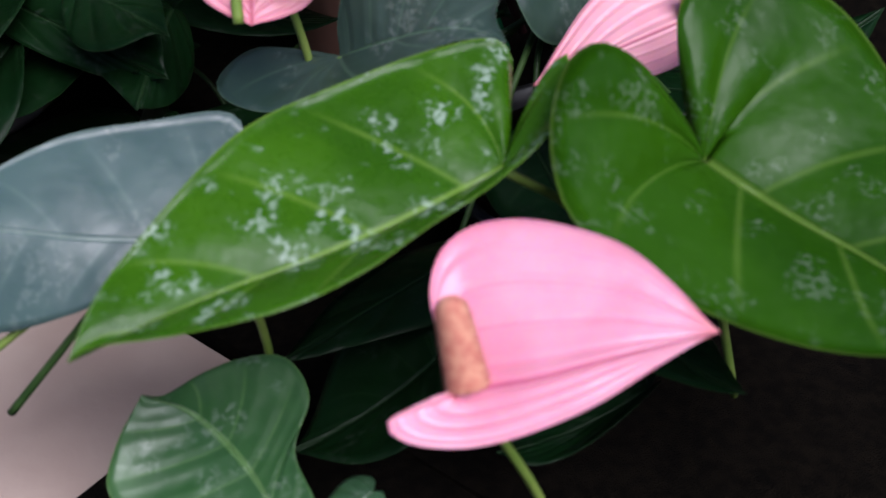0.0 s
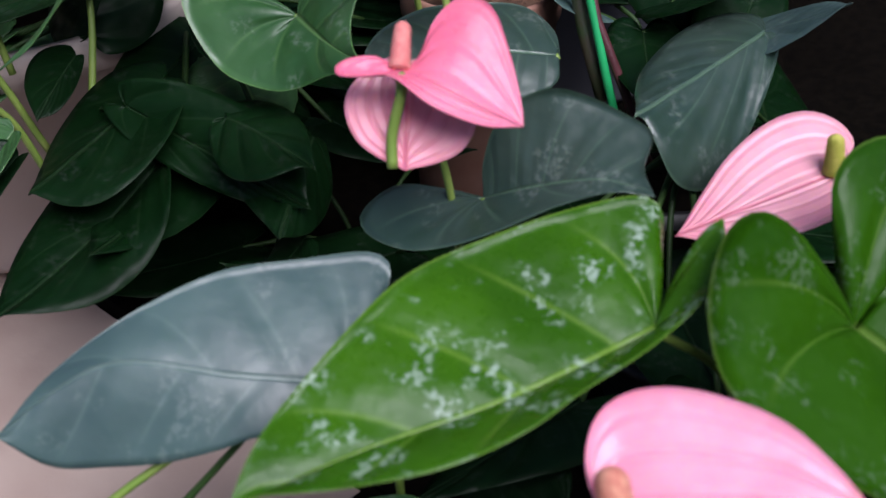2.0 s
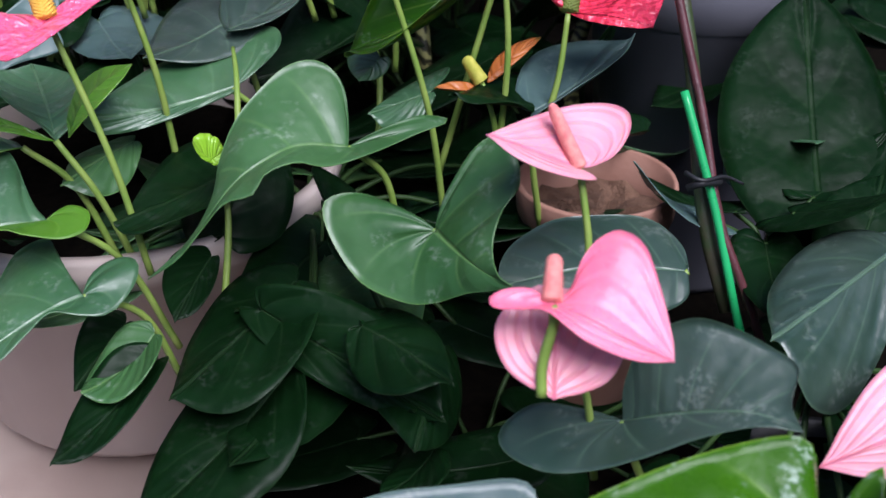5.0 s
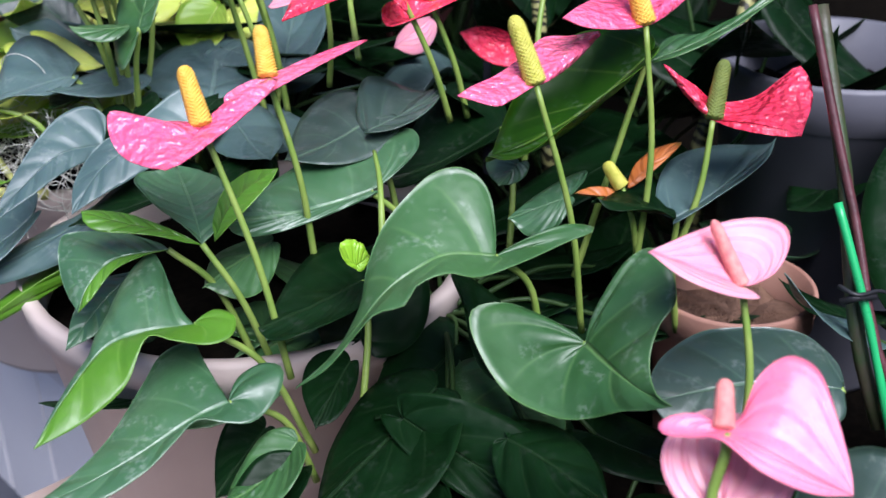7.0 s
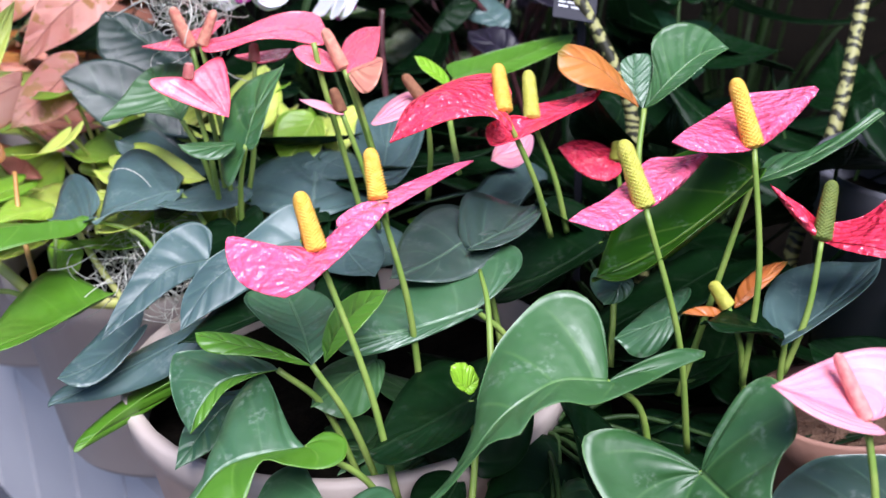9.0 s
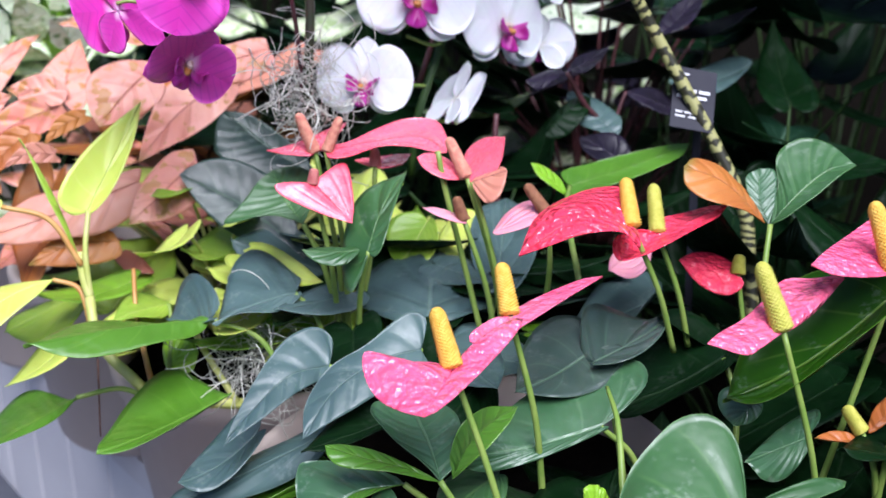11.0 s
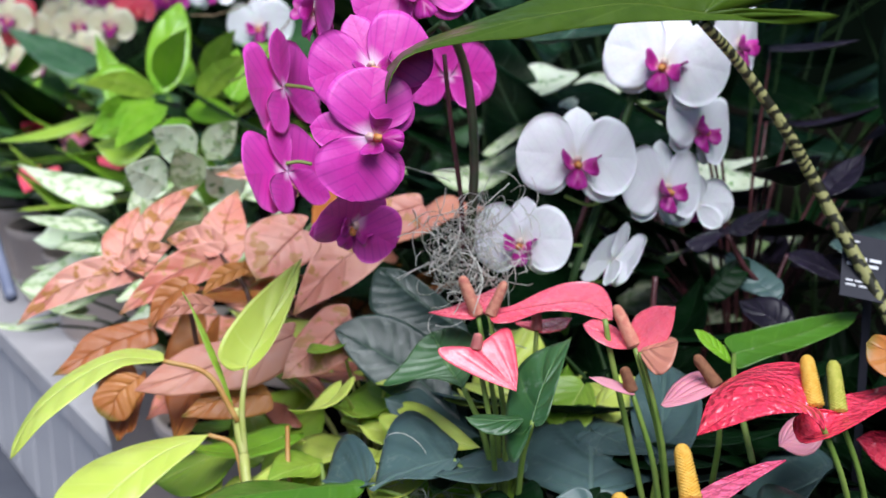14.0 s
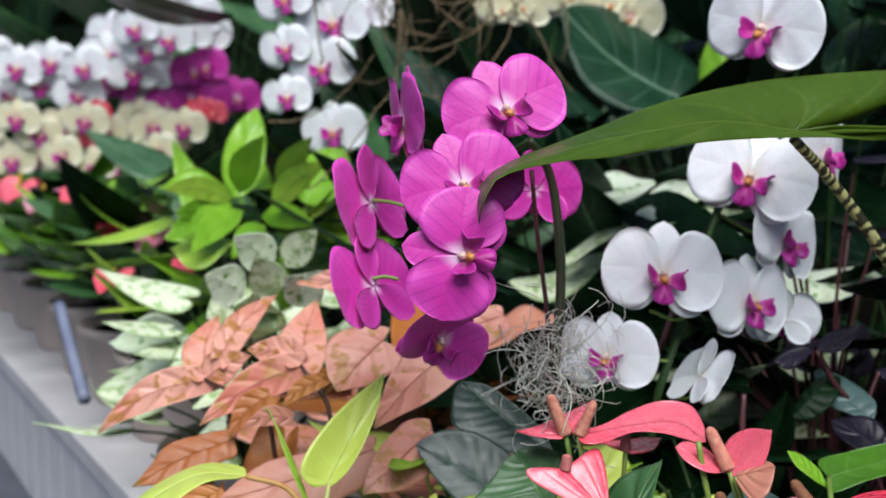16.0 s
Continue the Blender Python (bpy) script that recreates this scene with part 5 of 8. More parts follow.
coral.flower((-0.374, 0.746, 0.730), (-0.400, 0.743, 0.739), (-0.388, 0.755, 0.734), (-0.383, 0.739, 0.733), PALEPINK, pin_radius=0.0038, pin_material=BROWNPIN, lobe=0.15, wave=0.02, pin=(-0.380, 0.750, 0.745), foot=(-0.356, 0.755, 0.648))
coral.stem([(-0.394, 0.765, 0.770), (-0.389, 0.763, 0.744), (-0.378, 0.765, 0.694), (-0.366, 0.762, 0.644)], 0.0018, 0.002, STALK, name='flower_stalk')
coral.flower((-0.264, 0.826, 0.693), (-0.286, 0.805, 0.679), (-0.282, 0.831, 0.685), (-0.264, 0.798, 0.680), PALEPINK, lobe=0.2)
coral.leaf((-0.431, 0.723, 0.715), (-0.417, 0.776, 0.753), (-0.448, 0.755, 0.728), (-0.419, 0.730, 0.727), GREEN, lobe=(0.5, 0.1), cup=0.1, stem=(-0.446, 0.744, 0.642))
coral.leaf((-0.437, 0.722, 0.716), (-0.470, 0.710, 0.719), (-0.460, 0.733, 0.718), (-0.449, 0.707, 0.714), GREEN, lobe=0.1)
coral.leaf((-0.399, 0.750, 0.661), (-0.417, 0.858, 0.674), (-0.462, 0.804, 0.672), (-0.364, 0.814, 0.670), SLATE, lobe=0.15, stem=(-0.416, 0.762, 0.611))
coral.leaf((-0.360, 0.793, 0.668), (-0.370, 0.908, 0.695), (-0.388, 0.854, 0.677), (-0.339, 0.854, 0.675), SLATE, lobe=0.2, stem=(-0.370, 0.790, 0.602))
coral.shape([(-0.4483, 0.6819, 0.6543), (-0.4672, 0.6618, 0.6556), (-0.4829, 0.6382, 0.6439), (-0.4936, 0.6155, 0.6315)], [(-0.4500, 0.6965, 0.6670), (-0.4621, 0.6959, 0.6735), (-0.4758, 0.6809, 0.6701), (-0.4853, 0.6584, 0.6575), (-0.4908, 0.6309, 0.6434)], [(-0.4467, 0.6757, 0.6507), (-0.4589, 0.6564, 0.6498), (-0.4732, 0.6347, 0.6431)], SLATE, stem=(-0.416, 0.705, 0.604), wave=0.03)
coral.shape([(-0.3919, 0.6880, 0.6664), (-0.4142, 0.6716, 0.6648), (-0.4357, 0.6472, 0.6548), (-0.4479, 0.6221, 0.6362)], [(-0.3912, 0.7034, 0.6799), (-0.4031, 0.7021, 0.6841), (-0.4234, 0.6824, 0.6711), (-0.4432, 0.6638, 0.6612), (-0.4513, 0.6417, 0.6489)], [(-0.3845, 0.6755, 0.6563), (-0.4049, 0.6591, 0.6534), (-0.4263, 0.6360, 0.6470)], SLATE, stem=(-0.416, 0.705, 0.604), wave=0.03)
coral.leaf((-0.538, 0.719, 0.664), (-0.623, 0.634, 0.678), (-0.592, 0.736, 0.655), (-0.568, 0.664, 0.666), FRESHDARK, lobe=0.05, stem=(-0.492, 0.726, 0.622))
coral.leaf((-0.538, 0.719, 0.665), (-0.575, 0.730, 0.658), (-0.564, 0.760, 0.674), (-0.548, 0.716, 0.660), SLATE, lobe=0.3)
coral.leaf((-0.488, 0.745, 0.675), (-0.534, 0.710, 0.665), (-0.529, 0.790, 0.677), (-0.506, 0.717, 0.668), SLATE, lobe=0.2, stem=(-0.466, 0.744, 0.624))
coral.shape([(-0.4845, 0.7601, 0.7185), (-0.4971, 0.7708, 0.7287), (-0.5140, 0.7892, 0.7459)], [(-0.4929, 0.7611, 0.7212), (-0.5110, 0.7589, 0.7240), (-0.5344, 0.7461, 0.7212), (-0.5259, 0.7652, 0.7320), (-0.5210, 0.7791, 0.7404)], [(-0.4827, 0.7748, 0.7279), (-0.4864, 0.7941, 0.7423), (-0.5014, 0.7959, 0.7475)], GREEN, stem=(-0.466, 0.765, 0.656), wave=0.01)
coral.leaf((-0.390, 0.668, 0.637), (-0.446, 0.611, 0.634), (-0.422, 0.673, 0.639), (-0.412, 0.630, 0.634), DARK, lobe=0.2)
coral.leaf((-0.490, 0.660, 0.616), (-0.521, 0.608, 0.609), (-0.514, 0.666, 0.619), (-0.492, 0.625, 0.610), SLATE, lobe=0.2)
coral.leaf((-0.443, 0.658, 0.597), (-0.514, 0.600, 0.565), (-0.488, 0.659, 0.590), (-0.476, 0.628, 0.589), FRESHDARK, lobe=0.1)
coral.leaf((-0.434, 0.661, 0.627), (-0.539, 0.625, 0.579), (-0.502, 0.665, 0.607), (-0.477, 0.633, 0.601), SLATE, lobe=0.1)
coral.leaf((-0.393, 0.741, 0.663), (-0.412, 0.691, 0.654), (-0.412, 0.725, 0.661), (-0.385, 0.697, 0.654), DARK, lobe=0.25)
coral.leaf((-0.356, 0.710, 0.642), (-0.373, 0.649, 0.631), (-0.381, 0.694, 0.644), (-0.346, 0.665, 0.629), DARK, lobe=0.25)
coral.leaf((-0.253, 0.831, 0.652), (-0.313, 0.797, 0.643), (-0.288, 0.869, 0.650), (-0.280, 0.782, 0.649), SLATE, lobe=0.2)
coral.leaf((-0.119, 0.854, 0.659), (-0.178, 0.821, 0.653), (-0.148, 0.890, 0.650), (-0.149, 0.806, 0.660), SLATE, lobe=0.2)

lime = plant('philodendron_plant', (-0.600, 0.900, 0.580), 'trailing lime-yellow philodendron on a jointed stem', 'philodendron')
lime.stem([(-0.638, 0.749, 0.662), (-0.627, 0.733, 0.636), (-0.601, 0.722, 0.618), (-0.584, 0.721, 0.604), (-0.560, 0.725, 0.600), (-0.521, 0.751, 0.588)], 0.0035, 0.004, LIMESTALK)
lime.stem([(-0.646, 0.758, 0.692), (-0.643, 0.753, 0.677), (-0.638, 0.749, 0.662)], 0.0028, 0.0033, LIMESTALK)
lime.leaf((-0.641, 0.768, 0.719), (-0.619, 0.822, 0.784), (-0.657, 0.771, 0.740), (-0.624, 0.790, 0.740), LIME, stem_material=LIMESTALK, lobe=0.12, thin=0.0018, wave=0.01, stem=(-0.637, 0.749, 0.660))
lime.leaf((-0.646, 0.756, 0.686), (-0.689, 0.773, 0.768), (-0.664, 0.760, 0.727), (-0.667, 0.769, 0.725), LIMEDEEP, lobe=0.0)
lime.shape([(-0.6910, 0.7433, 0.7274), (-0.7157, 0.7261, 0.7320), (-0.7376, 0.7008, 0.7215), (-0.7522, 0.6764, 0.7050), (-0.7574, 0.6593, 0.6842)], [(-0.7006, 0.7567, 0.7286), (-0.7251, 0.7497, 0.7307), (-0.7463, 0.7256, 0.7240), (-0.7596, 0.6966, 0.7092), (-0.7611, 0.6710, 0.6934)], [(-0.6920, 0.7327, 0.7293), (-0.7035, 0.7087, 0.7333), (-0.7177, 0.6858, 0.7228), (-0.7339, 0.6670, 0.7093), (-0.7496, 0.6579, 0.6910)], LIME, stem=(-0.643, 0.753, 0.684), stem_material=ORANGESTALK, wave=0.01)
lime.shape([(-0.6633, 0.7482, 0.6743), (-0.6878, 0.7258, 0.6669), (-0.7080, 0.6888, 0.6505), (-0.7241, 0.6509, 0.6275)], [(-0.6932, 0.7518, 0.6684), (-0.7218, 0.7325, 0.6646), (-0.7364, 0.7061, 0.6607), (-0.7409, 0.6748, 0.6497)], [(-0.6657, 0.7324, 0.6702), (-0.6778, 0.7101, 0.6601), (-0.6941, 0.6849, 0.6436), (-0.7100, 0.6621, 0.6349)], LIME, stem=(-0.637, 0.744, 0.643), stem_material=ORANGESTALK, wave=0.01)
lime.leaf((-0.626, 0.693, 0.614), (-0.656, 0.611, 0.613), (-0.680, 0.708, 0.599), (-0.635, 0.648, 0.614), FRESHDARK, lobe=0.05, stem=(-0.584, 0.720, 0.600))
lime.leaf((-0.523, 0.707, 0.618), (-0.576, 0.619, 0.617), (-0.582, 0.712, 0.608), (-0.537, 0.660, 0.616), FRESHDARK, lobe=0.05)
lime.leaf((-0.593, 0.777, 0.648), (-0.614, 0.730, 0.653), (-0.621, 0.791, 0.646), (-0.596, 0.743, 0.647), LIMEDEEP, lobe=0.15, stem=(-0.583, 0.746, 0.613))
lime.leaf((-0.679, 0.818, 0.636), (-0.726, 0.779, 0.617), (-0.731, 0.843, 0.617), (-0.683, 0.769, 0.622), LIMEDEEP, lobe=0.2)
lime.leaf((-0.670, 0.844, 0.612), (-0.651, 0.915, 0.649), (-0.698, 0.870, 0.643), (-0.628, 0.858, 0.623), LIMEDEEP, lobe=0.2)
lime.leaf((-0.592, 0.818, 0.642), (-0.628, 0.767, 0.643), (-0.633, 0.837, 0.631), (-0.600, 0.771, 0.636), LIME, lobe=0.2)
lime.leaf((-0.536, 0.832, 0.645), (-0.583, 0.825, 0.658), (-0.571, 0.859, 0.655), (-0.554, 0.809, 0.653), LIME, lobe=0.2, stem=(-0.531, 0.840, 0.601))
lime.leaf((-0.522, 0.815, 0.648), (-0.499, 0.795, 0.640), (-0.528, 0.837, 0.656), (-0.507, 0.792, 0.637), LIMEDEEP, lobe=0.1)
lime.leaf((-0.554, 0.864, 0.658), (-0.602, 0.826, 0.672), (-0.599, 0.888, 0.661), (-0.573, 0.830, 0.665), LIMEDEEP, lobe=0.1)
lime.leaf((-0.469, 0.807, 0.655), (-0.490, 0.762, 0.630), (-0.503, 0.807, 0.644), (-0.460, 0.770, 0.633), LIMEDEEP, lobe=0.2)
lime.leaf((-0.493, 0.773, 0.633), (-0.513, 0.744, 0.624), (-0.511, 0.778, 0.630), (-0.494, 0.748, 0.624), LIME, lobe=0.15)
lime.leaf((-0.494, 0.872, 0.673), (-0.476, 0.932, 0.710), (-0.511, 0.907, 0.692), (-0.459, 0.896, 0.689), LIME, lobe=0.2)
lime.leaf((-0.424, 0.871, 0.686), (-0.437, 0.829, 0.666), (-0.452, 0.862, 0.679), (-0.413, 0.835, 0.669), LIMEDEEP, lobe=0.2)
lime.leaf((-0.412, 0.849, 0.677), (-0.384, 0.881, 0.689), (-0.408, 0.876, 0.690), (-0.390, 0.844, 0.680), LIME, lobe=0.15)
lime.leaf((-0.583, 0.746, 0.613), (-0.569, 0.755, 0.631), (-0.590, 0.760, 0.627), (-0.561, 0.743, 0.621), SPRING, lobe=0.2)
lime.leaf((-0.543, 0.849, 0.638), (-0.607, 0.855, 0.648), (-0.589, 0.904, 0.655), (-0.565, 0.827, 0.646), LIME, lobe=0.2)
lime.leaf((-0.628, 0.865, 0.630), (-0.658, 0.799, 0.614), (-0.673, 0.886, 0.616), (-0.630, 0.804, 0.617), LIMEDEEP, lobe=0.1)
lime.leaf((-0.405, 0.862, 0.672), (-0.459, 0.892, 0.684), (-0.450, 0.929, 0.689), (-0.425, 0.856, 0.665), LIME, lobe=0.2)
lime.leaf((-0.567, 0.879, 0.640), (-0.629, 0.931, 0.654), (-0.606, 0.896, 0.643), (-0.580, 0.917, 0.655), LIME, lobe=0.2)
lime.leaf((-0.472, 0.784, 0.617), (-0.515, 0.833, 0.644), (-0.507, 0.804, 0.625), (-0.475, 0.813, 0.636), LIMEDEEP, lobe=0.2)
lime.leaf((-0.457, 0.789, 0.624), (-0.445, 0.843, 0.643), (-0.467, 0.815, 0.635), (-0.439, 0.815, 0.627), LIMEDEEP, lobe=0.2)
lime.stem([(-0.634, 0.747, 0.651), (-0.627, 0.729, 0.625), (-0.619, 0.705, 0.579)], 0.001, 0.0006, BROWNSTALK, name='aerial_root')
lime.stem([(-0.574, 0.760, 0.650), (-0.553, 0.745, 0.624), (-0.533, 0.740, 0.594)], 0.0022, 0.0024, LIMESTALK)
lime.stem([(-0.618, 0.779, 0.673), (-0.610, 0.760, 0.643), (-0.586, 0.723, 0.611)], 0.0016, 0.002, ORANGESTALK)

caladium = plant('caladium_plant', (-0.740, 1.140, 0.580), 'salmon pink caladium with dark veins and thin brown stalks', 'caladium')
caladium.leaf((-0.623, 1.068, 0.750), (-0.549, 1.096, 0.764), (-0.596, 1.110, 0.767), (-0.585, 1.059, 0.751), MAUVE, wave=0.05, arrow=True, ruffle=1.6, lobe=0.45)
caladium.leaf((-0.746, 1.036, 0.803), (-0.784, 1.023, 0.804), (-0.772, 1.043, 0.804), (-0.759, 1.016, 0.799), CALADIUM, wave=0.05, arrow=True, ruffle=1.6, lobe=0.35)
caladium.leaf((-0.661, 1.038, 0.776), (-0.653, 0.929, 0.744), (-0.694, 1.027, 0.776), (-0.625, 0.960, 0.747), RUST, wave=0.05, arrow=True, ruffle=1.6, lobe=0.45)
caladium.leaf((-0.777, 0.853, 0.668), (-0.765, 0.796, 0.640), (-0.805, 0.833, 0.664), (-0.755, 0.812, 0.648), RUST, wave=0.05, arrow=True, ruffle=1.6, lobe=0.35)
caladium.leaf((-0.740, 0.902, 0.693), (-0.725, 0.808, 0.639), (-0.765, 0.869, 0.673), (-0.703, 0.842, 0.660), RUST, wave=0.05, arrow=True, ruffle=1.6, lobe=0.35)
caladium.leaf((-0.740, 0.899, 0.664), (-0.762, 0.834, 0.643), (-0.771, 0.886, 0.659), (-0.729, 0.856, 0.645), CALADIUM, wave=0.05, arrow=True, ruffle=1.6, lobe=0.4)
caladium.leaf((-0.682, 0.917, 0.676), (-0.621, 0.870, 0.657), (-0.669, 0.935, 0.677), (-0.643, 0.869, 0.658), CALADIUM, wave=0.05, arrow=True, ruffle=1.6, lobe=0.4)
caladium.leaf((-0.612, 0.952, 0.668), (-0.606, 1.027, 0.697), (-0.632, 0.993, 0.684), (-0.583, 0.968, 0.683), CALADIUM, wave=0.05, arrow=True, ruffle=1.6, lobe=0.4)
caladium.leaf((-0.620, 0.907, 0.668), (-0.673, 0.919, 0.675), (-0.661, 0.936, 0.677), (-0.628, 0.883, 0.669), MAUVE, wave=0.05, arrow=True, ruffle=1.6, lobe=0.4)
caladium.leaf((-0.667, 0.887, 0.643), (-0.717, 0.903, 0.659), (-0.716, 0.921, 0.664), (-0.669, 0.864, 0.644), MAUVE, wave=0.05, arrow=True, ruffle=1.6, lobe=0.4)
caladium.shape([(-0.8059, 0.8971, 0.7464), (-0.8482, 0.8730, 0.7356), (-0.8804, 0.8488, 0.7074)], [(-0.7941, 0.9008, 0.7389), (-0.8129, 0.8896, 0.7324), (-0.8380, 0.8752, 0.7254), (-0.8661, 0.8584, 0.7157)], [(-0.8022, 0.9011, 0.7542), (-0.8264, 0.8902, 0.7577), (-0.8508, 0.8757, 0.7495), (-0.8714, 0.8586, 0.7257)], CALADIUM, wave=0.04, ridge=0.01)
caladium.shape([(-0.8059, 0.8971, 0.7464), (-0.8227, 0.9276, 0.7663), (-0.8271, 0.9620, 0.7848)], [(-0.8122, 0.8897, 0.7455), (-0.8293, 0.9010, 0.7565), (-0.8383, 0.9196, 0.7683), (-0.8340, 0.9457, 0.7792)], [(-0.7920, 0.8955, 0.7408), (-0.7951, 0.9107, 0.7485), (-0.8049, 0.9291, 0.7605), (-0.8198, 0.9497, 0.7759)], CALADIUM, wave=0.04, ridge=0.01)
caladium.shape([(-0.8059, 0.8971, 0.7464), (-0.7902, 0.9047, 0.7585), (-0.7714, 0.9121, 0.7647)], [(-0.8120, 0.8960, 0.7513), (-0.8081, 0.8996, 0.7629), (-0.7982, 0.9041, 0.7693), (-0.7819, 0.9092, 0.7678)], [(-0.8042, 0.8958, 0.7366), (-0.7949, 0.8992, 0.7385), (-0.7856, 0.9037, 0.7458), (-0.7767, 0.9091, 0.7581)], CALADIUM, wave=0.04, ridge=0.01)
caladium.shape([(-0.7243, 0.9054, 0.7606), (-0.7607, 0.8796, 0.7450), (-0.7905, 0.8542, 0.7202)], [(-0.7132, 0.9096, 0.7545), (-0.7282, 0.8977, 0.7441), (-0.7500, 0.8822, 0.7348), (-0.7763, 0.8643, 0.7261)], [(-0.7225, 0.9096, 0.7699), (-0.7437, 0.8976, 0.7697), (-0.7648, 0.8821, 0.7592), (-0.7824, 0.8643, 0.7362)], CALADIUM, wave=0.04, ridge=0.01)
caladium.shape([(-0.7243, 0.9054, 0.7606), (-0.7363, 0.9426, 0.7793), (-0.7427, 0.9818, 0.7984)], [(-0.7325, 0.8967, 0.7606), (-0.7464, 0.9114, 0.7712), (-0.7529, 0.9340, 0.7823), (-0.7483, 0.9638, 0.7928)], [(-0.7113, 0.9025, 0.7547), (-0.7105, 0.9213, 0.7612), (-0.7177, 0.9437, 0.7725), (-0.7333, 0.9679, 0.7886)], CALADIUM, wave=0.04, ridge=0.01)
caladium.shape([(-0.7964, 0.9036, 0.7635), (-0.7924, 0.9414, 0.7858), (-0.7787, 0.9812, 0.8015)], [(-0.8013, 0.8970, 0.7643), (-0.8049, 0.9135, 0.7792), (-0.8017, 0.9364, 0.7920), (-0.7890, 0.9646, 0.7995)], [(-0.7910, 0.8984, 0.7544), (-0.7875, 0.9160, 0.7624), (-0.7847, 0.9388, 0.7756), (-0.7818, 0.9656, 0.7926)], CALADIUM, wave=0.04, ridge=0.01)
caladium.shape([(-0.7264, 0.9098, 0.7594), (-0.7500, 0.9119, 0.7687), (-0.7759, 0.9115, 0.7694)], [(-0.7250, 0.9068, 0.7481), (-0.7369, 0.9066, 0.7480), (-0.7510, 0.9078, 0.7536), (-0.7667, 0.9103, 0.7641)], [(-0.7207, 0.9118, 0.7661), (-0.7296, 0.9149, 0.7780), (-0.7440, 0.9158, 0.7826), (-0.7638, 0.9137, 0.7762)], CALADIUM, wave=0.04, ridge=0.01)
caladium.shape([(-0.6952, 0.8822, 0.7573), (-0.7100, 0.8707, 0.7509), (-0.7201, 0.8596, 0.7383)], [(-0.6900, 0.8842, 0.7543), (-0.6961, 0.8790, 0.7503), (-0.7048, 0.8721, 0.7464), (-0.7150, 0.8641, 0.7418)], [(-0.6949, 0.8839, 0.7611), (-0.7043, 0.8785, 0.7617), (-0.7127, 0.8716, 0.7573), (-0.7183, 0.8639, 0.7463)], RUST, wave=0.04, ridge=0.01)
caladium.shape([(-0.7128, 0.8606, 0.7313), (-0.7300, 0.8501, 0.7339), (-0.7438, 0.8385, 0.7253)], [(-0.7085, 0.8617, 0.7254), (-0.7162, 0.8568, 0.7258), (-0.7264, 0.8504, 0.7270), (-0.7378, 0.8429, 0.7271)], [(-0.7111, 0.8626, 0.7344), (-0.7205, 0.8583, 0.7407), (-0.7306, 0.8519, 0.7413), (-0.7396, 0.8435, 0.7330)], MAUVE, wave=0.04, ridge=0.01)
caladium.shape([(-0.6040, 0.9371, 0.7745), (-0.6302, 0.9026, 0.7520), (-0.6489, 0.8696, 0.7244)], [(-0.5901, 0.9439, 0.7684), (-0.5979, 0.9285, 0.7532), (-0.6139, 0.9078, 0.7401), (-0.6365, 0.8834, 0.7301)], [(-0.6080, 0.9416, 0.7867), (-0.6274, 0.9247, 0.7834), (-0.6419, 0.9042, 0.7688), (-0.6480, 0.8819, 0.7419)], CALADIUM, wave=0.04, ridge=0.01)
caladium.shape([(-0.7345, 0.8670, 0.7461), (-0.7496, 0.8543, 0.7337), (-0.7577, 0.8426, 0.7153)], [(-0.7266, 0.8699, 0.7431), (-0.7317, 0.8643, 0.7357), (-0.7407, 0.8567, 0.7282), (-0.7521, 0.8476, 0.7205)], [(-0.7363, 0.8684, 0.7519), (-0.7479, 0.8618, 0.7503), (-0.7562, 0.8543, 0.7422), (-0.7586, 0.8466, 0.7262)], RUST, wave=0.04, ridge=0.01)
caladium.shape([(-0.7009, 1.0068, 0.8011), (-0.7263, 0.9954, 0.8133), (-0.7530, 0.9814, 0.8139)], [(-0.6980, 1.0064, 0.7896), (-0.7101, 1.0003, 0.7918), (-0.7254, 0.9935, 0.7990), (-0.7429, 0.9860, 0.8094)], [(-0.6958, 1.0104, 0.8066), (-0.7066, 1.0071, 0.8202), (-0.7220, 0.9999, 0.8262), (-0.7415, 0.9887, 0.8207)], CALADIUM, wave=0.04, ridge=0.01)
caladium.shape([(-0.6560, 0.9109, 0.7829), (-0.6693, 0.8950, 0.7678), (-0.6813, 0.8769, 0.7496)], [(-0.6540, 0.9188, 0.7927), (-0.6816, 0.9099, 0.7933), (-0.6967, 0.8968, 0.7827), (-0.6917, 0.8834, 0.7626)], [(-0.6400, 0.9118, 0.7767), (-0.6408, 0.9028, 0.7653), (-0.6556, 0.8893, 0.7543)], CALADIUM, wave=0.04, ridge=0.01)
caladium.shape([(-0.6447, 0.8580, 0.7127), (-0.6960, 0.8263, 0.6954), (-0.7479, 0.7971, 0.6817)], [(-0.6469, 0.8644, 0.7217), (-0.6771, 0.8475, 0.7135), (-0.7134, 0.8308, 0.7083), (-0.7319, 0.8163, 0.6983)], [(-0.6335, 0.8517, 0.7002), (-0.6628, 0.8264, 0.6817), (-0.6914, 0.8149, 0.6797), (-0.7202, 0.8032, 0.6777)], MAUVE, wave=0.04, ridge=0.01)
caladium.shape([(-0.7584, 0.8527, 0.7130), (-0.7937, 0.8306, 0.7003), (-0.8233, 0.8073, 0.6838)], [(-0.7583, 0.8579, 0.7196), (-0.7785, 0.8493, 0.7175), (-0.8054, 0.8348, 0.7108), (-0.8149, 0.8200, 0.6961)], [(-0.7533, 0.8466, 0.7030), (-0.7623, 0.8402, 0.6988), (-0.7787, 0.8292, 0.6920), (-0.8012, 0.8165, 0.6858)], RUST, wave=0.04, ridge=0.01)
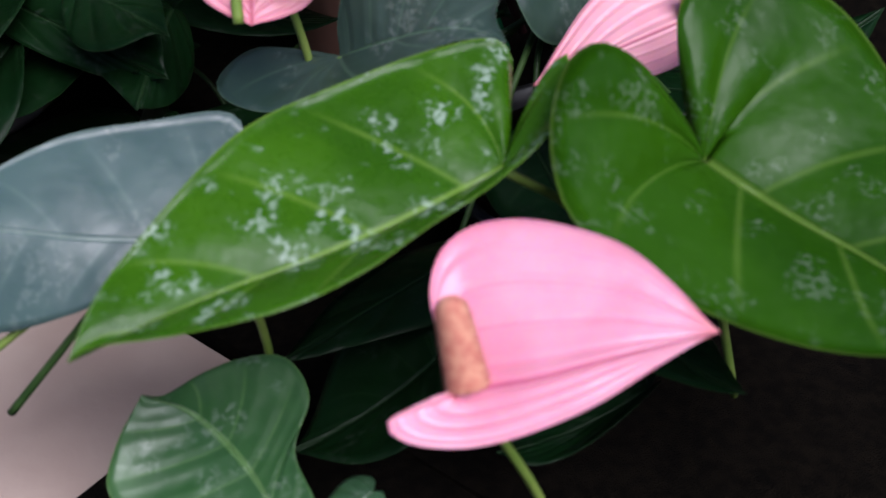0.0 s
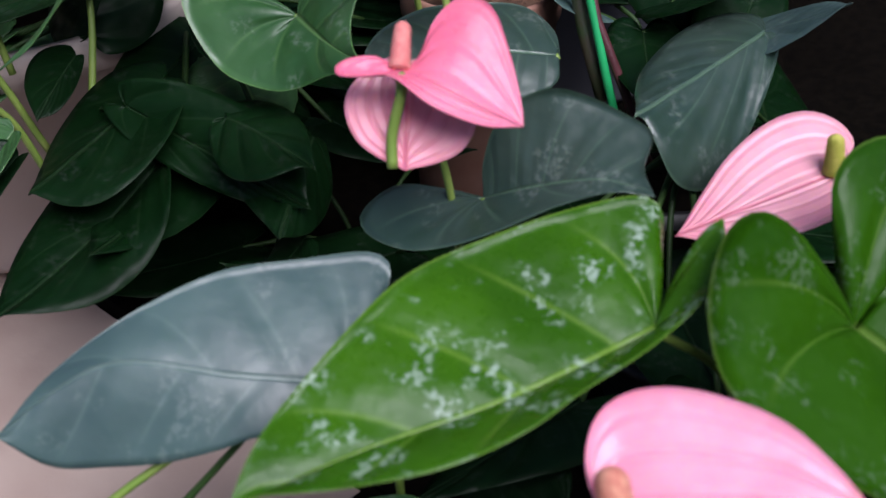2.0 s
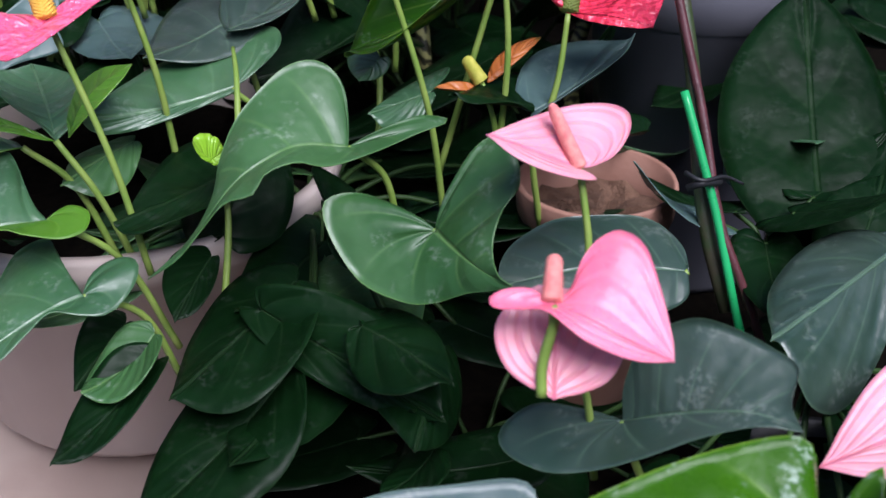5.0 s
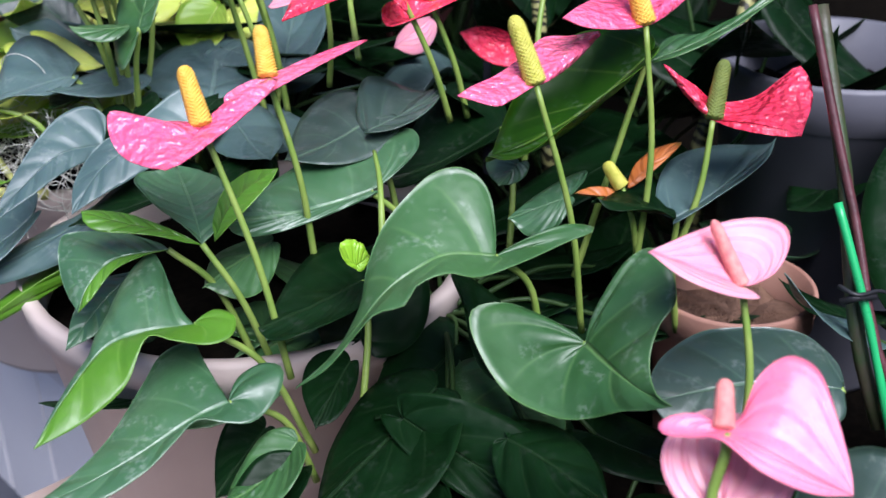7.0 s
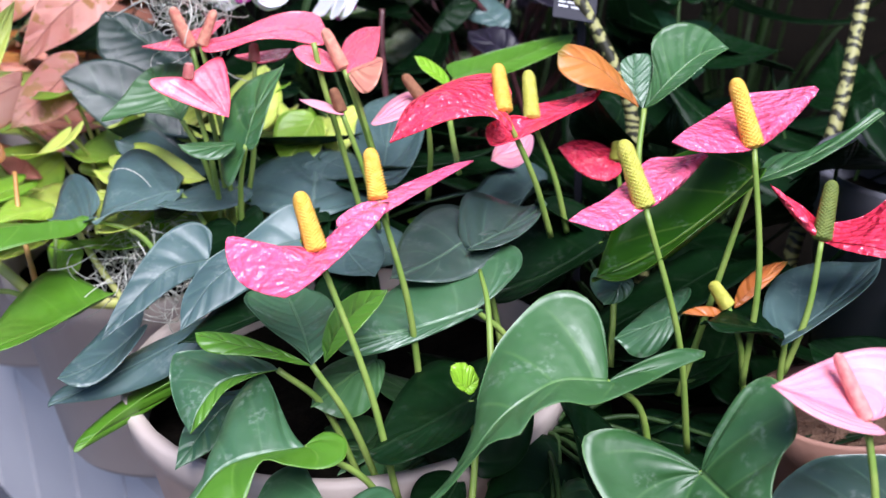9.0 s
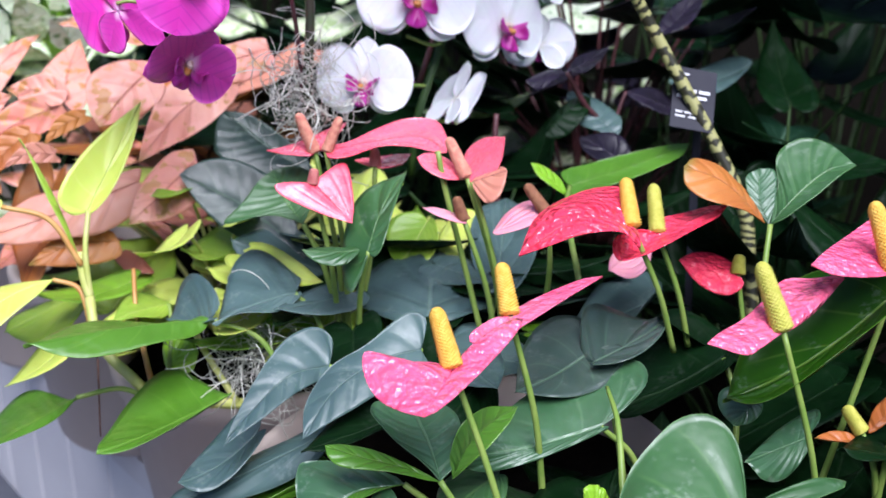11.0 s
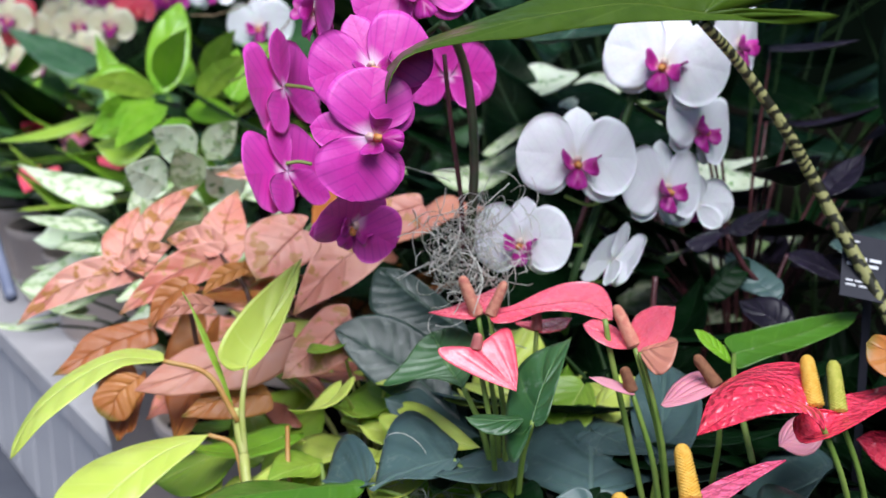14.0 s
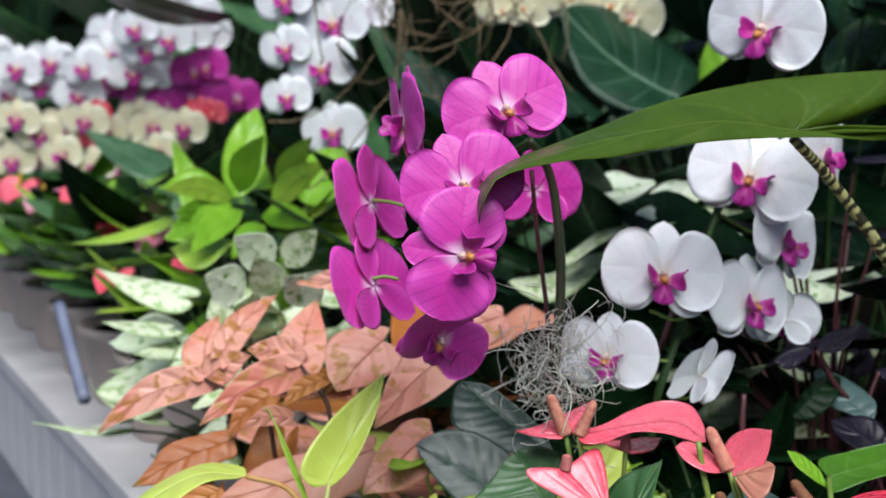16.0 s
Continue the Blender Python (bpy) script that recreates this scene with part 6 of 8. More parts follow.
caladium.shape([(-0.7521, 0.8173, 0.6859), (-0.7676, 0.8058, 0.6730), (-0.7686, 0.7972, 0.6556)], [(-0.7635, 0.8148, 0.6889), (-0.7750, 0.8093, 0.6853), (-0.7848, 0.7999, 0.6726), (-0.7788, 0.7964, 0.6611)], [(-0.7459, 0.8166, 0.6801), (-0.7520, 0.8100, 0.6707), (-0.7581, 0.8013, 0.6569)], RUST, wave=0.04, ridge=0.01)
caladium.shape([(-0.6039, 0.8742, 0.7264), (-0.6207, 0.8545, 0.7092), (-0.6430, 0.8292, 0.6878)], [(-0.6083, 0.8784, 0.7337), (-0.6258, 0.8699, 0.7305), (-0.6408, 0.8480, 0.7097)], [(-0.5923, 0.8694, 0.7155), (-0.5947, 0.8587, 0.7034), (-0.6124, 0.8426, 0.6912)], CALADIUM, wave=0.04, ridge=0.01)
caladium.shape([(-0.5740, 0.9723, 0.7941), (-0.6030, 0.9570, 0.7867), (-0.6455, 0.9402, 0.7837)], [(-0.5798, 0.9763, 0.8024), (-0.6053, 0.9651, 0.7989), (-0.6302, 0.9526, 0.7934)], [(-0.5676, 0.9656, 0.7819), (-0.5913, 0.9491, 0.7705), (-0.6214, 0.9393, 0.7712)], CALADIUM, wave=0.04, ridge=0.01)
caladium.shape([(-0.6554, 0.8359, 0.6728), (-0.6870, 0.8242, 0.6718), (-0.7153, 0.8052, 0.6607)], [(-0.6653, 0.8383, 0.6798), (-0.6970, 0.8266, 0.6788)], [(-0.6527, 0.8284, 0.6626), (-0.6791, 0.8156, 0.6582)], RUST, wave=0.04, ridge=0.01)
caladium.stem([(-0.8068, 0.8967, 0.7460), (-0.7717, 0.8854, 0.7385), (-0.7452, 0.8813, 0.7275), (-0.7352, 0.8768, 0.6876)], 0.0014, 0.0022, BROWNSTALK, name='petiole')
caladium.stem([(-0.7243, 0.9054, 0.7606), (-0.7097, 0.8972, 0.7487), (-0.6943, 0.8886, 0.7336), (-0.6864, 0.8826, 0.6898)], 0.0014, 0.0022, BROWNSTALK, name='petiole')

purple = plant('orchid_plant', (-0.500, 0.860, 0.580), 'magenta purple moth orchid with dark strap leaves', 'orchid')
purple.shape([(-0.5096, 0.8412, 0.6660), (-0.5585, 0.8517, 0.6981), (-0.6092, 0.8532, 0.7211)], [(-0.5116, 0.8377, 0.6629), (-0.5400, 0.8349, 0.6708), (-0.5701, 0.8370, 0.6854), (-0.5916, 0.8431, 0.7016), (-0.6037, 0.8496, 0.7144)], [(-0.5239, 0.8573, 0.6906), (-0.5413, 0.8708, 0.7140), (-0.5682, 0.8727, 0.7278), (-0.5890, 0.8674, 0.7300), (-0.6020, 0.8598, 0.7261)], DUSK, wave=0.01, puff=0.06)
purple.shape([(-0.5130, 0.8916, 0.7104), (-0.5496, 0.8907, 0.7343), (-0.5846, 0.8916, 0.7613)], [(-0.5369, 0.8830, 0.7091), (-0.5683, 0.8782, 0.7213), (-0.5875, 0.8765, 0.7313), (-0.5898, 0.8831, 0.7469), (-0.5885, 0.8881, 0.7567)], [(-0.5270, 0.8962, 0.7299), (-0.5512, 0.8970, 0.7487), (-0.5672, 0.8960, 0.7581)], DUSK, wave=0.01, puff=0.06)
purple.leaf((-0.462, 0.845, 0.635), (-0.559, 0.818, 0.684), (-0.518, 0.865, 0.669), (-0.515, 0.808, 0.656), SLATE, lobe=0.0, thick=0.0015)
purple.stem([(-0.512, 0.819, 0.948), (-0.506, 0.839, 0.931), (-0.501, 0.847, 0.903), (-0.496, 0.840, 0.850), (-0.499, 0.826, 0.778)], 0.003, 0.0034, CANE, name='flower_stem')
purple.stem([(-0.515, 0.836, 0.927), (-0.511, 0.835, 0.882), (-0.504, 0.833, 0.828), (-0.501, 0.826, 0.778)], 0.0016, 0.0016, MAROON, name='support_cane')
orchid_flower(purple, (-0.513, 0.765, 0.971), (0.397, -0.862, 0.315), (-0.420, 0.040, 0.907), 0.0358, PURPLE, MAGENTA)
orchid_flower(purple, (-0.527, 0.720, 0.930), (0.401, -0.877, 0.265), (-0.359, 0.065, 0.931), 0.0335, PURPLE, MAGENTA)
orchid_flower(purple, (-0.520, 0.693, 0.892), (0.437, -0.881, 0.179), (-0.942, -0.273, 0.192), 0.0348, PURPLE, MAGENTA)
orchid_flower(purple, (-0.621, 0.807, 0.905), (-0.942, 0.121, -0.253), (-0.317, 0.064, 0.993), 0.0415, PURPLE, MAGENTA)
orchid_flower(purple, (-0.610, 0.780, 0.853), (-0.907, 0.168, -0.361), (-0.222, 0.095, 0.991), 0.0394, PURPLE, MAGENTA)
orchid_flower(purple, (-0.591, 0.795, 0.962), (-0.819, -0.550, -0.040), (0.110, 0.206, 0.984), 0.0370, PURPLE, MAGENTA)
orchid_flower(purple, (-0.562, 0.780, 0.821), (0.330, -0.840, -0.360), (0.265, 0.190, 0.586), 0.0320, PURPLE, MAGENTA, fold=0.55, side_open=0.8)
orchid_flower(purple, (-0.525, 0.882, 0.907), (-0.033, 1.046, -0.068), (-0.032, 0.158, 0.987), 0.0310, PURPLE, MAGENTA)
purple.stem([(-0.588, 0.807, 0.902), (-0.602, 0.803, 0.907), (-0.619, 0.808, 0.908)], 0.0013, 0.0013, STALK, name='pedicel')
purple.stem([(-0.594, 0.787, 0.858), (-0.602, 0.784, 0.860), (-0.610, 0.781, 0.859)], 0.0013, 0.0013, STALK, name='pedicel')
purple.stem([(-0.573, 0.779, 0.838), (-0.575, 0.780, 0.843), (-0.576, 0.780, 0.847)], 0.0013, 0.0013, STALK, name='pedicel')
purple.stem([(-0.513, 0.819, 0.948), (-0.537, 0.829, 0.932), (-0.572, 0.836, 0.915), (-0.591, 0.825, 0.889), (-0.592, 0.810, 0.864)], 0.0018, 0.0012, STALKDARK, name='flower_stem')

white = plant('orchid_plant', (-0.400, 0.960, 0.580), 'white moth orchid with magenta lips on an arching stem', 'orchid')
orchid_flower(white, (-0.439, 0.922, 0.843), (0.352, -0.892, 0.284), (0.030, 0.202, 0.979), 0.0413, WHITE, MAGENTA)
orchid_flower(white, (-0.380, 0.979, 0.814), (0.763, -0.621, 0.178), (0.030, 0.202, 0.979), 0.0380, WHITE, MAGENTA)
orchid_flower(white, (-0.476, 0.899, 0.785), (-0.072, -0.974, 0.213), (0.030, 0.202, 0.979), 0.0339, WHITE, MAGENTA)
orchid_flower(white, (-0.384, 0.994, 0.908), (0.066, -0.966, 0.252), (0.227, 0.260, 0.939), 0.0444, WHITE, MAGENTA)
orchid_flower(white, (-0.357, 1.015, 0.856), (0.865, -0.487, 0.122), (0.323, 0.284, 0.903), 0.0379, WHITE, MAGENTA)
orchid_flower(white, (-0.332, 1.077, 0.918), (0.983, -0.418, -0.002), (-0.032, 0.158, 0.987), 0.0367, WHITE, MAGENTA)
orchid_flower(white, (-0.380, 1.036, 1.020), (-0.314, -0.954, 0.042), (0.300, 0.269, 0.980), 0.0440, WHITE, MAGENTA)
orchid_flower(white, (-0.412, 0.928, 0.766), (0.649, 0.392, -0.548), (-0.286, -0.030, 1.009), 0.0313, WHITE, MAGENTA)
orchid_flower(white, (-0.359, 1.025, 0.791), (-0.128, 1.014, -0.066), (-0.032, 0.158, 0.987), 0.0269, WHITE, MAGENTA)
white.stem([(-0.400, 1.036, 0.936), (-0.405, 1.006, 0.894), (-0.421, 0.980, 0.836), (-0.429, 0.961, 0.800), (-0.444, 0.936, 0.748), (-0.450, 0.937, 0.703)], 0.003, 0.0034, STALKDARK, name='flower_stem')
white.stem([(-0.428, 0.961, 0.803), (-0.435, 0.948, 0.804), (-0.450, 0.934, 0.813)], 0.0014, 0.0014, STALK, name='pedicel')
white.stem([(-0.438, 0.942, 0.773), (-0.449, 0.928, 0.777), (-0.463, 0.914, 0.783)], 0.0014, 0.0014, STALK, name='pedicel')
white.stem([(-0.434, 0.939, 0.747), (-0.422, 0.932, 0.748), (-0.409, 0.928, 0.757)], 0.0014, 0.0014, STALK, name='pedicel')
white.stem([(-0.407, 1.003, 0.877), (-0.392, 1.006, 0.868), (-0.375, 1.010, 0.859)], 0.0014, 0.0014, STALK, name='pedicel')
white.stem([(-0.374, 1.044, 0.931), (-0.391, 1.035, 0.909), (-0.427, 1.011, 0.844), (-0.452, 0.978, 0.763)], 0.002, 0.0025, MAROON, name='support_cane')

zebra = plant('alocasia_plant', (-0.060, 0.900, 0.550), 'tall alocasia with zebra-striped stalks and long arrow leaves', 'alocasia')
zebra.stem([(-0.348, 0.874, 0.946), (-0.324, 0.893, 0.917), (-0.290, 0.907, 0.868), (-0.262, 0.917, 0.818), (-0.200, 0.898, 0.711), (-0.189, 0.884, 0.661), (-0.180, 0.855, 0.569)], 0.0036, 0.006, ZEBRA, name='petiole', count=30)
zebra.stem([(-0.002, 1.030, 0.795), (-0.014, 1.009, 0.751), (-0.029, 0.974, 0.675), (-0.048, 0.943, 0.611), (-0.066, 0.917, 0.559), (-0.063, 0.906, 0.480)], 0.0055, 0.0065, ZEBRA, name='petiole', count=30)
zebra.shape([(-0.3477, 0.8749, 0.9509), (-0.3907, 0.8324, 0.9594), (-0.4358, 0.7820, 0.9546), (-0.4740, 0.7358, 0.9476), (-0.4977, 0.7044, 0.9392), (-0.5068, 0.6897, 0.9263), (-0.5069, 0.6861, 0.9119)], [(-0.3245, 0.9331, 0.9627), (-0.2834, 0.9742, 0.9737), (-0.2521, 1.0050, 0.9840), (-0.3068, 0.9553, 0.9875), (-0.3506, 0.9128, 0.9852), (-0.3848, 0.8776, 0.9806), (-0.4265, 0.8321, 0.9718), (-0.4561, 0.7971, 0.9606), (-0.4839, 0.7628, 0.9498), (-0.5048, 0.7357, 0.9409), (-0.5165, 0.7183, 0.9285)], [(-0.3232, 0.8868, 0.9538), (-0.2836, 0.9246, 0.9506), (-0.2571, 0.9483, 0.9445), (-0.2907, 0.9160, 0.9425), (-0.3264, 0.8819, 0.9460), (-0.3602, 0.8481, 0.9480), (-0.3921, 0.8146, 0.9485), (-0.4191, 0.7847, 0.9469), (-0.4445, 0.7549, 0.9435), (-0.4658, 0.7294, 0.9433), (-0.4859, 0.7038, 0.9406), (-0.4977, 0.6874, 0.9358), (-0.5024, 0.6783, 0.9230)], ALOCASIA, wave=0.02, puff=0.05)

staked = plant('orchid_plant', (0.029, 0.614, 0.560), 'orchid tied to a green stake with broad dark strap leaves', 'orchid')
staked.stem([(-0.047, 0.646, 0.757), (-0.039, 0.632, 0.725), (-0.029, 0.615, 0.687), (-0.020, 0.599, 0.654), (-0.010, 0.573, 0.605), (0.007, 0.559, 0.566), (0.026, 0.557, 0.517)], 0.0024, 0.0026, MAROON, name='flower_stem')
staked.stem([(-0.041, 0.656, 0.754), (-0.034, 0.637, 0.718), (-0.026, 0.615, 0.676), (-0.023, 0.605, 0.651), (-0.016, 0.581, 0.600), (-0.002, 0.564, 0.555)], 0.0042, 0.0042, CANE, name='flower_stem')
staked.stem([(-0.031, 0.601, 0.667), (-0.023, 0.589, 0.643), (-0.011, 0.572, 0.605), (0.000, 0.557, 0.563), (0.017, 0.552, 0.509)], 0.0024, 0.0024, STAKE, name='stake')
staked.stem([(-0.030, 0.578, 0.631), (-0.022, 0.571, 0.630), (-0.009, 0.580, 0.628), (0.003, 0.588, 0.620)], 0.0014, 0.0008, TIE, name='tie')
staked.stem([(-0.028, 0.576, 0.623), (-0.022, 0.572, 0.628), (-0.011, 0.580, 0.625)], 0.0022, 0.0022, TIE, name='tie')
staked.leaf((0.058, 0.595, 0.559), (0.068, 0.773, 0.670), (0.006, 0.680, 0.613), (0.111, 0.687, 0.615), DARK, lobe=0.0, thick=0.002, wave=0.0)
staked.leaf((0.064, 0.576, 0.565), (0.095, 0.643, 0.600), (0.051, 0.610, 0.587), (0.101, 0.608, 0.579), DARK, lobe=0.0, thick=0.002)
bush(staked, 7, 0.05, 0.09, [DARK, SLATE], 31, high=0.05)

vari = plant('syngonium_plant', (-0.921, 1.179, 0.560), 'cream and green variegated foliage plant', 'foliage plant')
bush(vari, 26, 0.13, 0.1, [VARIEGATED], 3, high=0.23, rise=0.7, slim=0.62)
vari.leaf((-1.003, 1.200, 0.707), (-1.114, 1.213, 0.685), (-1.061, 1.214, 0.711), (-1.030, 1.166, 0.687), PALE, lobe=0.1)
vari.shape([(-0.8286, 1.0733, 0.8072), (-0.8377, 1.0537, 0.8270), (-0.8487, 1.0325, 0.8424)], [(-0.8403, 1.0603, 0.8035), (-0.8475, 1.0474, 0.8127), (-0.8489, 1.0380, 0.8297)], [(-0.8236, 1.0711, 0.8278), (-0.8279, 1.0600, 0.8413), (-0.8392, 1.0443, 0.8438)], PALE, wave=0.02)
vari.shape([(-0.8183, 1.0764, 0.8070), (-0.7980, 1.0663, 0.8290), (-0.7745, 1.0564, 0.8474)], [(-0.8209, 1.0712, 0.8247), (-0.8102, 1.0649, 0.8389), (-0.7903, 1.0597, 0.8454)], [(-0.8002, 1.0736, 0.8078), (-0.7857, 1.0678, 0.8190), (-0.7782, 1.0611, 0.8355)], VARIEGATED, wave=0.02)
vari.shape([(-0.8531, 1.0598, 0.7816), (-0.8620, 1.0392, 0.7966), (-0.8719, 1.0172, 0.8075)], [(-0.8627, 1.0464, 0.7734), (-0.8693, 1.0329, 0.7793), (-0.8714, 1.0230, 0.7951)], [(-0.8504, 1.0570, 0.8028), (-0.8548, 1.0454, 0.8140), (-0.8643, 1.0292, 0.8122)], PALE, wave=0.02)
vari.shape([(-0.8273, 1.0670, 0.7784), (-0.8260, 1.0516, 0.8026), (-0.8280, 1.0346, 0.8243)], [(-0.8396, 1.0555, 0.7822), (-0.8416, 1.0451, 0.7953), (-0.8346, 1.0384, 0.8123)], [(-0.8130, 1.0666, 0.7946), (-0.8103, 1.0581, 0.8098), (-0.8191, 1.0448, 0.8195)], VARIEGATED, wave=0.02)
vari.shape([(-0.8063, 1.0715, 0.7701), (-0.7874, 1.0609, 0.7918), (-0.7654, 1.0505, 0.8103)], [(-0.8097, 1.0659, 0.7874), (-0.7998, 1.0594, 0.8015), (-0.7807, 1.0539, 0.8081)], [(-0.7886, 1.0686, 0.7710), (-0.7749, 1.0625, 0.7822), (-0.7684, 1.0555, 0.7985)], PALE, wave=0.02)
vari.shape([(-0.8629, 1.0544, 0.7713), (-0.8661, 1.0321, 0.7716), (-0.8677, 1.0097, 0.7695)], [(-0.8590, 1.0443, 0.7595), (-0.8598, 1.0306, 0.7572), (-0.8641, 1.0179, 0.7635)], [(-0.8697, 1.0467, 0.7840), (-0.8724, 1.0335, 0.7861), (-0.8704, 1.0194, 0.7778)], VARIEGATED, wave=0.02)
vari.shape([(-0.7963, 1.0758, 0.7751), (-0.7972, 1.0579, 0.7918), (-0.7999, 1.0390, 0.8060)], [(-0.8057, 1.0639, 0.7736), (-0.8081, 1.0522, 0.7818), (-0.8040, 1.0439, 0.7956)], [(-0.7872, 1.0736, 0.7906), (-0.7864, 1.0636, 0.8018), (-0.7933, 1.0495, 0.8055)], PALE, wave=0.02)
vari.leaf((-0.993, 1.147, 0.686), (-1.055, 1.100, 0.658), (-1.050, 1.158, 0.677), (-0.999, 1.098, 0.662), VARIEGATED, lobe=0.1)
vari.leaf((-0.848, 1.002, 0.679), (-0.871, 0.968, 0.655), (-0.868, 1.005, 0.676), (-0.847, 0.976, 0.654), VARIEGATED, lobe=0.1)
vari.leaf((-0.866, 1.082, 0.682), (-0.893, 1.019, 0.681), (-0.887, 1.076, 0.688), (-0.863, 1.028, 0.675), VARIEGATED, lobe=0.1)

springy = plant('peace_lily_plant', (-1.070, 1.526, 0.560), 'fresh yellow-green leafy plant', 'foliage plant')
bush(springy, 30, 0.16, 0.15, [SPRING, LIMEDEEP], 8, high=0.3, rise=0.8, slim=0.36, lobe=0.05)
springy.leaf((-1.073, 1.464, 0.822), (-1.080, 1.545, 0.936), (-1.107, 1.493, 0.871), (-1.049, 1.500, 0.864), SPRING, lobe=0.05)
springy.shape([(-1.0346, 1.3799, 0.8306), (-1.0564, 1.3349, 0.8504), (-1.0775, 1.2861, 0.8527)], [(-1.0445, 1.3593, 0.8290), (-1.0577, 1.3314, 0.8367), (-1.0698, 1.3043, 0.8471)], [(-1.0423, 1.3654, 0.8524), (-1.0552, 1.3385, 0.8641), (-1.0686, 1.3079, 0.8605)], LIMEDEEP, wave=0.02)
springy.shape([(-1.0344, 1.3789, 0.8258), (-1.0566, 1.3270, 0.8167), (-1.0673, 1.2754, 0.7929)], [(-1.0372, 1.3575, 0.8117), (-1.0479, 1.3263, 0.8022), (-1.0601, 1.2957, 0.7970)], [(-1.0521, 1.3587, 0.8363), (-1.0653, 1.3277, 0.8311), (-1.0686, 1.2963, 0.8112)], SPRING, wave=0.02)
springy.shape([(-1.0269, 1.3838, 0.8372), (-1.0025, 1.3582, 0.8794), (-0.9646, 1.3350, 0.9138)], [(-1.0332, 1.3702, 0.8610), (-1.0193, 1.3547, 0.8864), (-0.9896, 1.3423, 0.9044)], [(-1.0044, 1.3763, 0.8491), (-0.9856, 1.3618, 0.8724), (-0.9730, 1.3458, 0.8975)], SPRING, wave=0.02)
springy.shape([(-0.9876, 1.3917, 0.8194), (-0.9439, 1.3713, 0.8582), (-0.8902, 1.3504, 0.8821)], [(-0.9808, 1.3833, 0.8477), (-0.9549, 1.3709, 0.8710), (-0.9182, 1.3586, 0.8806)], [(-0.9619, 1.3840, 0.8259), (-0.9328, 1.3717, 0.8454), (-0.9074, 1.3590, 0.8680)], LIMEDEEP, wave=0.02)
springy.shape([(-1.0004, 1.3855, 0.8095), (-0.9489, 1.3596, 0.8147), (-0.9007, 1.3298, 0.8073)], [(-0.9778, 1.3790, 0.8256), (-0.9471, 1.3636, 0.8293), (-0.9187, 1.3441, 0.8189)], [(-0.9810, 1.3723, 0.8007), (-0.9507, 1.3557, 0.8001), (-0.9205, 1.3403, 0.8046)], SPRING, wave=0.02)
springy.shape([(-1.0207, 1.3809, 0.8167), (-1.0362, 1.3301, 0.8032), (-1.0396, 1.2804, 0.7782)], [(-1.0196, 1.3607, 0.8021), (-1.0259, 1.3304, 0.7907), (-1.0346, 1.3003, 0.7833)], [(-1.0372, 1.3603, 0.8234), (-1.0465, 1.3299, 0.8157), (-1.0447, 1.3001, 0.7957)], SPRING, wave=0.02)
springy.shape([(-0.9751, 1.3994, 0.8361), (-0.9493, 1.3743, 0.8781), (-0.9104, 1.3511, 0.9114)], [(-0.9791, 1.3867, 0.8603), (-0.9642, 1.3714, 0.8855), (-0.9348, 1.3587, 0.9027)], [(-0.9536, 1.3916, 0.8477), (-0.9344, 1.3771, 0.8707), (-0.9201, 1.3615, 0.8954)], LIMEDEEP, wave=0.02)
springy.shape([(-1.0537, 1.3702, 0.8141), (-1.0580, 1.3284, 0.8244), (-1.0606, 1.2849, 0.8248)], [(-1.0552, 1.3513, 0.8087), (-1.0575, 1.3256, 0.8119), (-1.0595, 1.3011, 0.8196)], [(-1.0562, 1.3560, 0.8301), (-1.0586, 1.3311, 0.8369), (-1.0600, 1.3038, 0.8319)], SPRING, wave=0.02)
springy.shape([(-0.9933, 1.3853, 0.7992), (-0.9973, 1.3388, 0.7892), (-0.9922, 1.2936, 0.7721)], [(-0.9869, 1.3672, 0.7870), (-0.9865, 1.3396, 0.7785), (-0.9900, 1.3119, 0.7745)], [(-1.0052, 1.3658, 0.8052), (-1.0081, 1.3380, 0.7999), (-1.0006, 1.3111, 0.7850)], SPRING, wave=0.02)
springy.leaf((-1.066, 1.466, 0.822), (-1.172, 1.433, 0.839), (-1.143, 1.486, 0.841), (-1.107, 1.421, 0.827), SPRING, lobe=0.0)
springy.leaf((-1.070, 1.411, 0.821), (-1.110, 1.339, 0.788), (-1.115, 1.405, 0.810), (-1.070, 1.352, 0.787), SPRING, lobe=0.05)
springy.leaf((-0.989, 1.491, 0.813), (-0.961, 1.564, 0.878), (-1.015, 1.533, 0.861), (-0.940, 1.510, 0.834), SPRING, lobe=0.1)
springy.leaf((-1.024, 1.366, 0.779), (-1.082, 1.304, 0.780), (-1.074, 1.373, 0.794), (-1.038, 1.306, 0.771), LIMEDEEP, lobe=0.05)

broad = plant('foliage_plant', (-1.392, 1.870, 0.560), 'dark broad-leaved plant in a white pot', 'foliage plant')
bush(broad, 8, 0.16, 0.2, [BLUE, GREEN, DARK], 14, high=0.3, rise=0.7, slim=0.5, lobe=0.1)

farred0 = plant('anthurium_plant', (-1.344, 1.735, 0.540), 'red anthurium with dense green leaves in a pale pot', 'anthurium', 'far red anthuriums')
bush(farred0, 44, 0.14, 0.1, [GREEN, FRESHDARK, SPRING, GREEN, FRESHDARK], 40, high=0.22, rise=0.6, low=0.03)

farred1 = plant('anthurium_plant', (-1.523, 1.895, 0.540), 'red anthurium with dense green leaves in a pale pot', 'anthurium', 'far red anthuriums')
bush(farred1, 44, 0.14, 0.1, [GREEN, FRESHDARK, SPRING, GREEN, FRESHDARK], 41, high=0.22, rise=0.6, low=0.03)

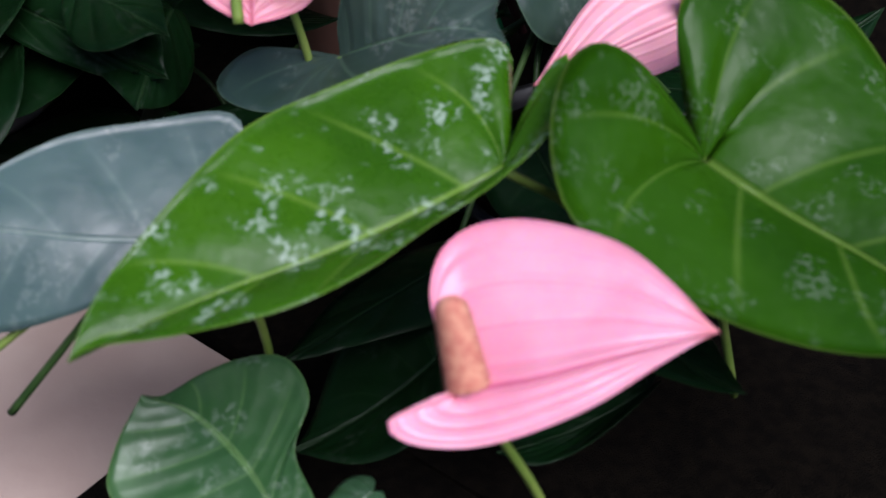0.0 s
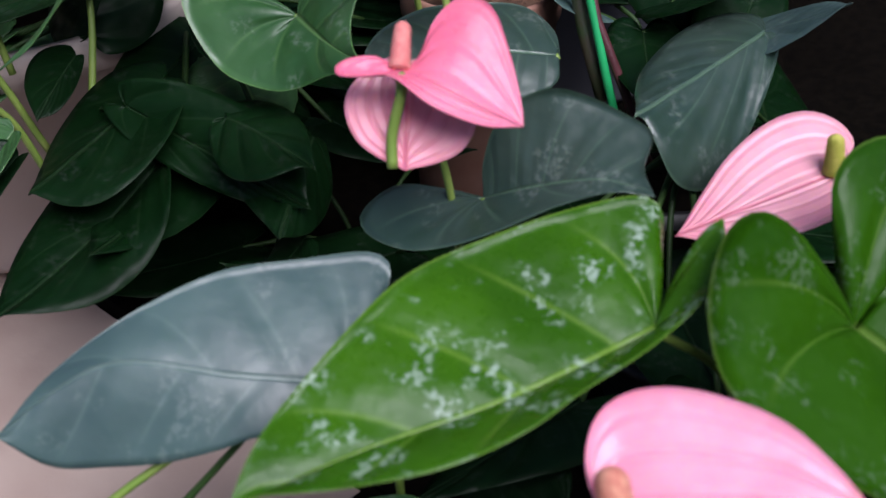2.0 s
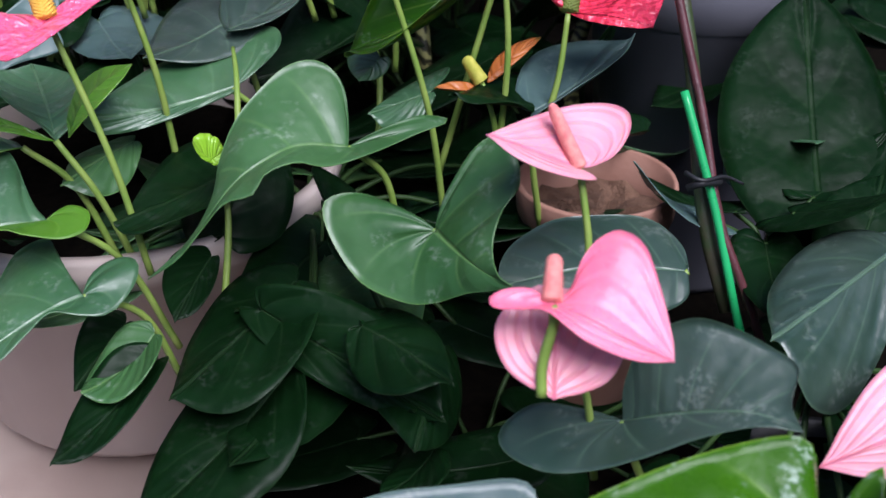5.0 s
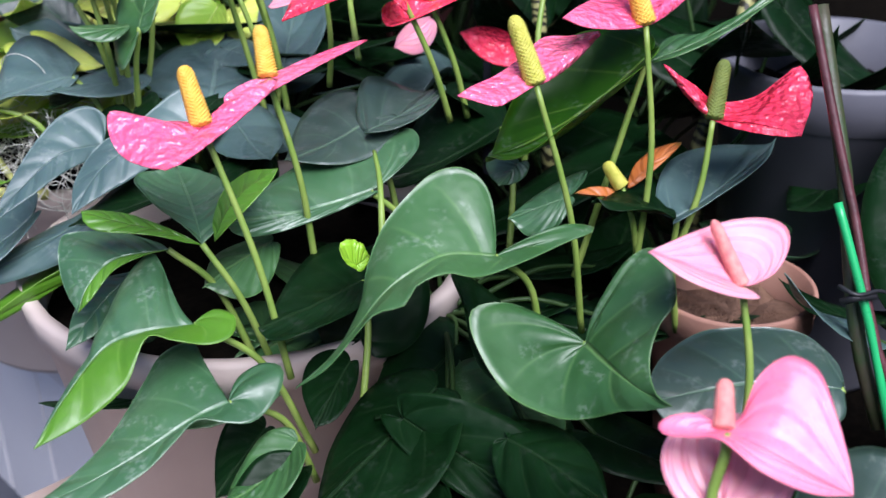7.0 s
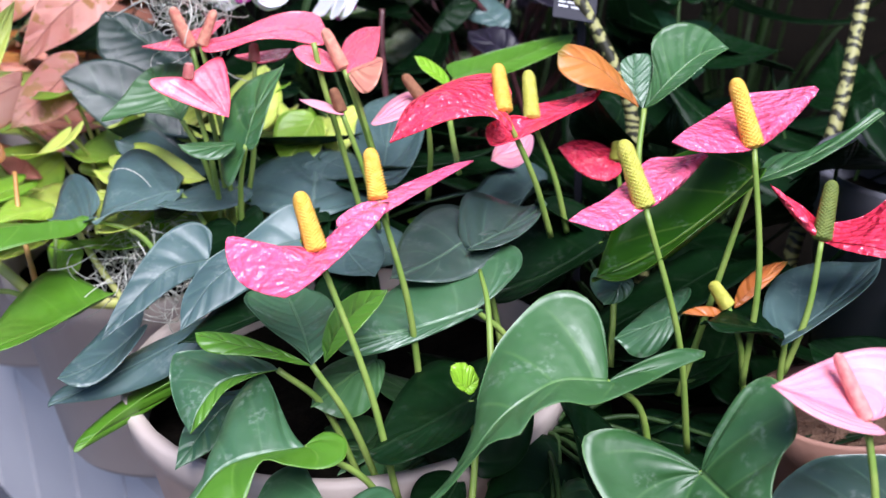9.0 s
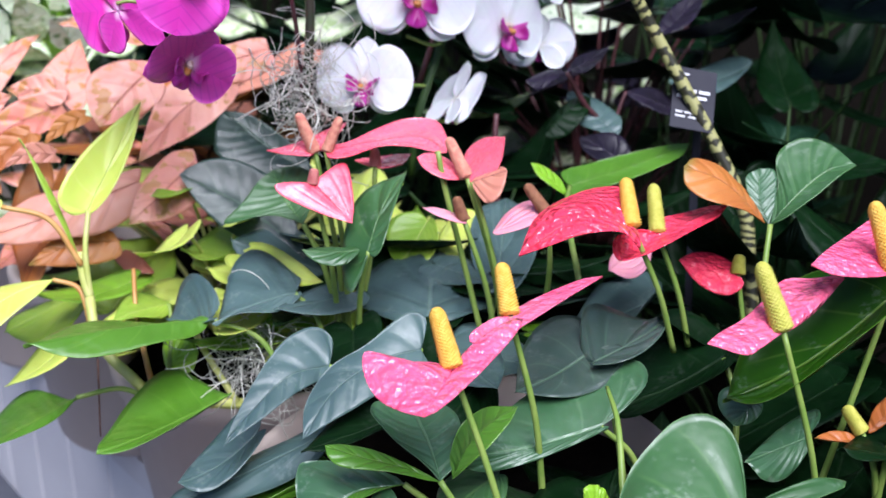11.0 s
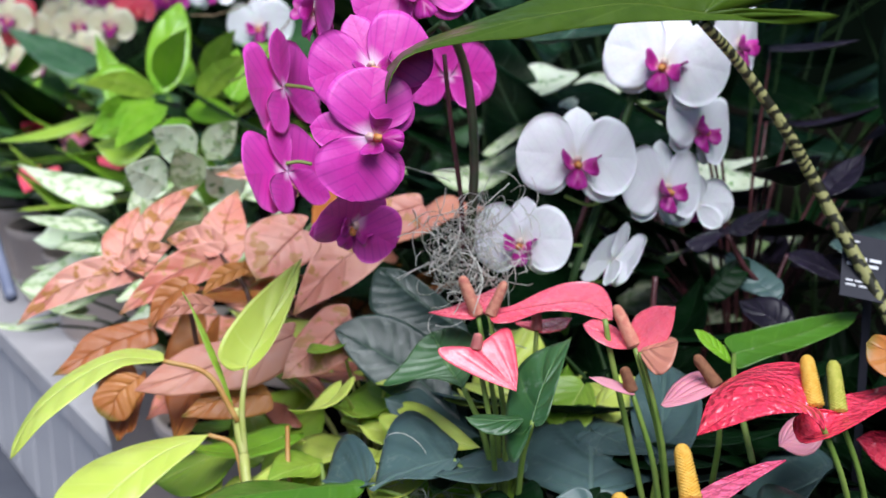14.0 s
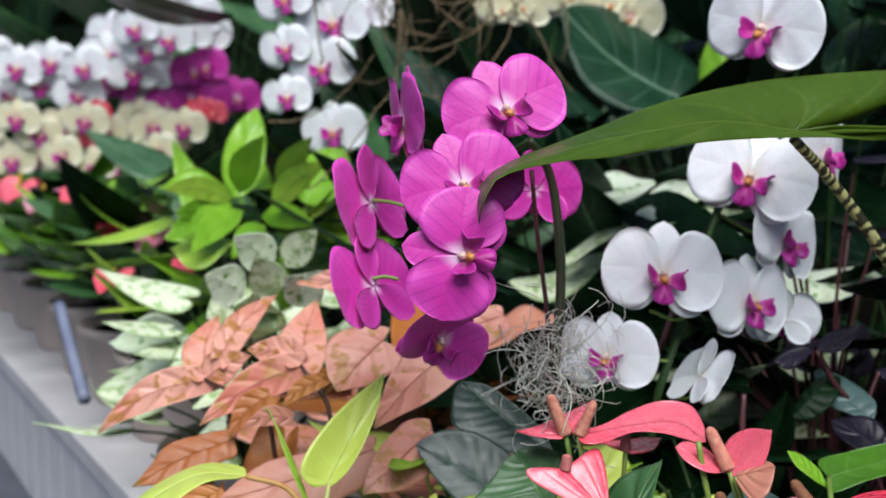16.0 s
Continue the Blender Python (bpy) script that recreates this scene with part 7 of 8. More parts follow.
farred2 = plant('anthurium_plant', (-1.701, 2.055, 0.540), 'red anthurium with dense green leaves in a pale pot', 'anthurium', 'far red anthuriums')
bush(farred2, 44, 0.14, 0.1, [GREEN, FRESHDARK, SPRING, GREEN, FRESHDARK], 42, high=0.22, rise=0.6, low=0.03)

farred3 = plant('anthurium_plant', (-1.880, 2.215, 0.540), 'red anthurium with dense green leaves in a pale pot', 'anthurium', 'far red anthuriums')
bush(farred3, 44, 0.14, 0.1, [GREEN, FRESHDARK, SPRING, GREEN, FRESHDARK], 43, high=0.22, rise=0.6, low=0.03)

farred4 = plant('anthurium_plant', (-2.059, 2.375, 0.540), 'red anthurium with dense green leaves in a pale pot', 'anthurium', 'far red anthuriums')
bush(farred4, 44, 0.14, 0.1, [GREEN, FRESHDARK, SPRING, GREEN, FRESHDARK], 44, high=0.22, rise=0.6, low=0.03)

farred5 = plant('anthurium_plant', (-2.238, 2.535, 0.540), 'red anthurium with dense green leaves in a pale pot', 'anthurium', 'far red anthuriums')
bush(farred5, 44, 0.14, 0.1, [GREEN, FRESHDARK, SPRING, GREEN, FRESHDARK], 45, high=0.22, rise=0.6, low=0.03)
farred3.flower((-1.847, 2.025, 0.762), (-1.851, 1.986, 0.733), (-1.881, 2.015, 0.772), (-1.826, 2.057, 0.765), CORAL, pin_radius=0.004, pin_material=YELLOW, lobe=0.35, pin=(-1.845, 2.030, 0.789), foot=(-1.939, 2.165, 0.614))
farred3.flower((-1.804, 2.036, 0.740), (-1.808, 1.996, 0.711), (-1.838, 2.025, 0.749), (-1.783, 2.067, 0.742), PINK, pin_radius=0.004, pin_material=YELLOW, lobe=0.35, pin=(-1.802, 2.040, 0.766), foot=(-1.893, 2.176, 0.590))
farred2.flower((-1.612, 1.883, 0.767), (-1.615, 1.844, 0.740), (-1.643, 1.874, 0.775), (-1.593, 1.914, 0.768), CORAL, pin_radius=0.004, pin_material=YELLOW, lobe=0.35, pin=(-1.611, 1.888, 0.790), foot=(-1.699, 2.028, 0.627))
farred1.flower((-1.431, 1.719, 0.743), (-1.433, 1.681, 0.720), (-1.459, 1.711, 0.751), (-1.414, 1.750, 0.744), RED, pin_radius=0.004, pin_material=YELLOW, lobe=0.35, pin=(-1.429, 1.723, 0.766), foot=(-1.514, 1.867, 0.610))
farred1.flower((-1.373, 1.733, 0.720), (-1.376, 1.695, 0.698), (-1.402, 1.725, 0.728), (-1.356, 1.764, 0.720), PINK, pin_radius=0.004, pin_material=YELLOW, lobe=0.35, pin=(-1.372, 1.737, 0.742), foot=(-1.452, 1.883, 0.584))
farred0.flower((-1.315, 1.529, 0.695), (-1.315, 1.493, 0.676), (-1.340, 1.522, 0.703), (-1.301, 1.559, 0.694), CORAL, pin_radius=0.004, pin_material=YELLOW, lobe=0.35, pin=(-1.313, 1.533, 0.715), foot=(-1.401, 1.677, 0.564))
farred0.flower((-1.208, 1.566, 0.713), (-1.209, 1.529, 0.694), (-1.234, 1.560, 0.720), (-1.193, 1.597, 0.713), CORAL, pin_radius=0.004, pin_material=YELLOW, lobe=0.35, pin=(-1.206, 1.570, 0.733), foot=(-1.283, 1.720, 0.584))
farred4.flower((-2.008, 2.187, 0.736), (-2.013, 2.147, 0.704), (-2.045, 2.176, 0.746), (-1.985, 2.220, 0.738), CORAL, pin_radius=0.004, pin_material=YELLOW, lobe=0.35, pin=(-2.007, 2.193, 0.765), foot=(-2.100, 2.325, 0.577))
farred5.flower((-2.229, 2.325, 0.684), (-2.236, 2.284, 0.650), (-2.268, 2.313, 0.695), (-2.203, 2.359, 0.686), RED, pin_radius=0.004, pin_material=YELLOW, lobe=0.35, pin=(-2.227, 2.331, 0.715), foot=(-2.323, 2.459, 0.513))

farwhite = plant('orchid_plant', (-1.033, 1.611, 0.560), 'white moth orchid on an upright stem', 'orchid')
orchid_flower(farwhite, (-0.986, 1.596, 1.048), (0.035, -1.054, 0.018), (-0.222, 0.095, 0.991), 0.0477, WHITE, MAGENTA)
orchid_flower(farwhite, (-0.998, 1.581, 0.988), (0.035, -1.054, 0.018), (-0.222, 0.095, 0.991), 0.0446, WHITE, MAGENTA)
orchid_flower(farwhite, (-0.981, 1.573, 0.902), (0.035, -1.054, 0.018), (-0.127, 0.127, 0.989), 0.0423, WHITE, MAGENTA)
orchid_flower(farwhite, (-1.046, 1.570, 1.015), (0.035, -1.054, 0.018), (-0.222, 0.095, 0.991), 0.0346, WHITE, MAGENTA)
orchid_flower(farwhite, (-1.042, 1.560, 0.949), (0.177, -1.007, 0.015), (-0.127, 0.127, 0.989), 0.0323, WHITE, MAGENTA)
orchid_flower(farwhite, (-0.950, 1.611, 1.062), (0.035, -1.054, 0.018), (-0.222, 0.095, 0.991), 0.0423, WHITE, MAGENTA)
orchid_flower(farwhite, (-1.049, 1.580, 1.080), (0.035, -1.054, 0.018), (-0.222, 0.095, 0.991), 0.0384, WHITE, MAGENTA)
orchid_flower(farwhite, (-1.017, 1.596, 1.109), (0.035, -1.054, 0.018), (-0.222, 0.095, 0.991), 0.0461, WHITE, MAGENTA)
orchid_flower(farwhite, (-0.966, 1.614, 1.116), (0.035, -1.054, 0.018), (-0.222, 0.095, 0.991), 0.0461, WHITE, MAGENTA)
farwhite.stem([(-1.027, 1.639, 1.127), (-1.035, 1.620, 1.034), (-1.044, 1.619, 0.925), (-1.039, 1.612, 0.748)], 0.003, 0.0035, STALKDARK, name='flower_stem')
bush(farwhite, 8, 0.1, 0.14, [DARK, GREEN], 17, high=0.1, slim=0.4, lobe=0.0)

whitebank = plant('orchid_plant', (-1.889, 2.319, 0.560), 'dense white moth orchids further along the bench', 'orchid')
orchid_flower(whitebank, (-1.991, 2.231, 0.989), (0.321, -0.967, -0.037), (0.062, 0.190, 0.985), 0.0502, WHITE, MAGENTA)
orchid_flower(whitebank, (-1.963, 2.266, 0.952), (0.558, -0.888, -0.042), (-0.127, 0.127, 0.989), 0.0508, WHITE, MAGENTA)
orchid_flower(whitebank, (-2.039, 2.269, 0.929), (0.203, -1.007, -0.034), (0.157, 0.222, 0.983), 0.0513, WHITE, MAGENTA)
orchid_flower(whitebank, (-1.954, 2.333, 0.950), (0.440, -0.928, -0.039), (-0.032, 0.158, 0.987), 0.0519, WHITE, MAGENTA)
orchid_flower(whitebank, (-1.837, 2.250, 0.987), (0.084, -1.046, -0.032), (-0.222, 0.095, 0.991), 0.0496, WHITE, MAGENTA)
orchid_flower(whitebank, (-1.864, 2.263, 0.928), (0.321, -0.967, -0.037), (0.062, 0.190, 0.985), 0.0502, WHITE, MAGENTA)
orchid_flower(whitebank, (-1.828, 2.323, 1.015), (0.558, -0.888, -0.042), (-0.127, 0.127, 0.989), 0.0508, WHITE, MAGENTA)
orchid_flower(whitebank, (-1.855, 2.336, 0.961), (0.203, -1.007, -0.034), (0.157, 0.222, 0.983), 0.0513, WHITE, MAGENTA)
orchid_flower(whitebank, (-1.852, 2.386, 1.058), (0.440, -0.928, -0.039), (-0.032, 0.158, 0.987), 0.0519, WHITE, MAGENTA)
orchid_flower(whitebank, (-1.739, 2.297, 1.066), (0.084, -1.046, -0.032), (-0.222, 0.095, 0.991), 0.0496, WHITE, MAGENTA)
orchid_flower(whitebank, (-1.731, 2.324, 1.019), (0.321, -0.967, -0.037), (0.062, 0.190, 0.985), 0.0502, WHITE, MAGENTA)
orchid_flower(whitebank, (-1.775, 2.333, 0.972), (0.558, -0.888, -0.042), (-0.127, 0.127, 0.989), 0.0508, WHITE, MAGENTA)
orchid_flower(whitebank, (-1.757, 2.372, 0.977), (0.203, -1.007, -0.034), (0.157, 0.222, 0.983), 0.0513, WHITE, MAGENTA)
orchid_flower(whitebank, (-1.777, 2.386, 0.910), (0.440, -0.928, -0.039), (-0.032, 0.158, 0.987), 0.0519, WHITE, MAGENTA)
orchid_flower(whitebank, (-1.671, 2.316, 1.041), (0.084, -1.046, -0.032), (-0.222, 0.095, 0.991), 0.0496, WHITE, MAGENTA)
orchid_flower(whitebank, (-1.653, 2.357, 1.059), (0.321, -0.967, -0.037), (0.062, 0.190, 0.985), 0.0502, WHITE, MAGENTA)
orchid_flower(whitebank, (-1.647, 2.396, 1.089), (0.558, -0.888, -0.042), (-0.127, 0.127, 0.989), 0.0508, WHITE, MAGENTA)
orchid_flower(whitebank, (-1.644, 2.424, 1.059), (0.203, -1.007, -0.034), (0.157, 0.222, 0.983), 0.0513, WHITE, MAGENTA)
orchid_flower(whitebank, (-1.754, 2.427, 1.104), (0.440, -0.928, -0.039), (-0.032, 0.158, 0.987), 0.0519, WHITE, MAGENTA)
orchid_flower(whitebank, (-2.049, 2.176, 0.968), (0.084, -1.046, -0.032), (-0.222, 0.095, 0.991), 0.0496, WHITE, MAGENTA)
orchid_flower(whitebank, (-1.923, 2.256, 1.000), (0.321, -0.967, -0.037), (0.062, 0.190, 0.985), 0.0502, WHITE, MAGENTA)
orchid_flower(whitebank, (-2.068, 2.241, 1.014), (0.558, -0.888, -0.042), (-0.127, 0.127, 0.989), 0.0508, WHITE, MAGENTA)

purplebank = plant('orchid_plant', (-1.647, 2.295, 0.560), 'magenta moth orchids far along the bench', 'orchid')
orchid_flower(purplebank, (-1.714, 2.402, 0.945), (0.203, -1.007, -0.034), (0.157, 0.222, 0.983), 0.0493, PURPLE, MAGENTA)
orchid_flower(purplebank, (-1.654, 2.384, 0.970), (0.440, -0.928, -0.039), (-0.032, 0.158, 0.987), 0.0485, PURPLE, MAGENTA)
orchid_flower(purplebank, (-1.668, 2.391, 0.915), (0.084, -1.046, -0.032), (-0.222, 0.095, 0.991), 0.0489, PURPLE, MAGENTA)
orchid_flower(purplebank, (-1.620, 2.430, 0.925), (0.321, -0.967, -0.037), (0.062, 0.190, 0.985), 0.0493, PURPLE, MAGENTA)
orchid_flower(purplebank, (-1.566, 2.404, 0.914), (0.558, -0.888, -0.042), (-0.127, 0.127, 0.989), 0.0485, PURPLE, MAGENTA)
orchid_flower(purplebank, (-1.826, 2.344, 0.948), (0.203, -1.007, -0.034), (0.157, 0.222, 0.983), 0.0489, PURPLE, MAGENTA)
orchid_flower(purplebank, (-1.724, 2.390, 0.897), (0.440, -0.928, -0.039), (-0.032, 0.158, 0.987), 0.0493, PURPLE, MAGENTA)
orchid_flower(purplebank, (-1.631, 2.393, 0.981), (0.084, -1.046, -0.032), (-0.222, 0.095, 0.991), 0.0485, PURPLE, MAGENTA)

creambank = plant('orchid_plant', (-1.771, 2.145, 0.560), 'cream moth orchids far along the bench', 'orchid')
orchid_flower(creambank, (-1.890, 2.088, 0.890), (0.321, -0.967, -0.037), (0.062, 0.190, 0.985), 0.0428, CREAMPETAL, MAGENTA)
orchid_flower(creambank, (-1.865, 2.122, 0.854), (0.558, -0.888, -0.042), (-0.127, 0.127, 0.989), 0.0433, CREAMPETAL, MAGENTA)
orchid_flower(creambank, (-1.841, 2.165, 0.869), (0.203, -1.007, -0.034), (0.157, 0.222, 0.983), 0.0438, CREAMPETAL, MAGENTA)
orchid_flower(creambank, (-1.912, 2.162, 0.805), (0.440, -0.928, -0.039), (-0.032, 0.158, 0.987), 0.0443, CREAMPETAL, MAGENTA)
orchid_flower(creambank, (-1.784, 2.079, 0.819), (0.084, -1.046, -0.032), (-0.222, 0.095, 0.991), 0.0422, CREAMPETAL, MAGENTA)
orchid_flower(creambank, (-1.761, 2.130, 0.882), (0.321, -0.967, -0.037), (0.062, 0.190, 0.985), 0.0428, CREAMPETAL, MAGENTA)
orchid_flower(creambank, (-1.741, 2.164, 0.857), (0.558, -0.888, -0.042), (-0.127, 0.127, 0.989), 0.0433, CREAMPETAL, MAGENTA)
orchid_flower(creambank, (-1.719, 2.198, 0.826), (0.203, -1.007, -0.034), (0.157, 0.222, 0.983), 0.0438, CREAMPETAL, MAGENTA)
orchid_flower(creambank, (-1.768, 2.210, 0.802), (0.440, -0.928, -0.039), (-0.032, 0.158, 0.987), 0.0443, CREAMPETAL, MAGENTA)
orchid_flower(creambank, (-1.720, 2.097, 0.796), (0.084, -1.046, -0.032), (-0.222, 0.095, 0.991), 0.0422, CREAMPETAL, MAGENTA)
orchid_flower(creambank, (-1.663, 2.150, 0.808), (0.321, -0.967, -0.037), (0.062, 0.190, 0.985), 0.0428, CREAMPETAL, MAGENTA)
orchid_flower(creambank, (-1.649, 2.197, 0.867), (0.558, -0.888, -0.042), (-0.127, 0.127, 0.989), 0.0433, CREAMPETAL, MAGENTA)
orchid_flower(creambank, (-1.632, 2.231, 0.847), (0.203, -1.007, -0.034), (0.157, 0.222, 0.983), 0.0438, CREAMPETAL, MAGENTA)
orchid_flower(creambank, (-1.705, 2.245, 0.881), (0.440, -0.928, -0.039), (-0.032, 0.158, 0.987), 0.0443, CREAMPETAL, MAGENTA)
orchid_flower(creambank, (-1.605, 2.140, 0.821), (0.084, -1.046, -0.032), (-0.222, 0.095, 0.991), 0.0422, CREAMPETAL, MAGENTA)
orchid_flower(creambank, (-1.574, 2.190, 0.867), (0.321, -0.967, -0.037), (0.062, 0.190, 0.985), 0.0428, CREAMPETAL, MAGENTA)
orchid_flower(creambank, (-1.917, 2.096, 0.805), (0.558, -0.888, -0.042), (-0.127, 0.127, 0.989), 0.0433, CREAMPETAL, MAGENTA)
orchid_flower(creambank, (-1.994, 2.115, 0.877), (0.203, -1.007, -0.034), (0.157, 0.222, 0.983), 0.0438, CREAMPETAL, MAGENTA)
orchid_flower(creambank, (-2.001, 2.134, 0.818), (0.440, -0.928, -0.039), (-0.032, 0.158, 0.987), 0.0443, CREAMPETAL, MAGENTA)
orchid_flower(creambank, (-1.667, 2.113, 0.789), (0.084, -1.046, -0.032), (-0.222, 0.095, 0.991), 0.0422, CREAMPETAL, MAGENTA)
orchid_flower(creambank, (-1.554, 2.224, 0.899), (0.321, -0.967, -0.037), (-0.032, 0.158, 0.987), 0.0295, CORAL, CORAL)
orchid_flower(creambank, (-1.532, 2.230, 0.893), (0.321, -0.967, -0.037), (-0.032, 0.158, 0.987), 0.0295, CORAL, CORAL)
orchid_flower(creambank, (-1.564, 2.218, 0.888), (0.321, -0.967, -0.037), (-0.032, 0.158, 0.987), 0.0295, CORAL, CORAL)
orchid_flower(creambank, (-1.756, 2.147, 0.847), (0.321, -0.967, -0.037), (-0.032, 0.158, 0.987), 0.0295, CORAL, CORAL)
orchid_flower(creambank, (-1.752, 2.157, 0.898), (0.321, -0.967, -0.037), (-0.032, 0.158, 0.987), 0.0295, CORAL, CORAL)
bush(whitebank, 16, 0.2, 0.18, [GREEN, DARK, SPRING], 9, high=0.22, slim=0.4, lobe=0.05, rise=0.4)
bush(purplebank, 16, 0.2, 0.18, [GREEN, DARK, SPRING], 10, high=0.22, slim=0.4, lobe=0.05, rise=0.4)
bush(creambank, 16, 0.2, 0.18, [GREEN, DARK, SPRING], 9, high=0.22, slim=0.4, lobe=0.05, rise=0.4)

creamtop = plant('orchid_plant', (-0.697, 1.736, 0.560), 'cream moth orchid spray on a tall stem', 'orchid')
orchid_flower(creamtop, (-0.747, 1.701, 1.066), (0.514, -0.920, -0.139), (0.062, 0.190, 0.985), 0.0389, CREAMPETAL, CREAMPETAL)
orchid_flower(creamtop, (-0.773, 1.692, 1.063), (0.135, -1.046, -0.132), (0.062, 0.190, 0.985), 0.0350, CREAMPETAL, CREAMPETAL)
orchid_flower(creamtop, (-0.685, 1.724, 1.080), (0.325, -0.983, -0.136), (0.062, 0.190, 0.985), 0.0467, CREAMPETAL, CREAMPETAL)
orchid_flower(creamtop, (-0.633, 1.739, 1.068), (0.514, -0.920, -0.139), (0.062, 0.190, 0.985), 0.0467, CREAMPETAL, CREAMPETAL)
orchid_flower(creamtop, (-0.607, 1.745, 1.048), (0.135, -1.046, -0.132), (0.062, 0.190, 0.985), 0.0428, CREAMPETAL, CREAMPETAL)
orchid_flower(creamtop, (-0.655, 1.730, 1.053), (0.325, -0.983, -0.136), (0.062, 0.190, 0.985), 0.0389, CREAMPETAL, CREAMPETAL)
creamtop.stem([(-0.697, 1.743, 1.089), (-0.726, 1.725, 0.918), (-0.705, 1.734, 0.740)], 0.003, 0.0035, STALKDARK, name='flower_stem')

cala = plant('calathea_plant', (-0.524, 1.646, 0.560), 'calathea with silver-banded dark leaves', 'calathea')
cala.leaf((-0.481, 1.659, 0.924), (-0.677, 1.638, 1.059), (-0.573, 1.755, 1.044), (-0.601, 1.590, 0.946), CALATHEA, lobe=0.0, wave=0.02, stem=(-0.489, 1.663, 0.712))
cala.leaf((-0.280, 1.650, 0.976), (-0.337, 1.652, 1.101), (-0.341, 1.639, 1.032), (-0.275, 1.663, 1.044), CALATHEA, lobe=0.0)
cala.leaf((-0.453, 1.630, 0.887), (-0.483, 1.698, 1.029), (-0.499, 1.659, 0.957), (-0.451, 1.675, 0.956), SPRING, lobe=0.0)
cala.leaf((-0.344, 1.574, 0.972), (-0.277, 1.663, 1.044), (-0.334, 1.618, 1.018), (-0.294, 1.605, 0.991), GREEN, lobe=0.0)
bush(cala, 26, 0.28, 0.26, [CALATHEA, DARK, DARK], 77, high=0.45, rise=0.6, slim=0.42, lobe=0.0)

aglao = plant('aglaonema_plant', (-0.530, 1.365, 0.560), 'aglaonema with white-blotched pale leaves', 'aglaonema')
aglao.leaf((-0.508, 1.340, 0.863), (-0.578, 1.262, 0.855), (-0.552, 1.347, 0.864), (-0.538, 1.273, 0.841), PALE, lobe=0.0)
aglao.leaf((-0.454, 1.381, 0.869), (-0.527, 1.243, 0.834), (-0.491, 1.389, 0.867), (-0.483, 1.291, 0.840), PALE, lobe=0.0)
aglao.leaf((-0.457, 1.355, 0.850), (-0.580, 1.198, 0.799), (-0.521, 1.310, 0.837), (-0.497, 1.230, 0.820), VARIEGATED, lobe=0.0)
aglao.leaf((-0.445, 1.302, 0.830), (-0.417, 1.254, 0.804), (-0.455, 1.295, 0.808), (-0.414, 1.279, 0.823), PALE, lobe=0.0)
aglao.leaf((-0.542, 1.264, 0.798), (-0.627, 1.179, 0.781), (-0.593, 1.278, 0.794), (-0.574, 1.196, 0.775), VARIEGATED, lobe=0.0)
aglao.leaf((-0.338, 1.277, 0.786), (-0.277, 1.244, 0.784), (-0.306, 1.289, 0.794), (-0.306, 1.244, 0.780), PALE, lobe=0.0)
aglao.leaf((-0.292, 1.254, 0.775), (-0.379, 1.185, 0.790), (-0.337, 1.272, 0.796), (-0.337, 1.191, 0.779), PALE, lobe=0.0)
bush(aglao, 18, 0.2, 0.17, [VARIEGATED, DARK, DARK], 52, high=0.3, rise=0.6, slim=0.4, lobe=0.0)

black = plant('ornamental_pepper_plant', (-0.326, 1.191, 0.560), 'near-black purple foliage plant with thin dark stalks', 'foliage plant')
black.leaf((-0.331, 0.977, 0.779), (-0.301, 1.010, 0.793), (-0.320, 1.004, 0.789), (-0.310, 0.973, 0.785), BLACK, lobe=0.0)
black.leaf((-0.334, 0.976, 0.779), (-0.361, 0.948, 0.777), (-0.347, 0.974, 0.782), (-0.346, 0.951, 0.776), BLACK, lobe=0.0)
black.leaf((-0.262, 1.052, 0.795), (-0.228, 1.101, 0.823), (-0.256, 1.080, 0.812), (-0.237, 1.061, 0.806), BLACK, lobe=0.0)
black.leaf((-0.290, 0.970, 0.730), (-0.333, 1.002, 0.757), (-0.321, 0.977, 0.741), (-0.296, 0.997, 0.750), SLATE, lobe=0.0)
black.leaf((-0.243, 1.036, 0.733), (-0.289, 1.031, 0.752), (-0.266, 1.056, 0.747), (-0.265, 1.022, 0.739), BLACK, lobe=0.0)
black.leaf((-0.276, 0.944, 0.706), (-0.320, 0.963, 0.730), (-0.305, 0.940, 0.715), (-0.290, 0.969, 0.726), BLACK, lobe=0.0)
black.leaf((-0.346, 0.958, 0.731), (-0.314, 0.994, 0.755), (-0.340, 0.986, 0.747), (-0.321, 0.966, 0.739), DARK, lobe=0.0)
black.leaf((-0.182, 1.113, 0.762), (-0.253, 1.042, 0.760), (-0.225, 1.115, 0.765), (-0.217, 1.049, 0.755), SLATE, lobe=0.0)
black.stem([(-0.331, 0.977, 0.779), (-0.318, 0.982, 0.753), (-0.299, 0.988, 0.725), (-0.274, 0.988, 0.645)], 0.0022, 0.0026, MAROON)
black.stem([(-0.295, 0.989, 0.725), (-0.292, 0.995, 0.742), (-0.286, 1.002, 0.759)], 0.0016, 0.0016, MAROON)
black.stem([(-0.380, 0.926, 0.756), (-0.380, 0.918, 0.731), (-0.376, 0.908, 0.667)], 0.0022, 0.0026, MAROON)
bush(black, 30, 0.14, 0.09, [BLACK, BLACK, DARK], 61, high=0.36, rise=0.5, slim=0.42, lobe=0.0, stalk=MAROON)

# Filler plants; their near-black leaves carry the background's shade in the colour.
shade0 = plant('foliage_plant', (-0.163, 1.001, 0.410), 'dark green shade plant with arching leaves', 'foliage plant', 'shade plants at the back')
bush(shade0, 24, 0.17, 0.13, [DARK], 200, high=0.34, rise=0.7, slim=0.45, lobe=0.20)

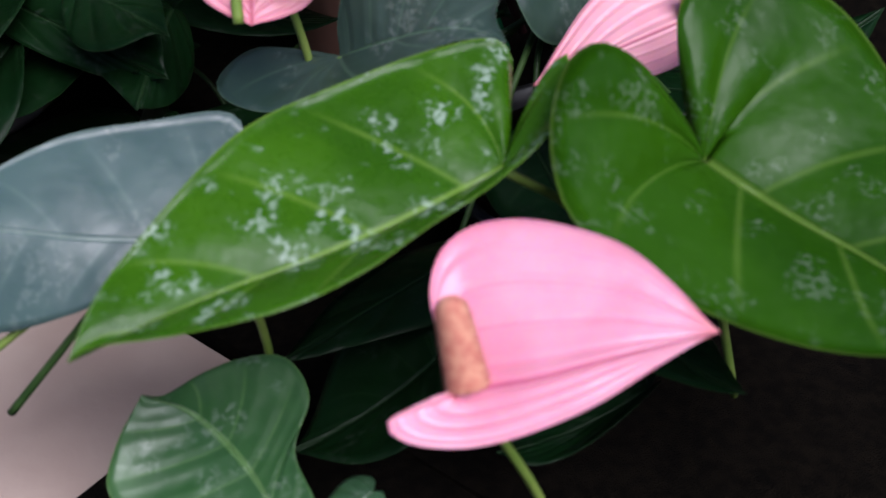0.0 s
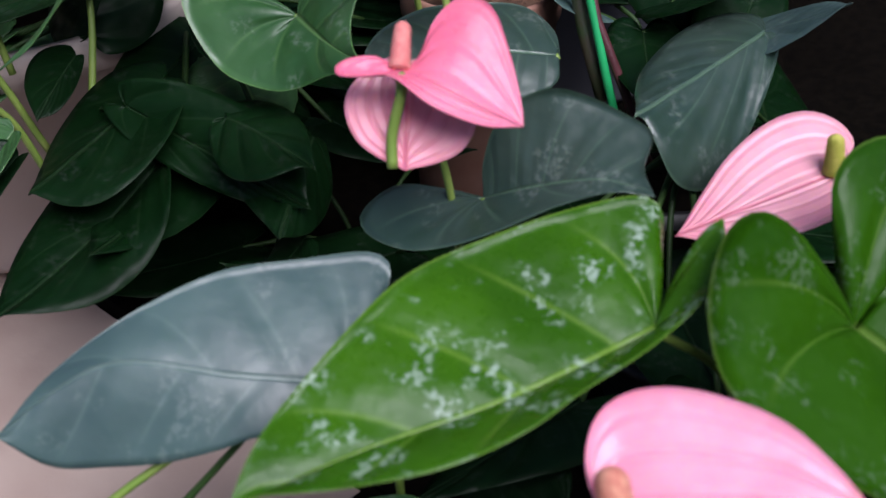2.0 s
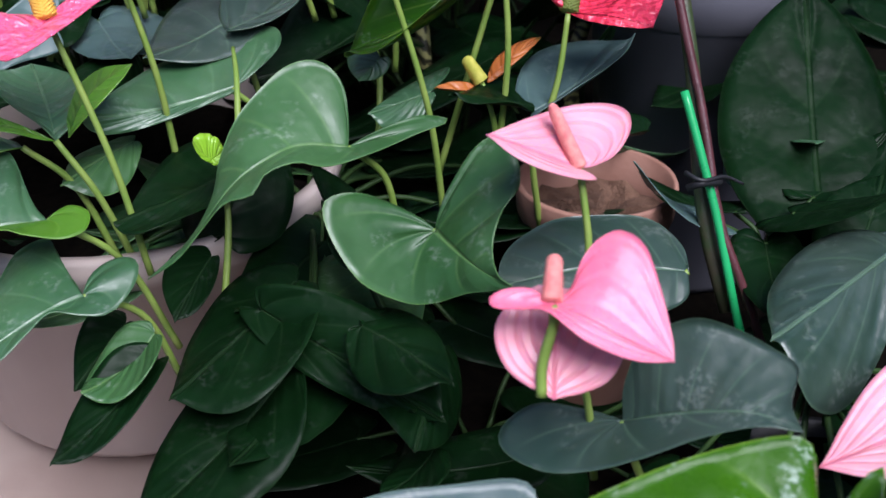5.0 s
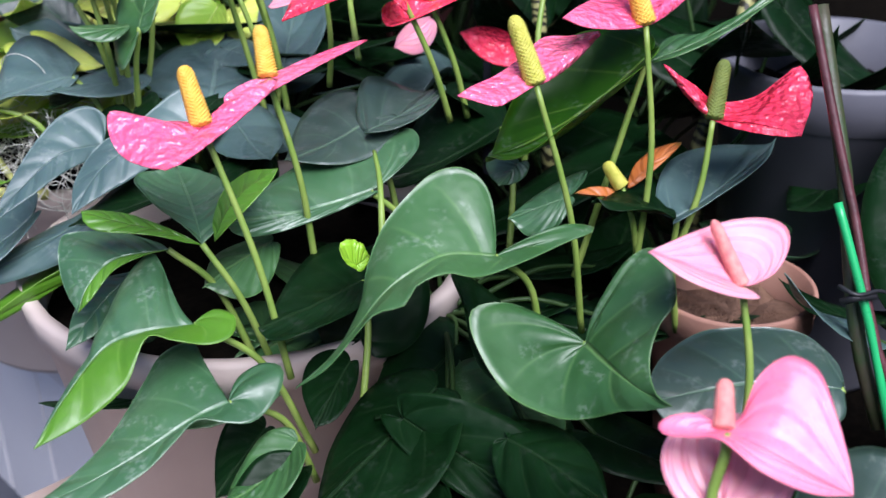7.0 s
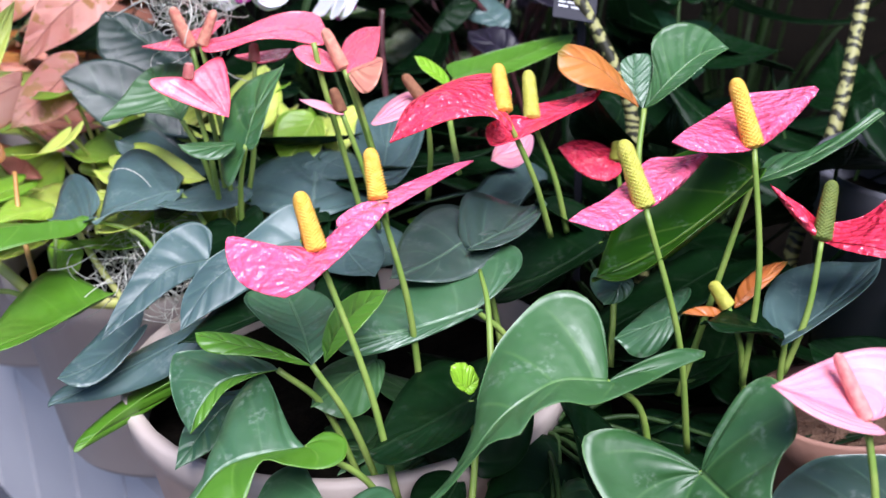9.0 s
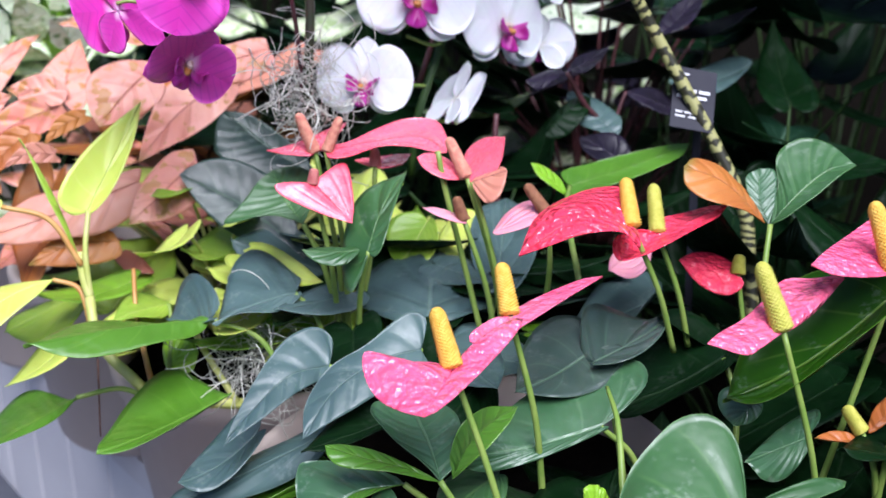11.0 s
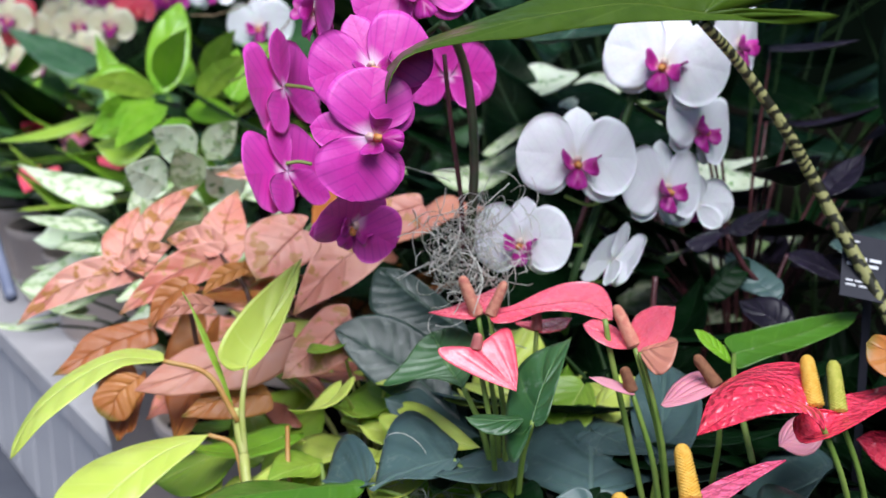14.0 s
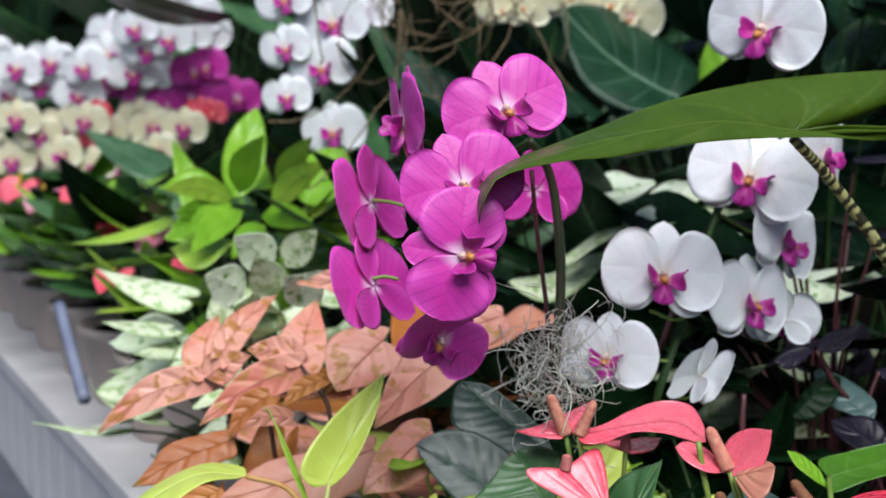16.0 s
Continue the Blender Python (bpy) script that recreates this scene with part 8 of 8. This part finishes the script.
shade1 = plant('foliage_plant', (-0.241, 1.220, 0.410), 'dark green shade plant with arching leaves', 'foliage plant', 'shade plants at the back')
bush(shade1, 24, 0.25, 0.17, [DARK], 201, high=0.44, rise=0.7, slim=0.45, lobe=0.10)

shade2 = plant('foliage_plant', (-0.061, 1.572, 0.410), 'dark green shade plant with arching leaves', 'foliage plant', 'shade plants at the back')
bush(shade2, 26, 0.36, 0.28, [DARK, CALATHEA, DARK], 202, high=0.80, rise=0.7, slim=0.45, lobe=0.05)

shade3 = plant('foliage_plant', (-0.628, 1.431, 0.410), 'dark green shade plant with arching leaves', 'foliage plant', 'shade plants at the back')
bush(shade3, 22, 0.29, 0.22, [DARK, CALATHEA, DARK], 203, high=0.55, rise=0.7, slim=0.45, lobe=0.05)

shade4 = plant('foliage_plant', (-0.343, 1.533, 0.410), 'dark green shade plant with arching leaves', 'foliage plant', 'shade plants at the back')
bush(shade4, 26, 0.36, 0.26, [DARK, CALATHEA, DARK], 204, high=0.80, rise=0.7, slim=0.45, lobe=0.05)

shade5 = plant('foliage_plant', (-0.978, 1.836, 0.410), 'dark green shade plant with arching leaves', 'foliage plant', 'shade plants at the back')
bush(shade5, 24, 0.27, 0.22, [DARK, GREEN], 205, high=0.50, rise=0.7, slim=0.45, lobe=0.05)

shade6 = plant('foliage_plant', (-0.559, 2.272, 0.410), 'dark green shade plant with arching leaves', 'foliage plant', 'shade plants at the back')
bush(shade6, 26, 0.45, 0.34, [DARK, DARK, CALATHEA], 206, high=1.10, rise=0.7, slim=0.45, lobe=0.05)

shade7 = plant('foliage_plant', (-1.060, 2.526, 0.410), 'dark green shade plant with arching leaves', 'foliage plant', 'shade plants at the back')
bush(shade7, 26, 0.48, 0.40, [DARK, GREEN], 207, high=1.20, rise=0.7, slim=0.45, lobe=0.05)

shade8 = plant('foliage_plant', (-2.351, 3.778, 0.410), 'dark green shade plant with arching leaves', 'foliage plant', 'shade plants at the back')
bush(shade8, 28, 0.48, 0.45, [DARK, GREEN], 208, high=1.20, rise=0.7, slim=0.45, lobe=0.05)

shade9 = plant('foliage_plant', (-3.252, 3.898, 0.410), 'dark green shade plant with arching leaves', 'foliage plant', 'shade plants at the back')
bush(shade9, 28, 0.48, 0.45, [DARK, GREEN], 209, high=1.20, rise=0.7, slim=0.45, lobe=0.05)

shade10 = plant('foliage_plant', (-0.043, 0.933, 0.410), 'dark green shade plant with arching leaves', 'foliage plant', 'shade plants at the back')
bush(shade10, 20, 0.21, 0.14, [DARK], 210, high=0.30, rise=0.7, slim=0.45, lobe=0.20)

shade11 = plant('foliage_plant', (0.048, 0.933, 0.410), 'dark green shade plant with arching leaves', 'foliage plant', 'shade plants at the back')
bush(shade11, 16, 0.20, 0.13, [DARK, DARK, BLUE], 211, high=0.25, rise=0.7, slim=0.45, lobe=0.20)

# Low filler leaves, near-black in colour to stand for deep shade.
low0 = plant('foliage_plant', (-0.135, 0.626, 0.410), 'low leaves on the soil, deep shade painted into their colour', 'foliage plant', 'low shade leaves')
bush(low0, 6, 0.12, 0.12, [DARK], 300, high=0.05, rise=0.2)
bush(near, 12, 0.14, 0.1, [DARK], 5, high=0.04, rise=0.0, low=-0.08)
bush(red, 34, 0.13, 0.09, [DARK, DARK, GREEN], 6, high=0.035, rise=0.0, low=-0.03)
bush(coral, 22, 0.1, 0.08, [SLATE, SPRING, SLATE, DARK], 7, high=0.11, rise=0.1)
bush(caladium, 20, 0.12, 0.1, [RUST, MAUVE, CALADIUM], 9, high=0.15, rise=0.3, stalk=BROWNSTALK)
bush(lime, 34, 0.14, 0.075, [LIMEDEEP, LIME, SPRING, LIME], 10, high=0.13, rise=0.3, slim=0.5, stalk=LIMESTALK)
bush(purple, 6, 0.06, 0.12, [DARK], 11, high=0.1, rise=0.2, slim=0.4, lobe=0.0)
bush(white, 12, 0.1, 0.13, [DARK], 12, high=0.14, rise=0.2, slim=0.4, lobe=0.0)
strands("grey_moss", tuple(purple.rel((-0.496, 0.825, 0.795))), (0.02, 0.02, 0.034), 120, 0.07, MOSS, purple.ob, 1, "tangle of pale grey moss")
strands("grey_moss", tuple(lime.rel((-0.516, 0.754, 0.623))), (0.035, 0.035, 0.03), 120, 0.07, MOSS, lime.ob, 2, "tangle of pale grey moss")
roots = tagged(strands("hanging_roots", (-0.847, 1.482, 1.111), (0.02, 0.02, 0.12), 30, 0.35, ROOT, None, 4, radius=0.0012), "brown hanging aerial roots", "aerial roots", kind="stuff")
plaque_place = (-0.234, 0.916, 0.773)
plaque_side = unit(np.array((0.030, 0.005, -0.006)))
plaque_up = unit(np.array((0.020, 0.030, 0.027)))
pot((-0.370, 0.705, BENCH_TOP + 0.012), 0.142, 0.165, POT, 'pinkish white tapered plastic pot with anthurium', fill=SOIL)
pot((0.060, 0.500, BENCH_TOP + 0.012), 0.080, 0.060, POTDARK, 'black plastic nursery pot with pale pink anthurium', fill=SOIL)
pot((-0.565, 0.885, BENCH_TOP + 0.012), 0.120, 0.168, POT, 'pinkish white tapered plastic pot with anthurium', fill=SOIL)
pot((-0.745, 1.045, BENCH_TOP + 0.012), 0.115, 0.172, POT, 'pinkish white tapered plastic pot with philodendron', fill=SOIL)
pot((-0.920, 1.205, BENCH_TOP + 0.012), 0.110, 0.175, POT, 'pinkish white tapered plastic pot with caladium', fill=SOIL)
pot((-0.064, 0.690, BENCH_TOP + 0.012), 0.050, 0.158, TERRACOTTA, 'small terracotta pot filled with bark chips', fill=BARK)
pot((0.023, 0.873, BENCH_TOP + 0.012), 0.085, 0.250, POTGREY, 'blue-grey glazed plant pot', fill=SOIL)
pot(spot(1.28, 0.145, BENCH_TOP + 0.002), 0.098, 0.139, POT, "pinkish white tapered pot further along the bench")
pot(spot(1.52, 0.145, BENCH_TOP + 0.002), 0.098, 0.139, POT, "pinkish white tapered pot further along the bench")
pot(spot(1.76, 0.145, BENCH_TOP + 0.002), 0.098, 0.139, POT, "pinkish white tapered pot further along the bench")
pot(spot(2.00, 0.145, BENCH_TOP + 0.002), 0.098, 0.139, POT, "pinkish white tapered pot further along the bench")
pot(spot(2.24, 0.145, BENCH_TOP + 0.002), 0.098, 0.139, POT, "pinkish white tapered pot further along the bench")
pot(spot(2.48, 0.145, BENCH_TOP + 0.002), 0.098, 0.139, POT, "pinkish white tapered pot further along the bench")
pot(spot(2.72, 0.145, BENCH_TOP + 0.002), 0.098, 0.139, POT, "pinkish white tapered pot further along the bench")
pot(spot(2.96, 0.145, BENCH_TOP + 0.002), 0.098, 0.139, POT, "pinkish white tapered pot further along the bench")
pot(spot(3.20, 0.145, BENCH_TOP + 0.002), 0.098, 0.139, POT, "pinkish white tapered pot further along the bench")
marker = tagged(tube("plant_marker", [(-1.302, 1.384, 0.684), (-1.248, 1.330, 0.635), (-1.195, 1.276, 0.592)], 0.008, 0.008, CANEBLUE, None), "slanted blue-grey plastic marker leaning on a pot", "plant marker")

plaque = new("plant_label")
plaque.location = plaque_place
tagged(plaque, "black plastic plant label on a stake with white lettering", "plant label")
_n3 = unit(np.cross(plaque_side, plaque_up))
plaque_up = np.cross(_n3, plaque_side)
_turn = Matrix((tuple(plaque_side), tuple(plaque_up), tuple(_n3))).transposed().to_4x4()
face = box_part("plate", (0.032, 0.05, 0.0015), (0, 0, 0), PLAQUE, plaque, 0.0006)
face.matrix_local = _turn
for y, tall, runs in ((0.019, 0.0013, ((-0.008, 0.007),)), (0.006, 0.0024, ((-0.0095, 0.006), (-0.002, 0.007), (0.0075, 0.008))), (0.001, 0.0024, ((-0.008, 0.009), (0.004, 0.011))), (-0.012, 0.0013, ((-0.01, 0.005), (-0.003, 0.006))), (-0.0155, 0.0013, ((-0.009, 0.007), (0.0, 0.006)))):
    for x, wide in runs:
        run = box_part("text_bar", (wide, tall, 0.0006), (0, 0, 0), INK, plaque, 0.0)
        run.matrix_local = _turn @ pose(x, y, 0.001)
box_part("label_stake", (0.006, 0.002, 0.22), (0.004, 0.004, -0.125), PLAQUE, plaque, 0.0006)
